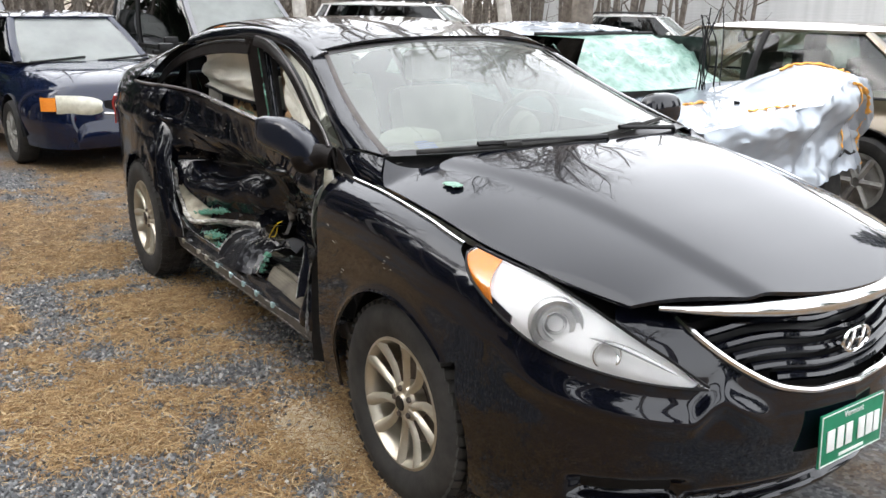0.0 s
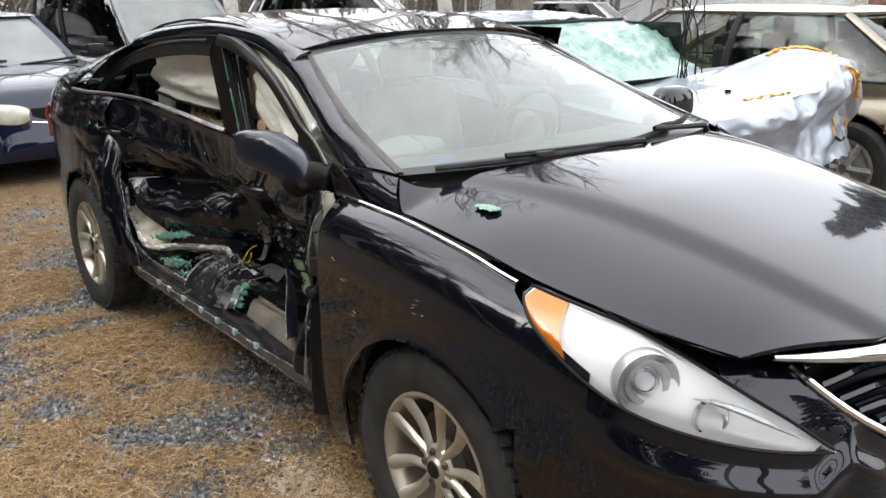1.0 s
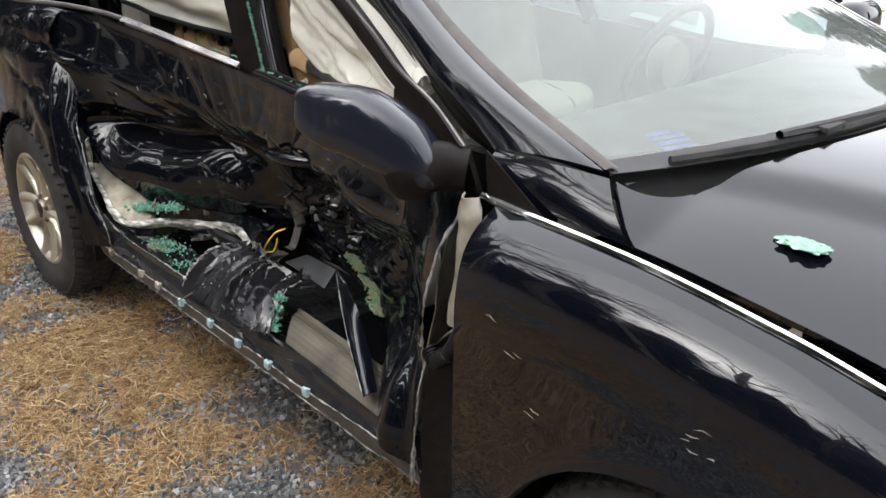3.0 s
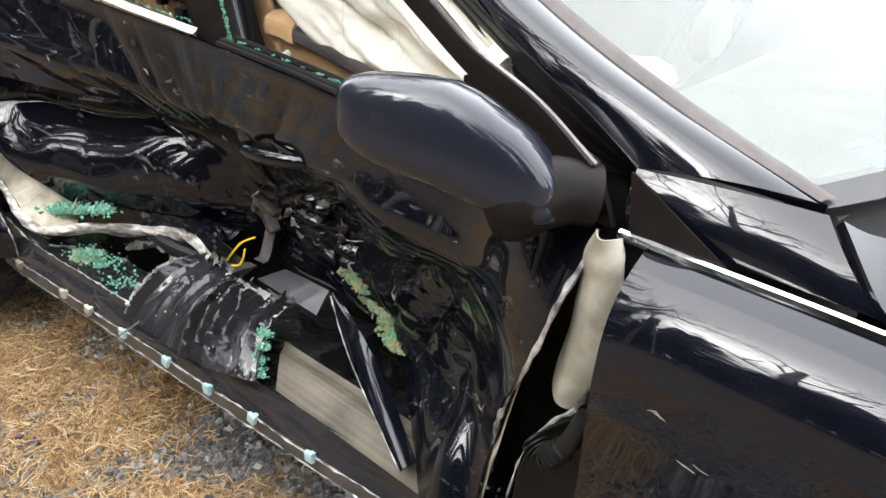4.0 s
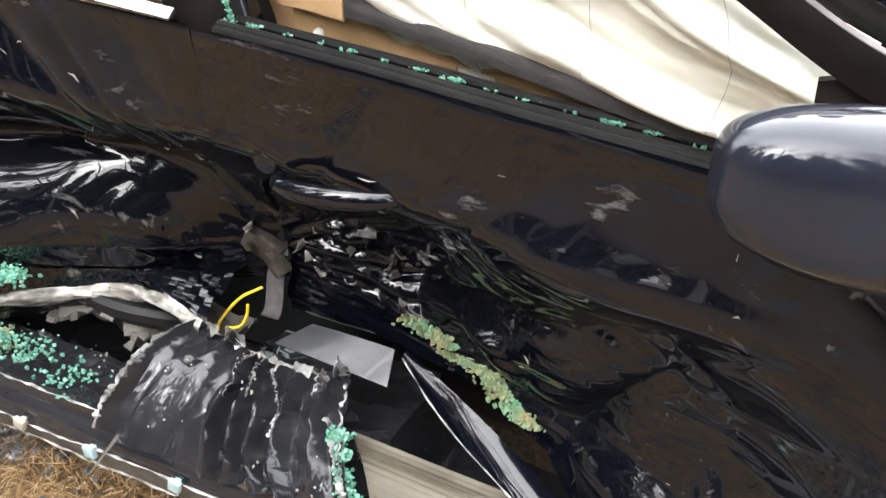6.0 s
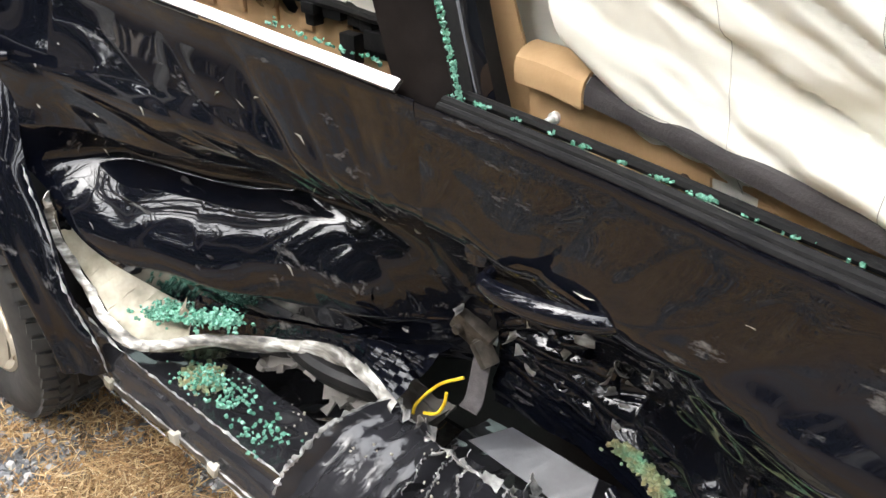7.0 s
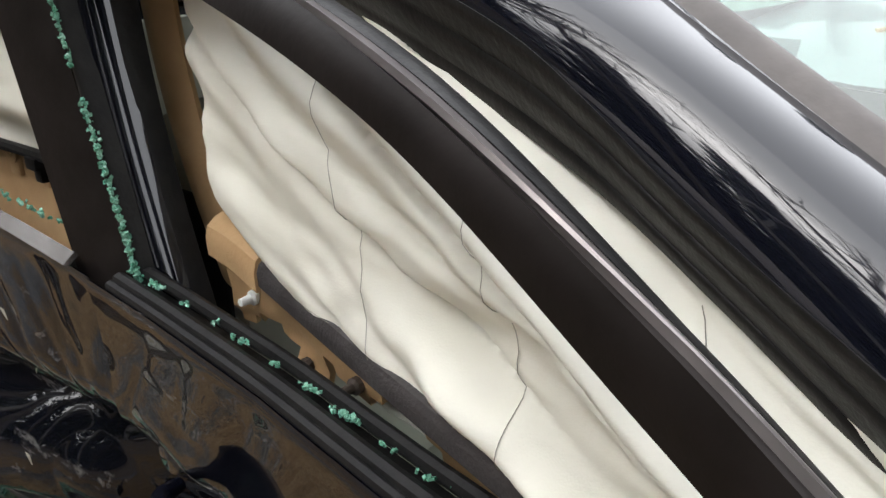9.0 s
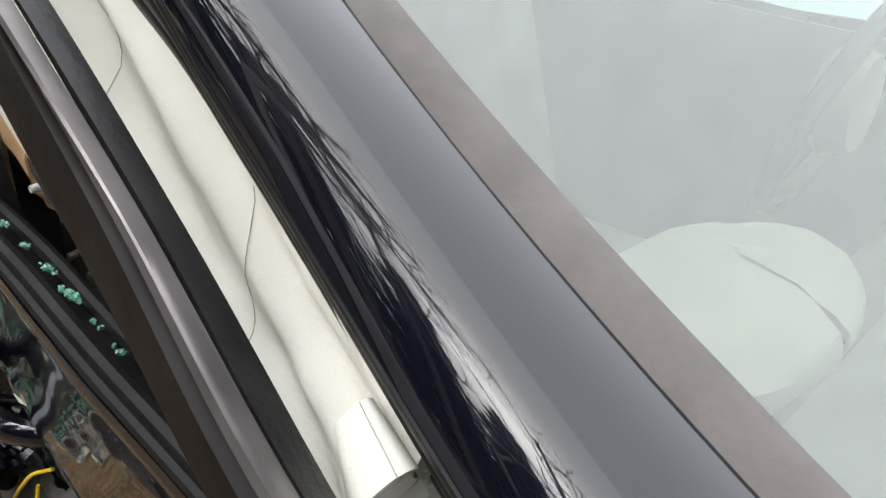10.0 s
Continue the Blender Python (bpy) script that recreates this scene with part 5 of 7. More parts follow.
part("frame_strip", bridge(FRAME_OUT, FRAME_BACK, 70, 6, 0.004, lambda w: 0.004 * math.sin(math.pi * w * 3) ** 2, 0.0, 0.42), STRIP, frame_ob, "dull bright strip")
part("frame_rubber", bridge(FRAME_OUT, FRAME_BACK, 70, 8, 0.004, lambda w: 0.002 * math.sin(math.pi * (w - 0.42) / 0.58), 0.42, 0.9), BLACK, frame_ob, "black rubber seal")
# seals and black inner edge of the opening on the body side
OPEN = [tuple(rail(t)) for t in np.linspace(0.0, 0.455, 24)]
part("door_seal", bridge(OPEN, SEAL_IN, 80, 26, 0.003, lambda w: 0.005 * abs(math.sin(math.pi * (w * 2.6 + 0.1))) - 0.006 * w), BLACK, car, "black ribbed rubber seal of the door opening")
REAR_OPEN = [rail(t) + Vector((0, 0.006, -0.006)) for t in np.linspace(0.44, 0.70, 14)]
part("door_seal", tube(bmesh.new(), spline(REAR_OPEN, 50), 0.008, 8), BLACK, car)

# centre pillar: dark cover panel, glass crumbs along its edge, rubber, navy post, tan trim
def post(x0, x1, y0, y1, z0=0.98, z1=1.40, lean=-0.11, bow=0.0, mat=TRIM, name="pillar_cover", label="", lab2=None, curve=0.0):
    def fn(u, v):
        z = z0 + (z1 - z0) * v
        x = x0 + (x1 - x0) * u + lean * v + curve * math.sin(math.pi * v)
        return Vector((x, y0 + (y1 - y0) * u + (0.02 - 0.03 * v) * 0 - bow * math.sin(math.pi * u), z))
    return part(name, sheet(fn, 8, 24, 0.006), mat, car, label)
post(-1.588, -1.505, -0.650, -0.630, 1.0, 1.39, -0.12, 0.004, TRIM, "pillar_cover", "dark satin cover of the centre pillar")
post(-1.500, -1.483, -0.632, -0.615, 0.97, 1.39, -0.11, 0.006, BLACK, "pillar_seal", "black rubber seal")
post(-1.483, -1.462, -0.615, -0.590, 0.95, 1.39, -0.10, 0.012, NAVY, "centre_pillar", "dark navy centre pillar", curve=-0.015)
post(-1.462, -1.450, -0.590, -0.570, 0.93, 1.39, -0.10, 0.012, BLACK, "pillar_seal", "black rubber seal", curve=-0.02)
post(-1.540, -1.452, -0.515, -0.530, 0.985, 1.38, -0.10, 0.010, TAN, "pillar_trim", "tan plastic pillar trim", curve=-0.025)

# belt line: rubber channel of the front door, chrome of the rear door
BELT_F = [door_skin(x, top_line(x) - 0.004, 0, 0.02) + Vector((0, 0.016, 0.004)) for x in np.linspace(-1.52, -0.60, 20)]
part("window_channel", tube(bmesh.new(), spline(BELT_F, 60), 0.008, 8), BLACK, fdoor, "black rubber window channel")
part("window_channel", tube(bmesh.new(), [Vector(p) + Vector((0, 0.024, 0.004)) for p in spline(BELT_F, 60)], 0.007, 8), BLACK, fdoor)
part("channel_floor", sheet(lambda u, v: Vector(BELT_F[min(19, int(u * 19))]) + Vector((0, 0.026 * v, -0.010)), 19, 2, 0.003), BLACK, fdoor)
part("door_top_edge", tube(bmesh.new(), [Vector(p) + Vector((0, -0.010, -0.003)) for p in spline(BELT_F, 60)], 0.006, 8), BLACK, fdoor)
BELTCHROME = simple("scuffed_chrome", (0.40, 0.38, 0.37), (0.62, 0.60, 0.59), 0.22, 0.9, 14, 0.1)
BELT_R = [door_skin(x, top_line(x) - 0.002, 3, 0.02) + Vector((0, 0.006, 0.010)) for x in np.linspace(-2.22, -1.578, 14)]
part("belt_chrome", ribbon([tuple(p) for p in BELT_R], 0.017, 0.006, 40, 0.004, (0, -0.62, 0.78)), BELTCHROME, rdoor, "bright chrome belt strip, scuffed at its end")
BELT_Q = [door_skin(x, top_line(x), 3, 0.0) + Vector((0, 0.004, 0.006)) for x in np.linspace(-2.94, -2.21, 14)]
part("belt_chrome", tube(bmesh.new(), spline(BELT_Q, 40), 0.008, 8), STRIP, car, "dull belt strip")

# rear door window frame and glass remains
RF = [(-2.93, -0.70, 1.085), (-2.75, -0.680, 1.190), (-2.5, -0.660, 1.275), (-2.2, -0.648, 1.328), (-1.9, -0.64, 1.354), (-1.66, -0.638, 1.362)]
part("rear_window_frame", ribbon(RF, 0.045, 0.010, 50), TRIM, rdoor, "dark rear window frame")
part("frame_seal", tube(bmesh.new(), [Vector(p) + Vector((0, 0.002, 0.012)) for p in spline(RF, 50)], 0.010, 8), BLACK, rdoor)
part("division_bar", ribbon([(-2.50, -0.655, 1.06), (-2.56, -0.65, 1.18), (-2.60, -0.642, 1.27)], 0.03, 0.012, 12), BLACK, rdoor)
q = part("quarter_glass", sheet(lambda u, v: Vector((-2.55 - 0.33 * u * (1 - 0.55 * v), -0.665 - 0.02 * u + 0.02 * v, 1.075 + (0.20 - 0.17 * u) * v)), 8, 6, 0.003), DARKGLASS, rdoor, "dark quarter glass, scuffed")
q.visible_shadow = False
SHARD = pane("green_shard", (0.35, 0.60, 0.48))
g = part("glass_shard", sheet(lambda u, v: Vector((-2.47 + 0.10 * u * (1 - v), -0.630, 1.07 + 0.10 * v)), 6, 6, 0.004), SHARD, rdoor, "remaining corner of green glass")
g.visible_shadow = False

# ---- inside ----
def bag(fn, nu, nv, name, label):
    return part(name, sheet(fn, nu, nv, 0.012), AIRBAG, car, label, angle=80)
def front_bag(u, v):
    xb = -1.47 + 0.07 * (1 - v) ** 1.5 * 2.2
    x = xb + (-0.765 - xb) * u
    top = tab(x, (-1.52, 1.375), (-1.35, 1.342), (-1.05, 1.262), (-0.9, 1.203), (-0.80, 1.165), (-0.76, 1.145))
    low = tab(x, (-1.52, 1.02), (-1.40, 0.99), (-1.2, 0.97), (-0.95, 0.985), (-0.75, 1.02), (-0.62, 1.055))
    z = low + (top - low) * v
    y = -0.600 + tab(x, (-1.52, 0.065), (-1.3, 0.02), (-1.1, -0.012), (-0.9, -0.055), (-0.62, -0.125)) + 0.03 * v * tab(x, (-1.5, -0.6), (-0.8, -1.0)) - 0.03 * math.sin(math.pi * v)
    wave = 0.022 * math.sin((v * 2.6 + u * 1.3) * 4.2 + 2 * fbm(u * 2, v * 2)) * math.sin(math.pi * min(1, v * 1.1)) + 0.016 * (1 - abs(fbm(u * 1.6 + v * 2.4, v * 4.5 + u * 2.2, 5, 2)) * 2.2) + 0.0015 * fbm(u * 14 + v * 6, v * 11, 2)
    return Vector((x, y + wave, z))
fbag = bag(front_bag, 110, 70, "curtain_airbag", "deployed cream curtain airbag with wrinkles and seams")
b = bmesh.new()
for k in range(3):
    pts = [front_bag(0.30 + 0.24 * k + 0.05 * math.sin(3 * t), 0.10 + 0.84 * t) + Vector((0, -0.0015, 0)) for t in np.linspace(0, 1, 40)]
    tube(b, pts, 0.0003, 4)
pts = [front_bag(t, 0.22 + 0.05 * math.sin(t * 7)) + Vector((0, -0.0015, 0)) for t in np.linspace(0.15, 0.95, 60)]
tube(b, pts, 0.0003, 4)
STITCH = simple("grey_thread", (0.16, 0.16, 0.13), (0.24, 0.23, 0.19), 0.9, 0, 50, 0)
part("seam", b, STITCH, fbag, "grey stitched seam")
def bag_end(u, v):
    """Open rolled end of the curtain, a loose cone of cloth."""
    a = 2 * math.pi * u
    r = (0.010 + 0.008 * v) * (1 + 0.12 * math.sin(3 * a + 1))
    c = Vector((-0.795, -0.717, 1.150)).lerp(Vector((-0.768, -0.726, 1.132)), v)
    return c + Vector((0.45, -0.25, 0.85)) * (r * math.cos(a)) + Vector((0.25, 0.9, 0.2)) * (0.8 * r * math.sin(a))
part("bag_end", sheet(bag_end, 28, 10, 0.0015), AIRBAG, fbag, "rolled open end of the curtain airbag")
part("bag_end", sheet(lambda u, v: bag_end(u, 0.55 + 0.40 * v) * 0.55 + Vector((-0.773, -0.724, 1.134)) * 0.45, 24, 4, 0.0012), AIRBAG, fbag)
def rear_bag(u, v):
    x = -2.46 + 0.84 * u
    top = tab(x, (-2.46, 1.30), (-2.2, 1.36), (-1.62, 1.39))
    low = tab(x, (-2.46, 1.11), (-2.2, 1.085), (-1.62, 1.075))
    z = low + (top - low) * v
    return Vector((x, -0.585 + 0.018 * math.sin(v * 11 + u * 2) + 0.014 * fbm(u * 3, v * 6, 3), z))
bag(rear_bag, 60, 40, "curtain_airbag", "deployed cream rear curtain airbag")
b = tube(bmesh.new(), [rear_bag(t, 0.0) for t in np.linspace(0, 1, 20)], 0.008, 8)
part("bag_hem", b, BLACK, car)

part("bag_back", sheet(lambda u, v: Vector((-1.60 + 0.30 * u, -0.47 + 0.012 * fbm(u * 4, v * 5, 8), 1.0 + 0.38 * v)), 16, 20, 0.004), AIRBAG, car)
# door card: tan end, black top pad, torn tan panel with clips
pad = [(-1.475, -0.545, 1.058), (-1.36, -0.572, 1.055), (-1.15, -0.622, 1.045), (-0.95, -0.655, 1.022), (-0.72, -0.690, 1.0)]
def pad_fn(pts, n, w, h):
    c = spline(pts, n)
    sec = [(-1.0, -1.6), (-1.04, -0.4), (-0.9, 0.3), (-0.5, 0.75), (0.1, 1.0), (0.8, 1.0), (1.1, 0.6), (1.2, -0.5)]
    def fn(u, v):
        p = Vector(c[min(n - 1, int(round(u * (n - 1))))])
        k = min(6, int(v * 7))
        a, b = sec[k], sec[k + 1]
        f = v * 7 - k
        return p + Vector((0, w * (a[0] + (b[0] - a[0]) * f), h * (a[1] + (b[1] - a[1]) * f)))
    return sheet(fn, n - 1, 14, 0.004)
card = part("door_card", pad_fn([tuple(Vector(p) + Vector((0, 0, 0.010))) for p in pad[1:]], 40, 0.022, 0.011), simple("black_soft_trim", (0.024, 0.021, 0.022), (0.045, 0.04, 0.04), 0.7, 0, 30, 0.3, bscale=300), car, "black padded top of the inner door panel")
part("armrest_end", pad_fn([(-1.475, -0.545, 1.066), (-1.42, -0.557, 1.068), (-1.362, -0.5715, 1.066)], 14, 0.024, 0.016), TAN, card, "broken tan end of the door panel")
def card_panel(u, v):
    x = -1.46 + 0.74 * u
    top = spline(pad, 40)[min(39, int(u * 39))]
    return Vector((x, top[1] - 0.012 + 0.022 * min(1, u * 4) + 0.012 * fbm(u * 5, v * 3) + 0.02 * v, top[2] - 0.014 - 0.16 * v))
part("card_panel", sheet(card_panel, 40, 14, 0.006, keep=lambda u, v: (v < 0.5 + 0.5 * noise.noise(Vector((u * 6, 1, 2))) if u < 0.22 else v < 0.28 + 0.25 * noise.noise(Vector((u * 9, 1, 2))))), TAN, card, "torn tan inner door panel")
for k in range(7):
    u = 0.05 + 0.13 * k
    p = card_panel(u, 0.25 + 0.2 * (k % 2))
    b = bmesh.new()
    lathe(b, [(0.0, -0.02), (0.004, -0.02), (0.005, -0.008), (0.008, -0.006), (0.008, 0.0)], 10, m=Matrix.Translation(p + Vector((0, -0.005, 0))))
    part("panel_clip", b, WHITEINK if k == 0 else BRAKE, card, "white plastic clip" if k == 0 else "")
def rear_card(u, v):
    return Vector((-2.2 + 0.62 * u, -0.535, 0.93 + (0.105 + 0.02 * math.sin(u * 30) ** 4 * (1 if u < 0.6 else 0)) * v))
rc = part("rear_door_card", sheet(rear_card, 70, 8, 0.008), TAN, car, "tan inner panel of the rear door with broken lugs")
for k in range(5):
    b = bmesh.new()
    x = -2.15 + 0.085 * k
    lathe(b, [(0.010, -0.004), (0.018, -0.004), (0.018, 0.004), (0.010, 0.004), (0.010, -0.004)], 16, m=Matrix.Translation((x, -0.54, 1.055 + 0.012 * (k % 2))))
    block(b, x, -0.538, 1.035, 0.03, 0.008, 0.03, 0.003)
    part("lug", b, TAN, rc)
rnd = random.Random(5)
for k in range(14):
    b = block(bmesh.new(), -1.78 + rnd.uniform(-0.09, 0.09), -0.545 + rnd.uniform(-0.02, 0.02), 1.045 + rnd.uniform(-0.03, 0.03), rnd.uniform(0.02, 0.06), 0.02, rnd.uniform(0.012, 0.035), 0.003, None)
    part("mechanism_piece", b, BLACK, rc, "piece of the broken black window mechanism")
# added black sheet, no part of the car: keeps the view past the rear door dark
part("shade_backing", sheet(lambda u, v: Vector((-2.45 + 0.9 * u, -0.50, 0.6 + 0.46 * v)), 2, 2, 0.004), BLACK, car)

def seat(x, y):
    ob = part("front_seat", block(bmesh.new(), 0, 0, 0.45, 0.50, 0.50, 0.16, 0.05, Matrix.Translation((x, y, 0.02))), SEAT, car, "beige cloth front seat")
    b = bmesh.new()
    block(b, 0, 0, 0, 0.15, 0.48, 0.62, 0.06, Matrix.Translation((x - 0.33, y, 0.83)) @ Matrix.Rotation(radians(-16), 4, "Y"))
    part("seat_back", b, SEAT, ob)
    b = bmesh.new()
    block(b, 0, 0, 0, 0.10, 0.27, 0.17, 0.045, Matrix.Translation((x - 0.43, y, 1.235)) @ Matrix.Rotation(radians(-8), 4, "Y"))
    part("headrest", b, SEAT, ob)
seat(-1.35, -0.20)
seat(-1.35, 0.40)
b = bmesh.new()
block(b, -2.25, 0.02, 0.48, 0.55, 1.02, 0.18, 0.06)
block(b, 0, 0, 0, 0.18, 1.02, 0.62, 0.06, Matrix.Translation((-2.58, 0.02, 0.82)) @ Matrix.Rotation(radians(-18), 4, "Y"))
part("rear_bench", b, SEAT, car, "beige cloth rear bench")
DASH = simple("grey_dash", (0.10, 0.10, 0.095), (0.16, 0.155, 0.15), 0.7, 0, 8, 0.04, bscale=100)
def dash(u, v):
    y = -0.70 + 1.40 * u
    x = -0.30 - 0.52 * v - 0.12 * (1 - abs(2 * u - 1) ** 2) * (1 - v) * -1
    return Vector((x, y, 1.045 - 0.02 * v - 0.16 * max(0, v - 0.8) / 0.2))
part("dashboard", sheet(dash, 20, 16, 0.02), DASH, car, "grey dashboard")
b = tube(bmesh.new(), [Vector((-0.93 + 0.06 * math.sin(a), 0.38 + 0.185 * math.cos(a), 1.0 + 0.175 * math.sin(a))) for a in np.linspace(0, 2 * math.pi, 48, endpoint=False)], 0.015, 8, closed=True)
wheelr = part("steering_wheel", b, DASH, car, "dark steering wheel with a spent airbag")
b = bmesh.new()
lathe(b, [(0.0, -0.05), (0.06, -0.045), (0.085, -0.02), (0.07, 0.02), (0.0, 0.03)], 20, m=Matrix.Translation((-0.92, 0.38, 1.0)) @ Matrix.Rotation(radians(-90), 4, "Z"))
part("steering_hub", b, SEAT, wheelr)
def pass_bag(u, v):
    a, c = 2 * math.pi * u, math.pi * v
    r = 0.135 + 0.02 * fbm(u * 4, v * 4)
    return Vector((-0.80 + 0.7 * r * math.cos(a) * math.sin(c), -0.33 + 1.1 * r * math.sin(a) * math.sin(c), 1.02 + 0.40 * r * math.cos(c)))
part("dash_airbag", sheet(pass_bag, 30, 16), SEAT, car, "limp dashboard airbag")
# left side: lower body, glass and roof lining
def left_door(u, v):
    x = -2.53 + 1.985 * u
    z = 0.20 + (top_line(x) - 0.20) * v
    return shell(s_of(x), z)
part("left_doors", mirror_y(sheet(left_door, 40, 24, 0.01)), NAVY, car)
CARD = simple("pale_grey_door_trim", (0.20, 0.20, 0.185), (0.26, 0.255, 0.24), 0.8, 0, 6, 0.03)
part("left_door_card", mirror_y(sheet(lambda u, v: Vector((-2.50 + 1.95 * u, -0.765 + 0.02 * math.sin(math.pi * v), 0.30 + (top_line(-2.50 + 1.95 * u) - 0.29) * v)), 24, 12, 0.008)), CARD, car, "pale grey inner panel of the doors")
def left_glass(u, v):
    x = -2.85 + 2.25 * u
    zt = tab(x, (-2.9, 1.12), (-2.5, 1.33), (-2.0, 1.39), (-1.5, 1.395), (-1.1, 1.325), (-0.85, 1.235), (-0.6, 1.06))
    zb = top_line(x)
    z = zb + (max(zt, zb + 0.005) - zb) * v
    return Vector((x, tab(z, (0.98, 0.79), (1.2, 0.72), (1.4, 0.61)), z))
g = part("left_side_glass", sheet(left_glass, 40, 8), SIDEGLASS, car, "left side windows")
g.visible_shadow = False
for x0, x1 in ((-1.52, -1.62), (-2.5, -2.6)):
    b = tube(bmesh.new(), [(x0, 0.79, 1.0), (x0 - 0.05, 0.70, 1.2), (x1, 0.60, 1.40)], 0.03, 8)
    part("left_pillar", b, TRIM, car)
LINER = simple("headliner_cloth", (0.40, 0.38, 0.33), (0.48, 0.46, 0.41), 0.95, 0, 10, 0.04)
part("headliner", sheet(lambda u, v: Vector(roof_fn(u, 0.06 + 0.88 * v)) - Vector((0, 0, 0.035)), 20, 16, 0.006), LINER, car)
lm = mb2 = bmesh.new()
bmesh.ops.create_uvsphere(lm, u_segments=32, v_segments=18, radius=1)
for v in lm.verts:
    x, y, z = powr(v.co.x, 0.75), powr(v.co.y, 0.75), powr(v.co.z, 0.75)
    v.co = (x * 0.06, y * 0.12, z * 0.08)
lm.transform(Matrix.Translation((-0.66, 0.985, 1.085)))
part("door_mirror", lm, NAVY, car, "navy door mirror")
b = tube(bmesh.new(), [(-0.63, 0.80, 1.03), (-0.65, 0.90, 1.045)], 0.035, 10)
part("mirror_foot", b, TRIM, car)
# inspection sticker in the windscreen's corner
STICK = simple("blue_sticker", (0.10, 0.14, 0.45), (0.16, 0.22, 0.55), 0.5, 0, 40, 0)
b = bmesh.new()
for k in range(4):
    for j in range(1):
        a = ws(0.078, 0.115 - 0.016 * k, -0.003)
        c = ws(0.118 - (0.012 if k == 0 else 0.0), 0.115 - 0.016 * k, -0.003)
        d = ws(0.118 - (0.012 if k == 0 else 0.0), 0.105 - 0.016 * k, -0.003)
        e = ws(0.078, 0.105 - 0.016 * k, -0.003)
        b.faces.new([b.verts.new(p) for p in (a, c, d, e)])
part("sticker", b, STICK, screen, "small blue printed sticker", smooth=False)

# wires
b = tube(bmesh.new(), spline([(-1.635, -0.605, 0.452), (-1.632, -0.60, 0.470), (-1.612, -0.592, 0.500), (-1.588, -0.585, 0.528), (-1.555, -0.57, 0.548)], 30), 0.0028, 8)
part("yellow_wire", b, YELLOW, car, "loose yellow airbag wire")
b = tube(bmesh.new(), spline([(-1.615, -0.60, 0.462), (-1.592, -0.595, 0.470), (-1.580, -0.59, 0.492), (-1.578, -0.585, 0.515)], 20), 0.0028, 8)
part("yellow_wire", b, YELLOW, car, "loose yellow airbag wire")
BELTM = simple("grey_webbing", (0.05, 0.045, 0.045), (0.10, 0.09, 0.09), 0.8, 0, 60, 0.2)
b = sheet(lambda u, v: Vector((-1.585 + 0.02 * u + 0.035 * v, -0.50 - 0.07 * u, 0.55 - 0.07 * u + 0.012 * math.sin(u * 7))), 20, 3, 0.002)
part("seat_belt", b, BELTM, car, "grey seat belt webbing")


# ---- crumbs of safety glass ----
def crumbs(name, spots, seed, size=0.006, label="heap of crumbled green safety glass", mat=None):
    """spots: (centre, spread, count); each crumb is a small irregular six-sided chip."""
    rnd = random.Random(seed)
    vs, fs = [], []
    for c, sp, n in spots:
        for _ in range(n):
            p = Vector(c) + Vector((rnd.gauss(0, sp[0]), rnd.gauss(0, sp[1]), abs(rnd.gauss(0, sp[2]))))
            m = Euler((rnd.uniform(0, 6), rnd.uniform(0, 6), rnd.uniform(0, 6))).to_matrix()
            s = size * rnd.uniform(0.5, 1.25)
            k = len(vs)
            for dx, dy, dz in ((-1, -1, -0.6), (1, -0.8, -0.6), (0.9, 1, -0.6), (-1, 0.8, -0.6), (-0.8, -0.9, 0.6), (1, -1, 0.6), (0.8, 0.9, 0.6), (-0.9, 1, 0.6)):
                vs.append(p + m @ Vector((dx * s / 2 * rnd.uniform(0.7, 1.2), dy * s / 2 * rnd.uniform(0.7, 1.2), dz * s / 2)))
            fs += [(k, k + 3, k + 2, k + 1), (k + 4, k + 5, k + 6, k + 7), (k, k + 1, k + 5, k + 4), (k + 1, k + 2, k + 6, k + 5), (k + 2, k + 3, k + 7, k + 6), (k + 3, k, k + 4, k + 7)]
    me = bpy.data.meshes.new(name)
    me.from_pydata(vs, [], fs)
    me.materials.append(mat or GREENGLASS)
    return tagged(new(name, me), label, "broken glass", kind="stuff")
crumbs("glass_crumbs", [((-2.20 + 0.034 * k, -0.745 + 0.008 * k, 0.472 + 0.008 * k), (0.016, 0.012, 0.006), 260) for k in range(7)] + [((-2.00, -0.565, 0.505), (0.022, 0.010, 0.006), 320)], 1, label="green glass crumbs in the fold of the torn door")
crumbs("glass_crumbs", [((-2.02, -0.76, 0.405), (0.03, 0.02, 0.006), 90), ((-1.93, -0.75, 0.41), (0.035, 0.02, 0.006), 90), ((-1.84, -0.76, 0.39), (0.03, 0.02, 0.005), 60)], 2, label="green glass crumbs scattered on the crushed sill")
crumbs("glass_crumbs", [((-1.305 + 0.012 * k, -0.755 - 0.016 * k, 0.470 - 0.018 * k), (0.007, 0.006, 0.006), 75) for k in range(4)], 3, 0.007, label="green glass crumbs stuck in the torn pillar foot")
spots = []
for k in range(46):
    v = k / 45
    if 0.50 < v < 0.57:
        continue
    spots.append(((-1.500 - 0.115 * v, -0.632, 1.008 + 0.38 * v), (0.0018, 0.0014, 0.004), 20))
crumbs("glass_crumbs", spots, 4, 0.0034, "line of green glass crumbs left in the pillar channel")
spots = [(tuple(Vector(BELT_F[min(19, int(t * 19))]) + Vector((0, 0.014, 0.004))), (0.006, 0.0016, 0.001), 2 if noise.noise(Vector((t * 9, 0, 0))) < 0.1 else 16) for t in np.linspace(0.02, 0.75, 40)]
crumbs("glass_crumbs", spots, 5, 0.0034, "green glass crumbs in the window channel of the front door")
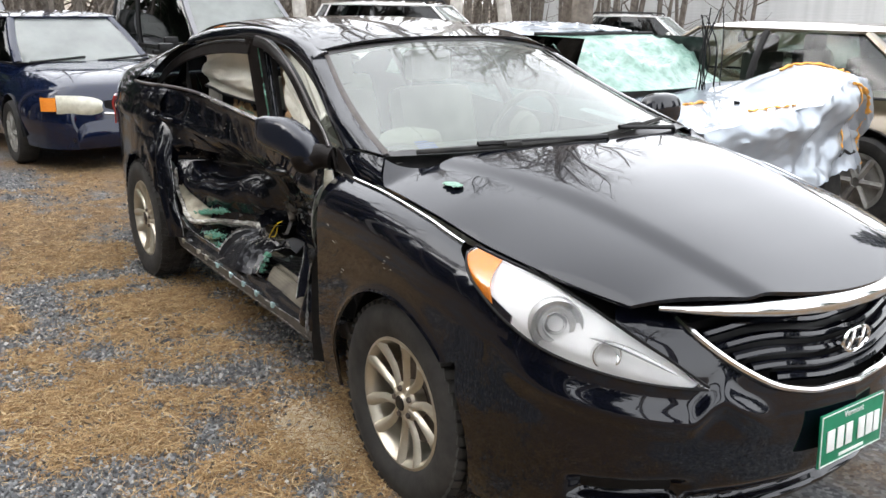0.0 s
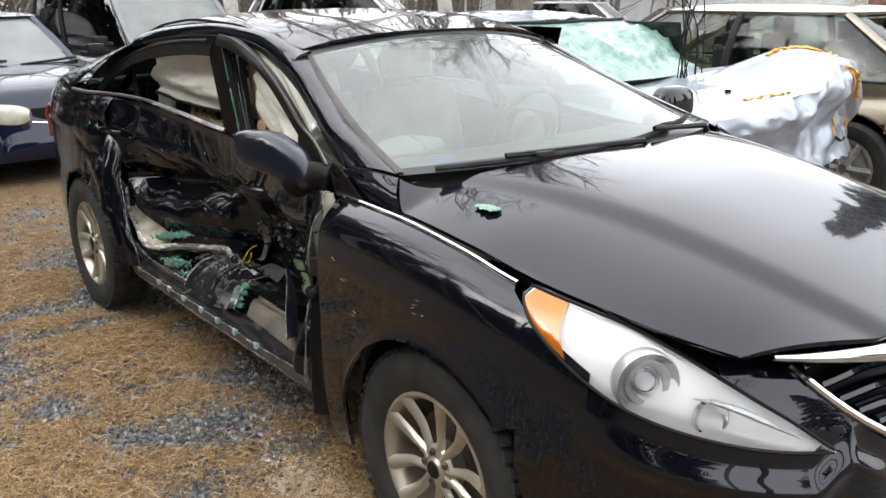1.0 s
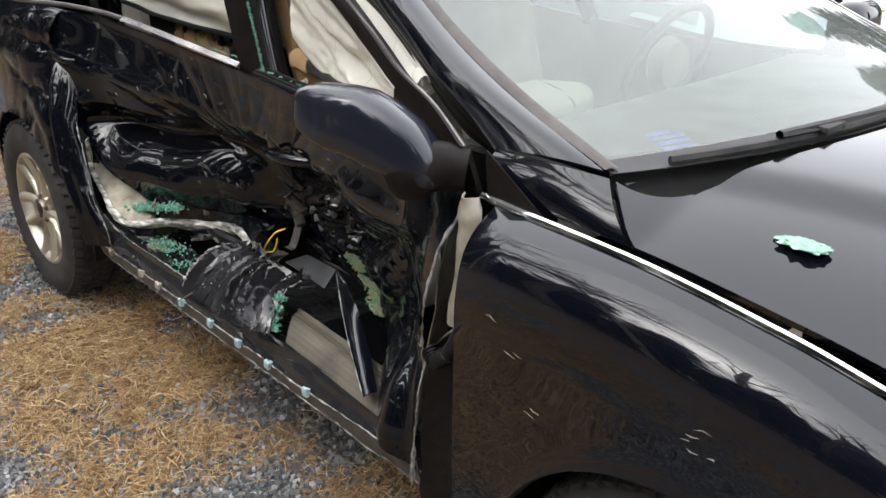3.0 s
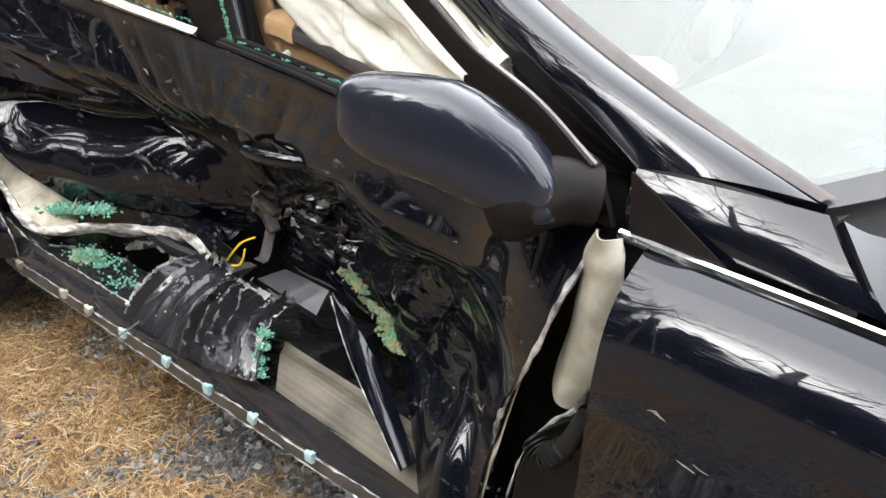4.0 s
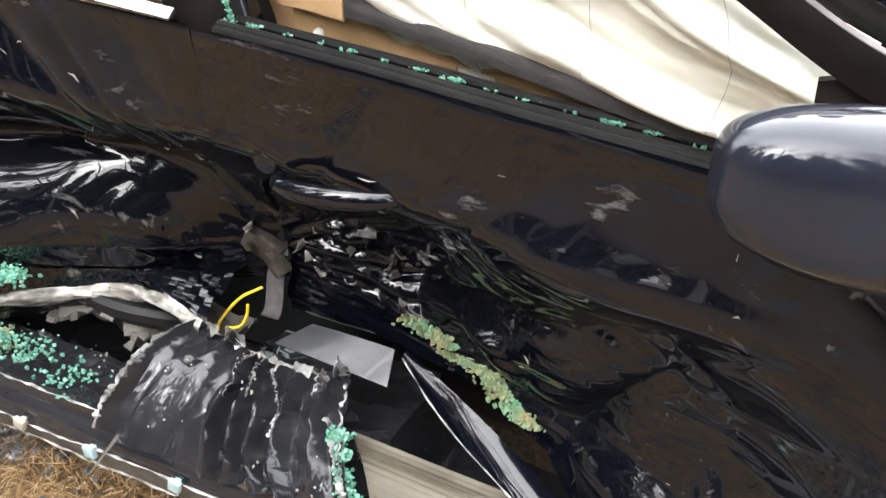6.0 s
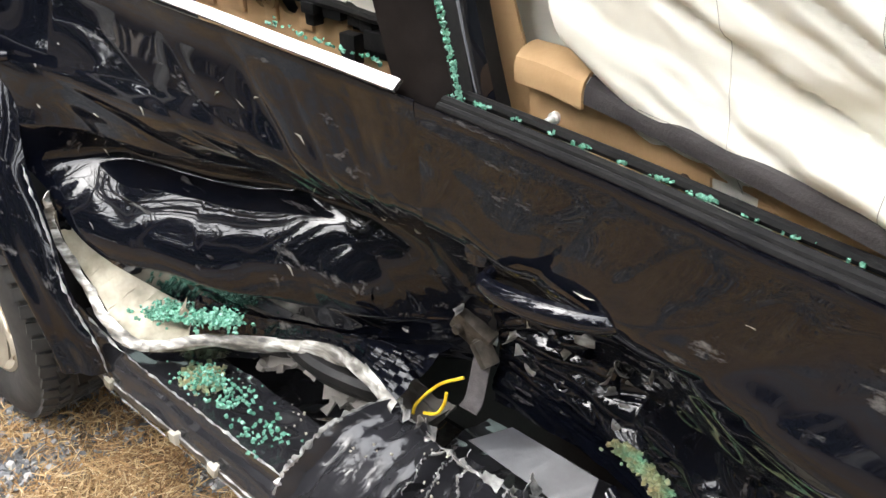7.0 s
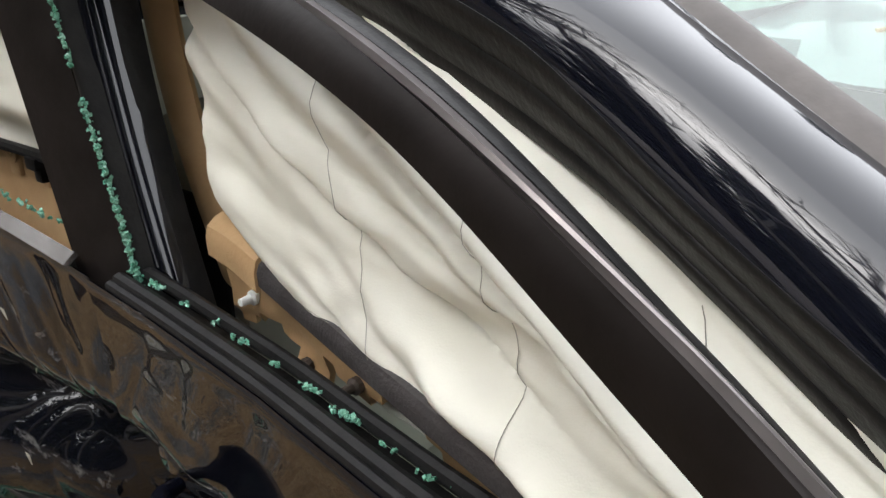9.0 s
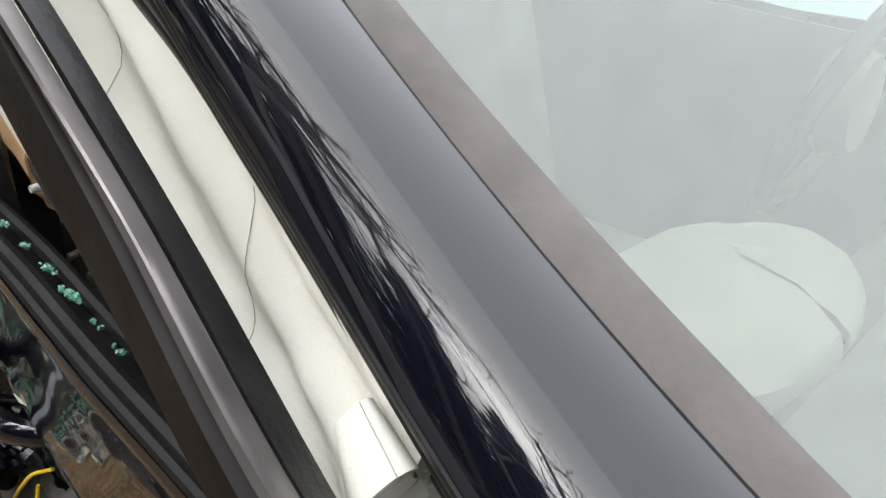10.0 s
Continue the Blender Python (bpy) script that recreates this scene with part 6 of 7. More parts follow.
spots = [((x, BELT_R[min(13, int((x + 2.22) / 0.625 * 13))].y + 0.03, top_line(x) + 0.006), (0.010, 0.003, 0.002), 4) for x in np.linspace(-1.86, -1.62, 12)]
crumbs("glass_crumbs", spots, 6, 0.0048, "green glass crumbs along the rear window channel")
FOAM = simple("green_tan_crumb_cake", (0.34, 0.25, 0.12), (0.10, 0.30, 0.18), 0.5, 0, 26, 0.6)
clump = [(front_skin(x, z) + Vector((0, -0.006, 0.004)), (0.012, 0.006, 0.004), n) for x, z, n in ((-1.215, 0.492, 130), (-1.185, 0.497, 200), (-1.155, 0.497, 200), (-1.13, 0.49, 150), (-1.11, 0.485, 150), (-1.085, 0.481, 150), (-1.06, 0.478, 220), (-1.29, 0.522, 120), (-1.255, 0.52, 160), (-1.225, 0.518, 120))]
crumbs("glass_crumbs", clump, 7, 0.0065, "clump of sticky green glass on the door's foot", FOAM)
crumbs("glass_crumbs", [((-2.055, -0.735, 0.378), (0.020, 0.014, 0.005), 300)], 8, 0.008, "clump of tan crumbs on the crushed sill", FOAM)
rnd = random.Random(40)
spots = [(tuple(tent(rnd.random(), rnd.uniform(0.05, 1.0)) + Vector((0, -0.004, 0.003))), (0.012, 0.008, 0.003), rnd.randint(1, 3)) for k in range(14)]
spots += [(tuple(sill_top(rnd.random(), rnd.uniform(0.02, 0.6)) + Vector((0, 0, 0.004))), (0.03, 0.02, 0.004), rnd.randint(3, 8)) for k in range(22)]
crumbs("paint_chips", spots, 41, 0.0038, "pale chips of paint and filler on the crushed sill", PRIMER)
# lump of windscreen film on the hood
b = bmesh.new()
bmesh.ops.create_icosphere(b, subdivisions=4, radius=1)
for v in b.verts:
    r = 1 + 0.35 * fbm(v.co.x * 2.2, v.co.y * 2.2, 4)
    v.co = Vector((-0.012 + v.co.x * 0.042 * r, -0.672 + v.co.y * 0.024 * r, 1.022 + v.co.z * 0.003 + 0.003 * fbm(v.co.x * 4, v.co.y * 4, 9)))
tagged(part("glass_flake", b, simple("laminated_glass_flake", (0.13, 0.27, 0.20), (0.30, 0.45, 0.36), 0.45, 0, 60, 0.6)), "flake of pale green laminated glass lying on the hood", "broken glass")

# bare scratches and paint chips
def scar(p, d, w, parent, seed, n=3):
    rnd = random.Random(seed)
    b = bmesh.new()
    for k in range(n):
        q = Vector(p) + Vector((rnd.gauss(0, 0.010), 0, rnd.gauss(0, 0.008)))
        e = Vector(d) * rnd.uniform(0.5, 1.2)
        pts = [q - e / 2, q + Vector((rnd.gauss(0, 0.003), 0, rnd.gauss(0, 0.003))), q + e / 2]
        tube(b, pts, [0.0003, w * rnd.uniform(0.4, 0.9), 0.0003], 5, flat=0.4)
    return part("scratch", b, PRIMER, parent, "bare pale scratch")
FEN = [o for o in car.children if o.name.startswith("front_fender")][0]
scar(shell(s_of(-0.007), 0.817, 0.0015), (0.025, 0, 0.004), 0.0014, FEN, 1, 4)
scar(shell(s_of(0.0), 0.800, 0.0015), (0.02, 0, -0.003), 0.0018, FEN, 2, 2)
for k, z in enumerate((0.845, 0.79, 0.70)):
    scar(shell(s_of(-0.38 + 0.05 * k), z, 0.0006), (0.02, 0, -0.005), 0.0012, FEN, 10 + k, 2)
rnd = random.Random(77)
for k in range(26):
    x, z = rnd.uniform(-1.5, -0.72), rnd.choice((rnd.uniform(0.52, 0.78), rnd.uniform(0.6, 0.97)))
    p = front_skin(x, z)
    scar(p + Vector((0, -0.002, 0)), (rnd.uniform(0.006, 0.03), 0, rnd.gauss(0, 0.012)), rnd.uniform(0.001, 0.004), fdoor, 100 + k, 1)
for k in range(22):
    x, z = rnd.uniform(-2.4, -1.62), rnd.uniform(0.62, 1.0)
    p = rear_skin(x, z)
    scar(p + Vector((0, -0.002, 0)), (rnd.uniform(0.006, 0.025), 0, rnd.gauss(0, 0.012)), rnd.uniform(0.001, 0.003), rdoor, 200 + k, 1)

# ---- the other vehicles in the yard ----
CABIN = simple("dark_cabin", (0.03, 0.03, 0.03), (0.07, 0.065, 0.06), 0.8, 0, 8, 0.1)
# windscreens of the parked cars, paled by a diffuse stand-in for mirrored sky
HAZYGLASS = pane("sky_veiled_windscreen_glass", (0.45, 0.55, 0.50), 0.0, 1.5, 0.30)
PALEGLASS = pane("pale_glass", (0.30, 0.36, 0.33), 0.0, 1.5, 0.12)
DIRTYLAMP = simple("milky_lamp_lens", (0.55, 0.53, 0.42), (0.72, 0.70, 0.58), 0.25, 0.0, 20, 0.05, coat=0.8)
STEELW = simple("wheel_cover", (0.30, 0.29, 0.27), (0.48, 0.47, 0.44), 0.45, 0.5, 15, 0.1)


def sup(a, e):
    return math.copysign(abs(a) ** e, a)


def vehicle(name, label, m, coat, L, W, H, hood, belt, cowl, roof0, roof1, tail, deck, axles, r=0.31, nose_z=0.55, glass=None, tyre_in=0.0, doors=(), rack=False, spokes=5, box=False):
    """A parked vehicle, nose at its own origin and body behind it along -x."""
    car_ = thing(name, label, "car", "parked vehicles", m)
    half = W / 2
    glass = glass or PALEGLASS
    def top(x):
        return tab(x, (-L, deck - 0.16), (-L + 0.05, deck - 0.03), (-tail, deck), (-tail + 0.4, belt + 0.02), (-cowl, belt), (-cowl * 0.5, hood), (-0.16, hood - 0.09), (-0.03, nose_z + 0.06), (0, nose_z - 0.1))
    def wide(x):
        return half * tab(x, (-L, 0.72), (-L + 0.12, 0.90), (-L + 0.6, 0.985), (-L * 0.5, 1.0), (-0.7, 0.985), (-0.2, 0.86), (-0.05, 0.70), (0, 0.60))
    def body(u, v):
        x = -L * (0.5 - 0.5 * math.cos(math.pi * u))
        a = math.pi * v
        z0 = 0.22
        y = -wide(x) * sup(math.cos(a), 0.34)
        z = z0 + (top(x) - z0) * abs(math.sin(a)) ** 0.55
        y *= 1 - 0.07 * max(0.0, (z - 0.62) / 0.4) - 0.05 * max(0, 0.45 - z) / 0.25
        return Vector((x, y, z))
    def keep(u, v):
        p = body(u, v)
        return all((p.x + ax) ** 2 + (p.z - r) ** 2 > (r + 0.055) ** 2 or abs(p.y) < half * 0.6 for ax in axles)
    part("body", sheet(body, 90, 72, keep=keep), coat, car_)
    # rounded end panels
    def cap(uu, push):
        def fn(u, v):
            p = body(uu, u)
            z = 0.22 + (p.z - 0.22) * v
            return Vector((p.x + push * math.sin(math.pi * min(1.0, v * 0.9 + 0.08)) * math.sin(math.pi * u) ** 0.5, p.y, z))
        return sheet(fn, 40, 10)
    part("front_bumper", cap(0.0, 0.05), coat, car_)
    part("rear_bumper", cap(1.0, -0.05), coat, car_)
    part("underbody", sheet(lambda u, v: Vector((-0.2 - (L - 0.4) * u, -half * 0.78 + W * 0.78 * v, 0.26 + 0.32 * (1 if box else 1) * math.sin(math.pi * v) ** 0.2)), 8, 8, 0.01), BLACK, car_)
    # cabin
    xb, lb = -(cowl + tail) / 2, (tail - cowl) / 2
    xr, lr = -(roof0 + roof1) / 2, (roof1 - roof0) / 2
    def ring(u, v):
        a = 2 * math.pi * u
        c, s_ = sup(math.cos(a), 0.38), sup(math.sin(a), 0.38)
        w0, w1 = half * 0.93, half * (0.74 if not box else 0.82)
        p = Vector((xb + lb * c, w0 * s_, belt - 0.01)).lerp(Vector((xr + lr * c, w1 * s_, H - 0.055)), v)
        p.y *= 1 + 0.03 * math.sin(math.pi * v)
        return p
    cuts = [0.093, 0.25] + ([0.33] if box else []) + [0.407, 0.593] + ([0.67] if box else []) + [0.75, 0.907, 1.093]
    for a0, a1 in zip(cuts, cuts[1:]):
        kind = "windscreen" if a1 > 1 else "rear_window" if a0 == 0.407 else "side_window"
        g = part(kind, sheet(lambda u, v: ring(a0 + (a1 - a0) * u, v), 16, 8), HAZYGLASS if kind == "windscreen" else glass, car_)
        g.visible_shadow = False
    def roof(u, v):
        a = 2 * math.pi * u
        c, s_ = sup(math.cos(a), 0.38), sup(math.sin(a), 0.38)
        k = v
        return Vector((xr + (lr + 0.02) * c * k, half * (0.755 if not box else 0.835) * s_ * k, H - 0.055 * k ** 3.0))
    part("roof", sheet(roof, 64, 10, 0.02), coat, car_)
    for u in (0.093, 0.25, 0.407, 0.593, 0.75, 0.907) + ((0.33, 0.67) if box else ()):
        b = tube(bmesh.new(), [ring(u, t) for t in np.linspace(0, 1, 8)], 0.034 if abs(u - 0.25) < 0.09 or abs(u - 0.75) < 0.09 else 0.045, 8, flat=0.6)
        part("pillar", b, coat if u not in (0.25, 0.75) else BLACK, car_)
    b = tube(bmesh.new(), [ring(u / 60, 0.0) for u in range(60)], 0.012, 6, closed=True)
    part("belt_seal", b, BLACK, car_)
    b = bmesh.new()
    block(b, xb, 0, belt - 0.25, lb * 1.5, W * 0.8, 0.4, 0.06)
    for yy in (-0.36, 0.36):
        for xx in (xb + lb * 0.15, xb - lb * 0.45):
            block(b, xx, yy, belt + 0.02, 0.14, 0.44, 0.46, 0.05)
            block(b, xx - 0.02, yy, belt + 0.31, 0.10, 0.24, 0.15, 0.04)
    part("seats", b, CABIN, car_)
    # wheels
    for ax in axles:
        for sg in (-1, 1):
            wm = Matrix.Translation((-ax, sg * (half - 0.11), r)) @ Matrix.Rotation(0 if sg < 0 else math.pi, 4, "Z")
            b = bmesh.new()
            lathe(b, [(r * 0.62, -0.08), (r * 0.72, -0.10), (r * 0.92, -0.10), (r * 0.99, -0.07), (r, 0), (r * 0.99, 0.07), (r * 0.8, 0.09)], 40, m=wm)
            w = part("wheel", b, RUBBER, car_)
            b = bmesh.new()
            lathe(b, [(0.0, -0.085), (r * 0.14, -0.085), (r * 0.18, -0.07), (r * 0.5, -0.062), (r * 0.56, -0.085), (r * 0.64, -0.088), (r * 0.64, -0.05)], 40, m=wm)
            part("wheel_cover", b, STEELW, w)
            for k in range(spokes):
                a = k * 2 * math.pi / spokes
                b = tube(bmesh.new(), [wm @ Vector((rr * math.cos(a), -0.082 + 0.006 * math.sin(rr * 9), rr * math.sin(a))) for rr in np.linspace(r * 0.1, r * 0.6, 5)], r * 0.075, 6)
                part("spoke", b, STEELW, w)
            b = sheet(lambda u, v: Vector((-ax + (r + 0.06) * math.cos(math.pi * u), sg * (half - 0.02 - 0.22 * v), r + (r + 0.06) * math.sin(math.pi * u))), 20, 3, 0.004)
            part("wheel_liner", b, BLACK, car_)
    # lamps, grille, mirrors, bumper lines
    def front_at(y, z, out=0.006):
        x = -tab(abs(y) / half, (0, 0.0), (0.5, 0.03), (0.8, 0.14), (0.95, 0.32), (1.0, 0.55)) - 0.04
        return Vector((x + out + 0.02 * (0.6 - z), y, z))
    for sg in (-1, 1):
        b = sheet(lambda u, v: front_at(sg * half * (0.30 + 0.42 * u), nose_z + 0.02 + 0.15 * tab(u, (0, 0.30), (0.08, 0.62), (0.25, 0.88), (0.6, 1.0), (1, 0.92)) * (v - 0.5) + 0.03 * u, 0.045 - 0.02 * (2 * v - 1) ** 2), 20, 8, 0.03)
        lamp = part("headlight", b, DIRTYLAMP, car_, "milky headlight")
        b = sheet(lambda u, v: front_at(sg * half * (0.725 + 0.12 * u), nose_z + 0.050 + 0.12 * (v - 0.5), 0.045), 8, 5, 0.03)
        part("turn_signal", b, AMBER, lamp, "amber turn signal")
        b = bmesh.new()
        block(b, -cowl - 0.28, sg * (half + 0.09), belt + 0.08, 0.09, 0.18, 0.13, 0.035)
        block(b, -cowl - 0.28, sg * (half - 0.01), belt + 0.05, 0.06, 0.10, 0.05, 0.015)
        part("door_mirror", b, BLACK if coat is not WHITE else WHITE, car_)
        for xx in doors:
            b = tube(bmesh.new(), [Vector((-xx, sg * (wide(-xx) * (1 - 0.07 * max(0, (z - 0.62) / 0.4)) + 0.003), z)) for z in np.linspace(0.3, belt - 0.03, 8)], 0.004, 4)
            part("door_seam", b, BLACK, car_)
        b = tube(bmesh.new(), [Vector((-xx, sg * (wide(-xx) + 0.004), 0.52)) for xx in np.linspace(axles[0] + r + 0.1, axles[1] - r - 0.1, 10)], 0.014, 6)
        part("side_strip", b, coat, car_)
        b = sheet(lambda u, v: Vector((-L + 0.01 + 0.16 * u, sg * half * (0.60 + 0.30 * u), deck - 0.30 + 0.16 * v)), 8, 5, 0.03)
        part("tail_light", b, REDLENS, car_)
    b = sheet(lambda u, v: front_at(half * 0.26 * (2 * u - 1), nose_z + 0.02 + 0.10 * (v - 0.5), 0.035), 12, 4, 0.02)
    gr = part("grille", b, BLACK, car_)
    b = tube(bmesh.new(), [front_at(half * 0.28 * (2 * t - 1), nose_z - 0.04 - 0.02 * math.sin(math.pi * t), 0.05) for t in np.linspace(0, 1, 16)], 0.010, 6)
    part("grille_trim", b, CHROME, gr)
    b = sheet(lambda u, v: front_at(half * 0.62 * (2 * u - 1), 0.29 + 0.09 * v * (1 - 0.5 * abs(2 * u - 1) ** 3), 0.075), 20, 4, 0.03)
    part("lower_intake", b, BLACK, car_)
    for sg, y0 in ((1, 0.1), (-1, -0.55)):
        b = tube(bmesh.new(), [Vector((-cowl + 0.02, y0, belt + 0.0)), Vector((-cowl - 0.06, y0 + 0.55, belt + 0.035))], 0.012, 5)
        part("wiper", b, BLACK, car_)
    if rack:
        for sg in (-1, 1):
            b = tube(bmesh.new(), spline([(xr + lr * 0.85, sg * half * 0.6, H - 0.02), (xr + lr * 0.7, sg * half * 0.6, H + 0.05), (xr - lr * 0.7, sg * half * 0.6, H + 0.05), (xr - lr * 0.85, sg * half * 0.6, H - 0.02)], 20), 0.02, 8)
            part("roof_rail", b, BLACK, car_)
    return car_


vehicle("blue_sedan", "dark blue compact sedan with milky headlights, parked on needles", pose(-6.10, -0.06, 0, 0, 0, 5), BLUE, 4.42, 1.70, 1.385, 0.88, 0.93, 1.10, 1.78, 3.15, 3.75, 0.97, (0.88, 3.34), 0.30, 0.575, doors=(1.35, 2.35, 3.2), spokes=7, glass=DARKGLASS)
vehicle("grey_minivan", "grey minivan parked beside the blue sedan", pose(-7.45, 2.25, -0.10, 0, 0, 3), GREYVAN, 4.7, 1.90, 1.80, 0.98, 1.05, 0.95, 1.75, 4.35, 4.62, 1.05, (0.85, 3.75), 0.33, 0.68, doors=(1.4, 2.6, 3.7), box=True, glass=DARKGLASS)
vehicle("grey_van", "dark grey van parked behind the blue sedan", pose(-12.2, -0.6, slope_at(-12, -1), 0, 0, 4), GREYVAN, 4.8, 1.92, 1.85, 1.0, 1.1, 0.9, 1.6, 4.5, 4.7, 1.1, (0.9, 3.8), 0.33, 0.7, doors=(1.4, 2.6, 3.7), box=True, glass=DARKGLASS)
vehicle("white_suv", "white sport utility vehicle with a black roof rack", pose(-10.2, 8.6, slope_at(-11, 8) - 0.02, 0, 0, 38), WHITE, 4.8, 1.85, 1.72, 1.0, 1.08, 1.25, 1.95, 4.3, 4.7, 1.08, (0.85, 3.6), 0.36, 0.70, doors=(1.6, 2.7), rack=True, box=True, glass=DARKGLASS)
vehicle("white_wagon", "white wagon parked before the long shed", pose(-13.2, 18.0, slope_at(-14, 17), 0, 0, 25), WHITE, 4.7, 1.83, 1.62, 0.98, 1.05, 1.2, 1.9, 4.0, 4.6, 1.05, (0.85, 3.6), 0.35, 0.70, doors=(1.6, 2.7), rack=True, box=True, glass=DARKGLASS)
vehicle("dark_sedan", "small grey sedan far back in the yard", pose(-12.3, 21.4, slope_at(-12, 20), 0, 0, 15), GREYVAN, 4.4, 1.7, 1.42, 0.86, 0.92, 1.1, 1.8, 3.1, 3.8, 0.95, (0.85, 3.4), 0.31, 0.6, doors=(1.4, 2.4), glass=DARKGLASS)
vehicle("champagne_sedan", "champagne-coloured sedan parked nose away", pose(-5.15, 4.72, slope_at(-2, 4.7), 0, 0, 180), GOLD, 5.0, 1.86, 1.43, 0.86, 0.95, 1.30, 2.05, 3.72, 4.45, 1.02, (1.0, 3.93), 0.335, 0.6, doors=(1.65, 2.75, 3.6), spokes=6, glass=SIDEGLASS)

# ---- the silver car with the crushed front ----
wreck = thing("crushed_silver_car", "pale silver car with a crumpled hood and shattered windscreen", "car", "parked vehicles")
RUST = simple("orange_torn_edge", (0.62, 0.26, 0.03), (0.80, 0.42, 0.10), 0.7, 0, 40, 0.3)
MILKY = simple("shattered_windscreen", (0.10, 0.20, 0.16), (0.30, 0.44, 0.38), 0.3, 0, 14, 0.8, coat=0.3)
def wreck_hood(u, v):
    y = 1.82 + 1.78 * v
    front = tab(v, (0, -1.05), (0.4, -0.95), (0.7, -0.98), (1, -1.10))
    x = -2.10 + (front + 2.10) * min(1.0, u / 0.72)
    z = 0.93 + tab(v, (0, -0.10), (0.25, 0.0), (0.55, 0.06), (0.8, 0.16), (0.93, 0.12), (1.0, -0.05)) * tab(u, (0, 0.5), (0.45, 1.0), (0.72, 0.85), (1, 0.4))
    z += 0.10 * tab(u, (0.2, 0), (0.5, 1), (0.72, 0.6), (1, 0)) * tab(v, (0.5, 0), (0.78, 1), (0.95, 0.6), (1, 0))
    if u > 0.72:
        k = (u - 0.72) / 0.28
        z -= 0.50 * k
        x += 0.03 * math.sin(k * 7) + 0.06 * fbm(v * 6, k * 3, 2)
    big = fold(x * 1.3, y * 0.9, 15.0) + 0.5 * fold(x * 2.4, y * 2.0, 18.0)
    z += 0.8 * big * tab(u, (0, 0.05), (0.4, 0.10), (0.62, 0.25), (0.8, 1.0), (1, 1.2)) * tab(v, (0, 0.7), (0.3, 0.25), (0.6, 0.4), (0.85, 0.9), (1, 1.2))
    return Vector((x, y, z))
hood_ob = part("hood", sheet(wreck_hood, 90, 90, 0.004), SILVER, wreck, "crumpled pale silver hood", angle=45)
for k, (a, c) in enumerate([((0.40, 0.72), (0.62, 0.88)), ((0.62, 0.88), (0.70, 0.97)), ((0.74, 0.76), (0.80, 0.97)), ((0.60, 0.30), (0.66, 0.48)), ((0.3, 0.28), (0.36, 0.34)), ((0.8, 0.97), (0.97, 0.98)), ((0.74, 0.78), (0.95, 0.80))]):
    pts = [wreck_hood(a[0] + (c[0] - a[0]) * t, a[1] + (c[1] - a[1]) * t) + Vector((0.004, -0.004, 0.006)) for t in np.linspace(0, 1, 7)]
    part("torn_edge", rag(pts, 0.024 if k < 3 else 0.014, 30, 0.010, 60 + k, 6, 0.5), RUST, hood_ob, "orange-brown torn edge")
b = bmesh.new()
lathe(b, [(0.0, -0.01), (0.018, -0.008), (0.02, 0.01)], 12, m=Matrix.Translation((-1.36, 2.51, 0.965)) @ Matrix.Rotation(radians(90), 4, "X"))
part("hood_hole", b, BLACK, hood_ob)
def wreck_ws(u, v):
    y = 1.95 + 1.45 * u
    p = Vector((-2.05 - 0.10 * abs(2 * u - 1) ** 2, y, 0.985)).lerp(Vector((-2.78 - 0.06 * abs(2 * u - 1) ** 2, 2.67 + (y - 2.67) * 0.86, 1.335)), v)
    p.z += 2.2 * fold(u * 0.8, v * 0.5, 33.0) * math.sin(math.pi * v) * 0.9 - 0.05 * math.exp(-((u - 0.3) / 0.15) ** 2 - ((v - 0.6) / 0.25) ** 2)
    return p
part("windscreen", sheet(wreck_ws, 50, 30, 0.006), MILKY, wreck, "sagging shattered green windscreen", angle=40)
b = tube(bmesh.new(), [wreck_ws(u, 1.0) + Vector((0, 0, 0.008)) for u in np.linspace(0, 1, 16)], 0.014, 6)
part("roof_edge", b, BLACK, wreck)
def wreck_roof(u, v):
    w = 2 * v - 1
    return Vector((-2.78 - 0.06 * w * w - 1.5 * u, 2.67 + 0.63 * w, 1.35 + 0.05 * math.sin(math.pi * u) * (1 - w * w) - 0.05 * abs(w) ** 3 + 0.5 * fold(u * 1.2, v * 1.5, 44.0) * (1 - u)))
part("roof", sheet(wreck_roof, 40, 30, 0.01), SILVER, wreck, "buckled silver roof")
part("torn_edge", rag([wreck_roof(t, 0.02) + Vector((0, -0.004, 0.004)) for t in np.linspace(0, 1, 9)], 0.012, 50, 0.003, 71), RUST, wreck, "orange-brown torn edge")
def wreck_side(u, v):
    return Vector((-1.75 - 2.7 * u, 1.86 + 0.06 * (v ** 3), 0.22 + 0.72 * v))
part("body_side", sheet(wreck_side, 20, 10, 0.01), SILVER, wreck)
part("body_side", sheet(lambda u, v: wreck_side(u, v) + Vector((0, 1.60 - 0.12 * v ** 3, 0)), 20, 10, 0.01), SILVER, wreck)
part("tail_panel", sheet(lambda u, v: Vector((-4.45, 1.86 + 1.6 * u, 0.22 + 0.75 * v)), 6, 6, 0.01), SILVER, wreck)
part("rear_glass", sheet(lambda u, v: Vector((-4.12 - 0.33 * v, 2.05 + 1.25 * u, 1.34 - 0.38 * v)), 6, 6, 0.006), DARKGLASS, wreck)
for sg in (0, 1):
    part("side_glass", sheet(lambda u, v: Vector((-2.3 - 1.9 * u, 1.92 + 1.5 * sg + (0.12 if not sg else -0.12) * v, 0.95 + 0.38 * v)), 6, 6, 0.006), DARKGLASS, wreck)
part("engine_bay", sheet(lambda u, v: Vector((-1.75 + 0.7 * u, 1.9 + 1.55 * v, 0.62 + 0.10 * fbm(u * 5, v * 7))), 24, 30, 0.02), BLACK, wreck)
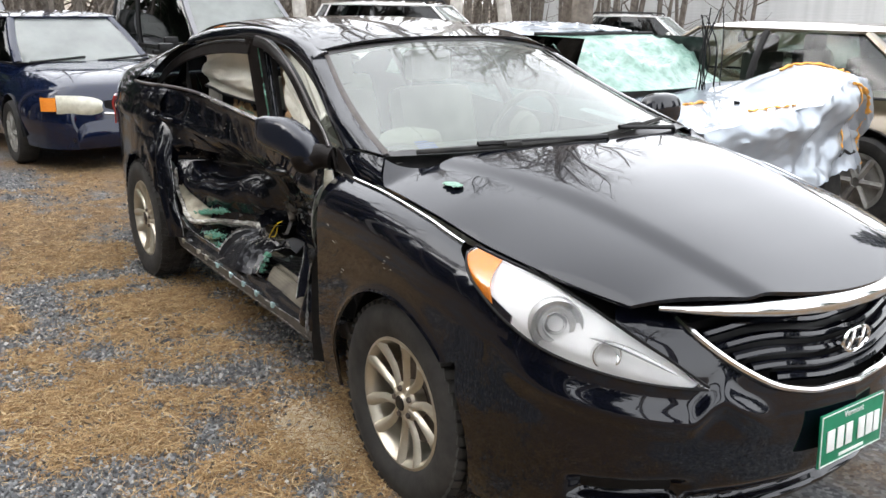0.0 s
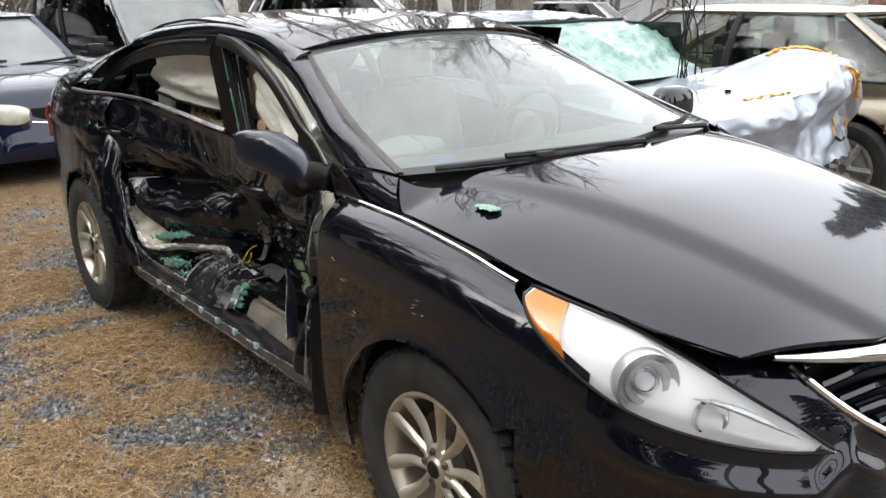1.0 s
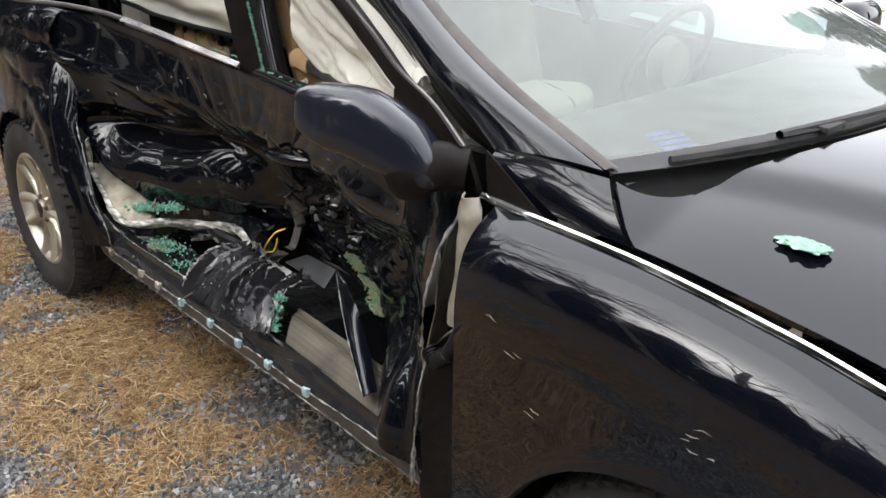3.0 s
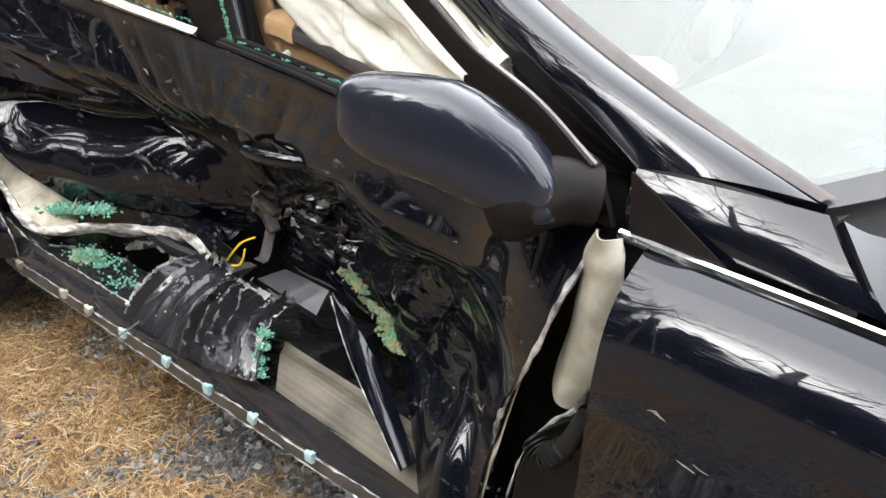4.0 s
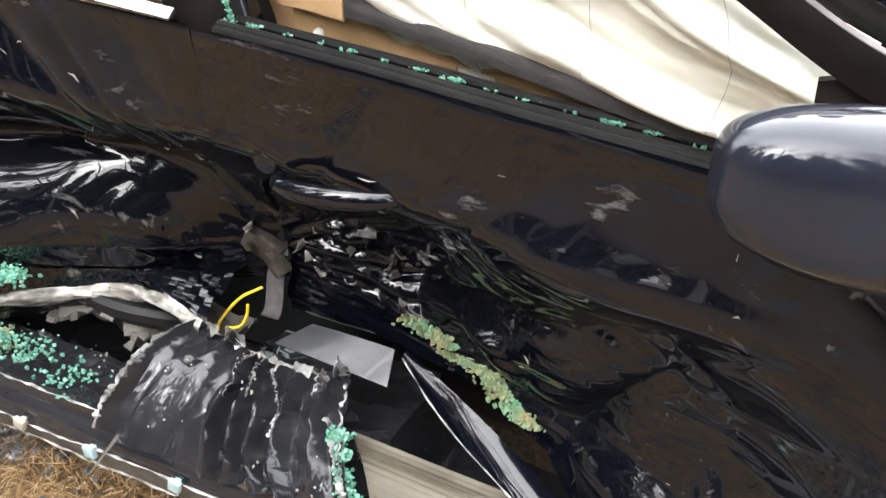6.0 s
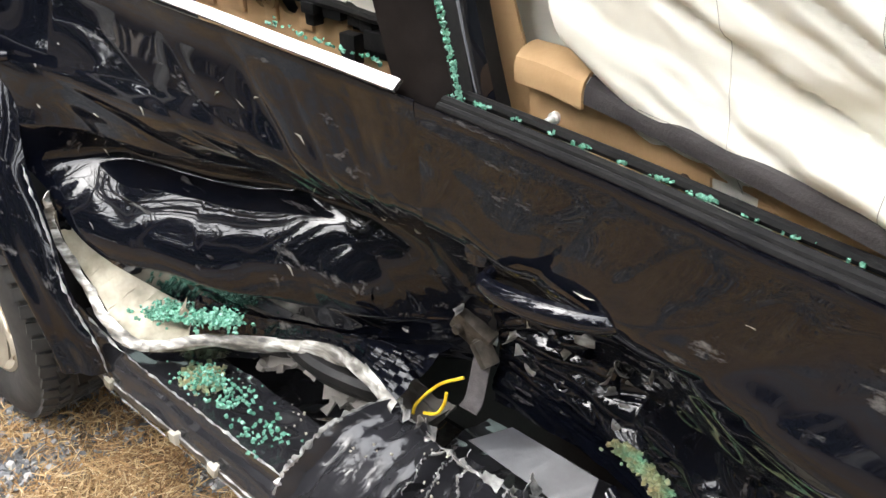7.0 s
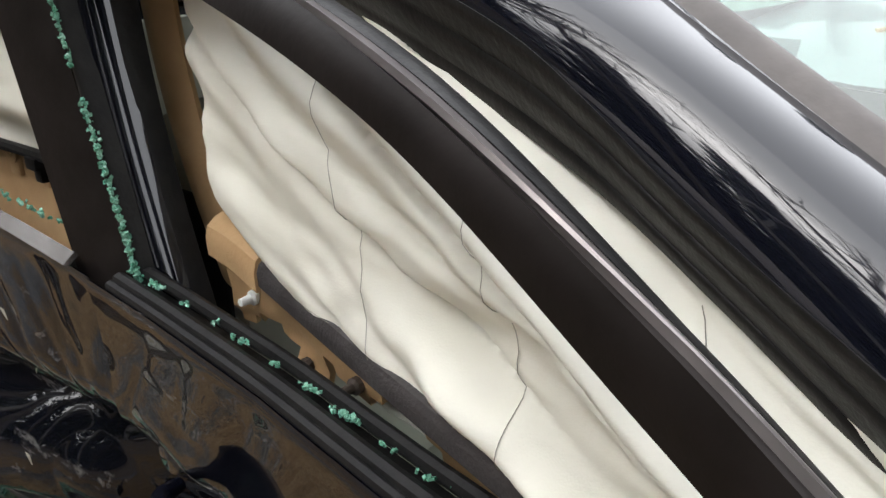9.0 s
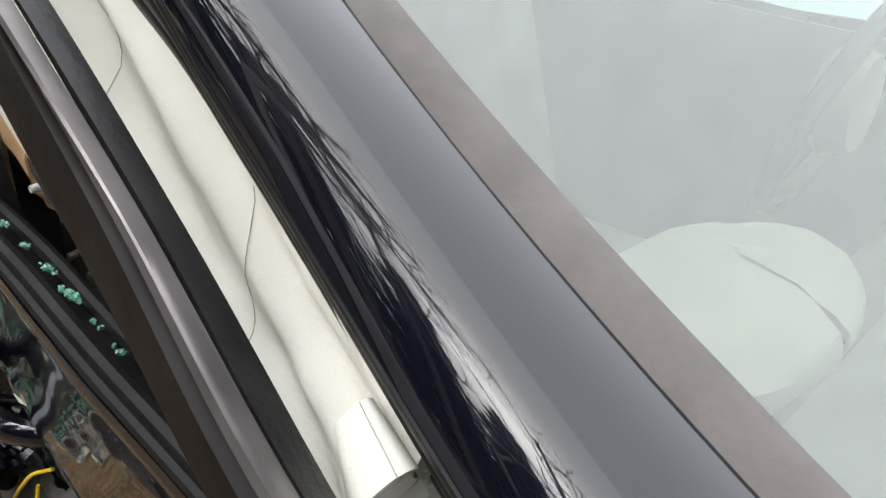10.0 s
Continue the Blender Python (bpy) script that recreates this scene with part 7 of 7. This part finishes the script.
for x, y in ((-1.45, 3.42), (-1.5, 1.98), (-3.9, 1.98), (-3.9, 3.38)):
    b = bmesh.new()
    lathe(b, [(0.18, -0.08), (0.2, -0.10), (0.29, -0.10), (0.31, -0.07), (0.315, 0), (0.31, 0.07), (0.2, 0.09)], 32, m=Matrix.Translation((x, y, 0.315)))
    w = part("wheel", b, RUBBER, wreck)
    b = bmesh.new()
    lathe(b, [(0.0, -0.09), (0.05, -0.085), (0.16, -0.065), (0.19, -0.085), (0.2, -0.05)], 32, m=Matrix.Translation((x, y, 0.315)))
    part("wheel_cover", b, STEELW, w)
for k in range(7):
    r0 = Vector((-1.98 + 0.010 * k, 2.86 + 0.02 * (k % 3), 0.98))
    tip = r0 + Vector((0.05 * math.sin(k * 1.3), 0.06 * math.cos(k * 2.6), 0.42 + 0.025 * k))
    pts = [r0, r0 + Vector((0.02 * math.sin(k * 2.1), 0.03 * math.cos(k * 1.7), 0.25)), tip]
    if k % 2:
        pts += [tip + Vector((0.02, 0.02, 0.012)), r0 + Vector((0.04, 0.10, 0.30)), r0 + Vector((0.03, 0.12, 0.02))]
    part("loose_wire", tube(bmesh.new(), spline(pts, 26), 0.0045, 5), BLACK, wreck, "black wire standing up from the cowl")

# ---- long shed, woods ----
SIDING = simple("grey_white_siding", (0.42, 0.43, 0.43), (0.54, 0.55, 0.55), 0.7, 0, 3, 0.1)
shed_m = Matrix.Translation((-23.5, 20.6, slope_at(-20, 22))) @ Matrix.Rotation(math.atan2(6.85, 8.7), 4, "Z")
shed = thing("long_shed", "long pale grey shed with horizontal lap siding", "building", m=shed_m)
part("wall", sheet(lambda u, v: Vector((-1 + 14.5 * u, 0, 5.2 * v)), 4, 4, 0.15), SIDING, shed)
me = None
for k in range(48):
    if me is None:
        b = bmesh.new()
        block(b, 5.75, -0.02, 0.0, 14.6, 0.035, 0.105, 0.004, Matrix.Rotation(radians(0), 4, "X") @ Matrix.Rotation(0, 4, "Y"))
        for v in b.verts:
            v.co.y -= 0.012 * (1 if v.co.z < 0 else 0)
        me = finish("siding_board", b, SIDING)
    ob = new("siding_board", me)
    ob.parent, ob.location = shed, (0, 0, 0.16 + 0.107 * k)
DOORM = simple("rusty_brown_door", (0.10, 0.05, 0.03), (0.22, 0.12, 0.07), 0.7, 0, 6, 0.2)
part("corner_board", block(bmesh.new(), 13.25, -0.05, 2.6, 0.35, 0.1, 5.2, 0.01), PRIMER, shed)
b = bmesh.new()
block(b, 14.6, 0.1, 2.2, 2.2, 0.12, 4.4, 0.01)
for k in range(9):
    block(b, 13.7 + 0.22 * k, 0.02, 2.2, 0.03, 0.05, 4.3, 0.005)
part("sliding_door", b, DOORM, shed, "brown ribbed sliding door")
part("roof", sheet(lambda u, v: Vector((-1.5 + 17.5 * u, -0.5 + 6 * v, 5.2 + 1.6 * v)), 4, 4, 0.1), STEELW, shed)

BARK = simple("grey_brown_bark", (0.07, 0.058, 0.048), (0.19, 0.165, 0.14), 0.9, 0, 9, 0.6, bscale=40)
BIRCH = simple("pale_birch_bark", (0.30, 0.28, 0.25), (0.62, 0.60, 0.56), 0.8, 0, 7, 0.4, bscale=30)
TWIG = simple("bare_twigs", (0.055, 0.045, 0.038), (0.13, 0.11, 0.09), 0.9, 0, 20, 0.2)
NEEDLE = simple("conifer_needles", (0.012, 0.022, 0.010), (0.040, 0.060, 0.024), 0.8, 0, 8, 0.3)


def grow(bm, p, d, length, rad, depth, rnd, twig, out):
    """One limb and, from it, its side limbs; thin ones go into the twig mesh."""
    n = 5 if depth < 2 else 3
    pts, q, dd = [p.copy()], p.copy(), d.copy()
    for k in range(n):
        dd = (dd + Vector((rnd.gauss(0, 0.13), rnd.gauss(0, 0.13), rnd.gauss(0, 0.08) + 0.05 * (depth > 0)))).normalized()
        q = q + dd * (length / n)
        pts.append(q.copy())
    target = bm if depth < 2 else twig
    tube(target, pts, [rad * (1 - 0.62 * k / n) for k in range(n + 1)], 7 if depth == 0 else 4 if depth < 3 else 3, caps=False)
    if depth >= out:
        return
    kids = (9, 6, 5, 4)[min(depth, 3)]
    for k in range(kids):
        t = (0.35 if depth == 0 else 0.2) + (0.65 if depth == 0 else 0.8) * (k + rnd.random()) / kids
        i = min(n - 1, int(t * n))
        base = pts[i].lerp(pts[i + 1], t * n - i)
        axis = (pts[i + 1] - pts[i]).normalized()
        side = axis.cross(Vector((rnd.gauss(0, 1), rnd.gauss(0, 1), rnd.gauss(0, 1)))).normalized()
        ang = rnd.uniform(0.5, 1.0)
        nd = (axis * math.cos(ang) + side * math.sin(ang) + Vector((0, 0, 0.18))).normalized()
        grow(bm, base, nd, length * rnd.uniform(0.38, 0.58) * (1.15 - 0.5 * t), rad * (1 - 0.62 * t) * 0.5, depth + 1, rnd, twig, out)


def bare_tree(seed, height, rad, bark, label):
    rnd = random.Random(seed)
    t = thing("bare_tree", label, "tree", "trees round the yard")
    trunk, twig = bmesh.new(), bmesh.new()
    grow(trunk, Vector((0, 0, -0.3)), Vector((0, 0, 1)), height, rad, 0, rnd, twig, 4)
    part("trunk", trunk, bark, t)
    part("crown", twig, TWIG, t, smooth=True)
    return t


def conifer(seed, height):
    rnd = random.Random(seed)
    t = thing("pine_tree", "tall dark green pine at the edge of the yard", "tree", "trees round the yard")
    trunk = tube(bmesh.new(), [Vector((0.05 * math.sin(k), 0, -0.3 + height * k / 8)) for k in range(9)], [0.22 * (1 - 0.11 * k) for k in range(9)], 8)
    part("trunk", trunk, BARK, t)
    vs, fs = [], []
    for k in range(240):
        z = height * (0.10 + 0.88 * k / 240)
        reach = (1 - k / 240) ** 0.8 * height * 0.20 * rnd.uniform(0.6, 1.15) + 0.25
        a = rnd.uniform(0, 6.283)
        for j in range(34):
            f = rnd.uniform(0.15, 1.0)
            c = Vector((math.cos(a) * reach * f, math.sin(a) * reach * f, z - 0.25 * reach * f * f + rnd.gauss(0, 0.06))) + Vector((rnd.gauss(0, 0.1), rnd.gauss(0, 0.1), 0))
            d = Vector((math.cos(a) + rnd.gauss(0, 0.6), math.sin(a) + rnd.gauss(0, 0.6), rnd.gauss(-0.1, 0.35))).normalized() * rnd.uniform(0.22, 0.5)
            s = d.cross(Vector((rnd.gauss(0, 1), rnd.gauss(0, 1), rnd.gauss(0, 1)))).normalized() * rnd.uniform(0.05, 0.11)
            n0 = len(vs)
            vs += [c - d * 0.3, c + s, c + d, c - s]
            fs.append((n0, n0 + 1, n0 + 2, n0 + 3))
    me = bpy.data.meshes.new("crown")
    me.from_pydata(vs, [], fs)
    me.materials.append(NEEDLE)
    ob = new("crown", me)
    ob.parent = t
    return t


kinds = [bare_tree(1, 9.0, 0.16, BARK, "bare grey-barked tree without leaves"), bare_tree(2, 11.0, 0.20, BARK, "tall bare grey-barked tree without leaves"), bare_tree(3, 8.5, 0.11, BIRCH, "pale-barked bare birch without leaves")]
pine = conifer(4, 11.0)
rnd = random.Random(8)
homes = [(-12.5, 11.6), (-16.5, 14.8), (-15.2, 10.0), (-18.5, 9.0), (-20, 12.5), (-16, 6.5), (-22, 17), (-13.5, 5.2), (-19, 4.0), (-17.5, 16.8), (-24, 8), (-13.2, 10.4)]
for k, (x, y) in enumerate(homes):
    base = kinds[k % 3]
    m = pose(x, y, slope_at(x, y), 0, 0, rnd.uniform(0, 360)) @ Matrix.Scale((1.75, 1.2, 1.6)[k] if k < 3 else 1.0, 4)
    if k < 3:
        kinds[k].matrix_basis = m
    else:
        copy_thing(base, m)
# behind the camera and to both sides: what the paint mirrors
for k in range(16):
    a = radians(200 + 150 * k / 15)
    d = rnd.uniform(10.5, 14)
    copy_thing(kinds[k % 3], pose(d * math.cos(a) - 0.5, d * math.sin(a), 0, 0, 0, rnd.uniform(0, 360)) @ Matrix.Scale(rnd.uniform(1.0, 1.3), 4))
first = True
for x, y in ((-9, -13), (-6, -15), (-2.5, -14), (1.5, -15.5), (5, -13.5), (8.5, -12), (12, -8), (14, 3), (12.5, 9), (-14, -8), (9, 15), (3, 19), (-11.5, -10), (-7.5, -10.5), (-4.5, -11), (-1, -10.2), (2.8, -10.8), (6.5, -9.8), (9.8, -6.5), (-13, -5.5), (-0.2, -12.6), (4.2, -14), (-2.6, 11.8), (-0.6, 11.2), (1.4, 12.2), (-12.5, -2.6), (-14.5, -4.6), (-11.2, -6.6)):
    m = pose(x * 1.25, y * 1.3, 0, 0, 0, rnd.uniform(0, 360)) @ Matrix.Scale(rnd.uniform(0.95, 1.3) if y < -2 else rnd.uniform(0.6, 0.75), 4)
    if first:
        pine.matrix_basis, first = m, False
    else:
        copy_thing(pine, m)
# far woods: thin stems and brush, too many to count
def woods(name, ring, n, seed, label):
    rnd = random.Random(seed)
    b = bmesh.new()
    for _ in range(n):
        x, y = ring(rnd)
        h, r = rnd.uniform(4, 10), rnd.uniform(0.03, 0.13)
        z0 = slope_at(x, y) - 0.2
        lean = Vector((rnd.gauss(0, 0.06), rnd.gauss(0, 0.06), 1))
        p = Vector((x, y, z0))
        tube(b, [p, p + lean * h * 0.5 + Vector((rnd.gauss(0, 0.1), rnd.gauss(0, 0.1), 0)), p + lean * h], [r, r * 0.7, r * 0.2], 5, caps=False)
        for _ in range(9):
            q = p + lean * h * rnd.uniform(0.12, 0.95)
            d = Vector((rnd.gauss(0, 1), rnd.gauss(0, 1), rnd.uniform(0.2, 1.2))).normalized() * rnd.uniform(0.5, 2.0)
            tube(b, [q, q + d * 0.5, q + d + Vector((0, 0, 0.15))], [r * 0.35, r * 0.25, 0.006], 3, caps=False)
    me = finish(name, b, BARK)
    return tagged(new(name, me), label, "woods", kind="stuff")
woods("far_woods", lambda r: (r.uniform(-40, -17), r.uniform(2, 26)), 330, 21, "leafless brown woods behind the yard")
woods("far_woods", lambda r: (r.uniform(-22, 16), r.uniform(-26, -12.5)), 420, 22, "leafless brown woods along the yard")
woods("far_woods", lambda r: (r.uniform(-40, -14), r.uniform(-14, 3)), 200, 23, "leafless brown woods at the yard's end")

# ---- litter on the ground ----
def litter(name, n, seed, spot, make, mats, label, cat):
    rnd = random.Random(seed)
    vs, fs = [], []
    tries = 0
    while n > 0 and tries < 400000:
        tries += 1
        x, y = spot(rnd)
        c = cover_at(x, y)
        if not make(rnd, x, y, ground_at(x, y), c, vs, fs):
            continue
        n -= 1
    me = bpy.data.meshes.new(name)
    me.from_pydata(vs, [], fs)
    me.materials.append(mats)
    return tagged(new(name, me), label, cat, kind="stuff")


def island_tones(name, tones, rough):
    m, n, l, p = nodes_of(name)
    g = n.new("ShaderNodeNewGeometry")
    l.new(ramp(n, l, g.outputs["Random Per Island"], tones), p.inputs["Base Color"])
    p.inputs["Roughness"].default_value = rough
    return m


STRAW = island_tones("dry_needles", [(0.0, (0.12, 0.062, 0.025)), (0.35, (0.26, 0.15, 0.06)), (0.7, (0.38, 0.25, 0.115)), (1.0, (0.52, 0.40, 0.23))], 0.8)
CHIPS = island_tones("gravel_chips", [(0.0, (0.05, 0.052, 0.055)), (0.5, (0.12, 0.123, 0.127)), (0.85, (0.22, 0.22, 0.22)), (1.0, (0.40, 0.39, 0.37))], 0.85)


def sliver(rnd, x, y, z, c, vs, fs):
    if rnd.random() > c ** 1.2 + 0.05:
        return False
    a, ln, w = rnd.uniform(0, 6.283), rnd.uniform(0.025, 0.075), rnd.uniform(0.0007, 0.0015)
    z += 0.002 + abs(rnd.gauss(0, 0.006)) * c
    d = Vector((math.cos(a), math.sin(a), rnd.gauss(0, 0.16))) * ln / 2
    s = Vector((-math.sin(a), math.cos(a), rnd.gauss(0, 0.5))) * w
    p = Vector((x, y, z))
    bend = Vector((rnd.gauss(0, 0.006), rnd.gauss(0, 0.006), rnd.gauss(0.002, 0.004)))
    k = len(vs)
    vs.extend([p - d - s, p - d + s, p + bend + s, p + bend - s, p + d + s * 0.4, p + d - s * 0.4])
    fs.extend([(k, k + 1, k + 2, k + 3), (k + 3, k + 2, k + 4, k + 5)])
    return True


def chip(rnd, x, y, z, c, vs, fs):
    if rnd.random() > (1 - c) * 0.9 + 0.03:
        return False
    s = rnd.choice((0.006, 0.008, 0.010, 0.013, 0.018)) * rnd.uniform(0.7, 1.2)
    m = Euler((rnd.uniform(0, 6), rnd.uniform(0, 6), rnd.uniform(0, 6))).to_matrix()
    k = len(vs)
    for dx, dy, dz in ((-1, -1, -0.6), (1, -0.8, -0.5), (0.9, 1, -0.6), (-1, 0.8, -0.4), (-0.7, -0.8, 0.6), (0.8, -0.9, 0.5), (0.7, 0.8, 0.6), (-0.8, 0.9, 0.5)):
        vs.append(Vector((x, y, z + s * 0.2)) + m @ Vector((dx * rnd.uniform(0.7, 1.2), dy * rnd.uniform(0.6, 1.1), dz)) * (s / 2))
    fs.extend([(k, k + 3, k + 2, k + 1), (k + 4, k + 5, k + 6, k + 7), (k, k + 1, k + 5, k + 4), (k + 1, k + 2, k + 6, k + 5), (k + 2, k + 3, k + 7, k + 6), (k + 3, k, k + 4, k + 7)])
    return True


near = lambda r: (r.uniform(-3.3, 0.6) + r.gauss(0, 0.25), -0.62 - 1.65 * r.random() ** 1.1 + r.gauss(0, 0.16))
far = lambda r: (r.uniform(-6.3, 1.4) + r.gauss(0, 0.45), r.uniform(-3.0, -0.5) + r.gauss(0, 0.35))
litter("pine_needles", 75000, 31, near, sliver, STRAW, "dry brown pine needles matted over the gravel", "needles")
litter("pine_needles", 45000, 32, far, sliver, STRAW, "dry brown pine needles strewn over the gravel", "needles")
litter("gravel_stones", 26000, 33, near, chip, CHIPS, "loose grey gravel stones", "gravel")
litter("gravel_stones", 14000, 34, far, chip, CHIPS, "loose grey gravel stones", "gravel")
DUST = island_tones("pale_wood_dust", [(0.0, (0.45, 0.38, 0.27)), (1.0, (0.68, 0.61, 0.48))], 0.95)


def speck(rnd, x, y, z, c, vs, fs):
    s = rnd.uniform(0.002, 0.007)
    a = rnd.uniform(0, 6.283)
    k = len(vs)
    for t in range(4):
        vs.append(Vector((x + s * math.cos(a + t * 1.57), y + s * math.sin(a + t * 1.57), z + 0.004 + rnd.uniform(0, 0.006))))
    fs.append((k, k + 1, k + 2, k + 3))
    return True


litter("sawdust", 7000, 35, lambda r: (-0.56 + r.gauss(0, 0.11), -0.91 + r.gauss(0, 0.05)), speck, DUST, "small spill of pale dust on the needles", "dust")
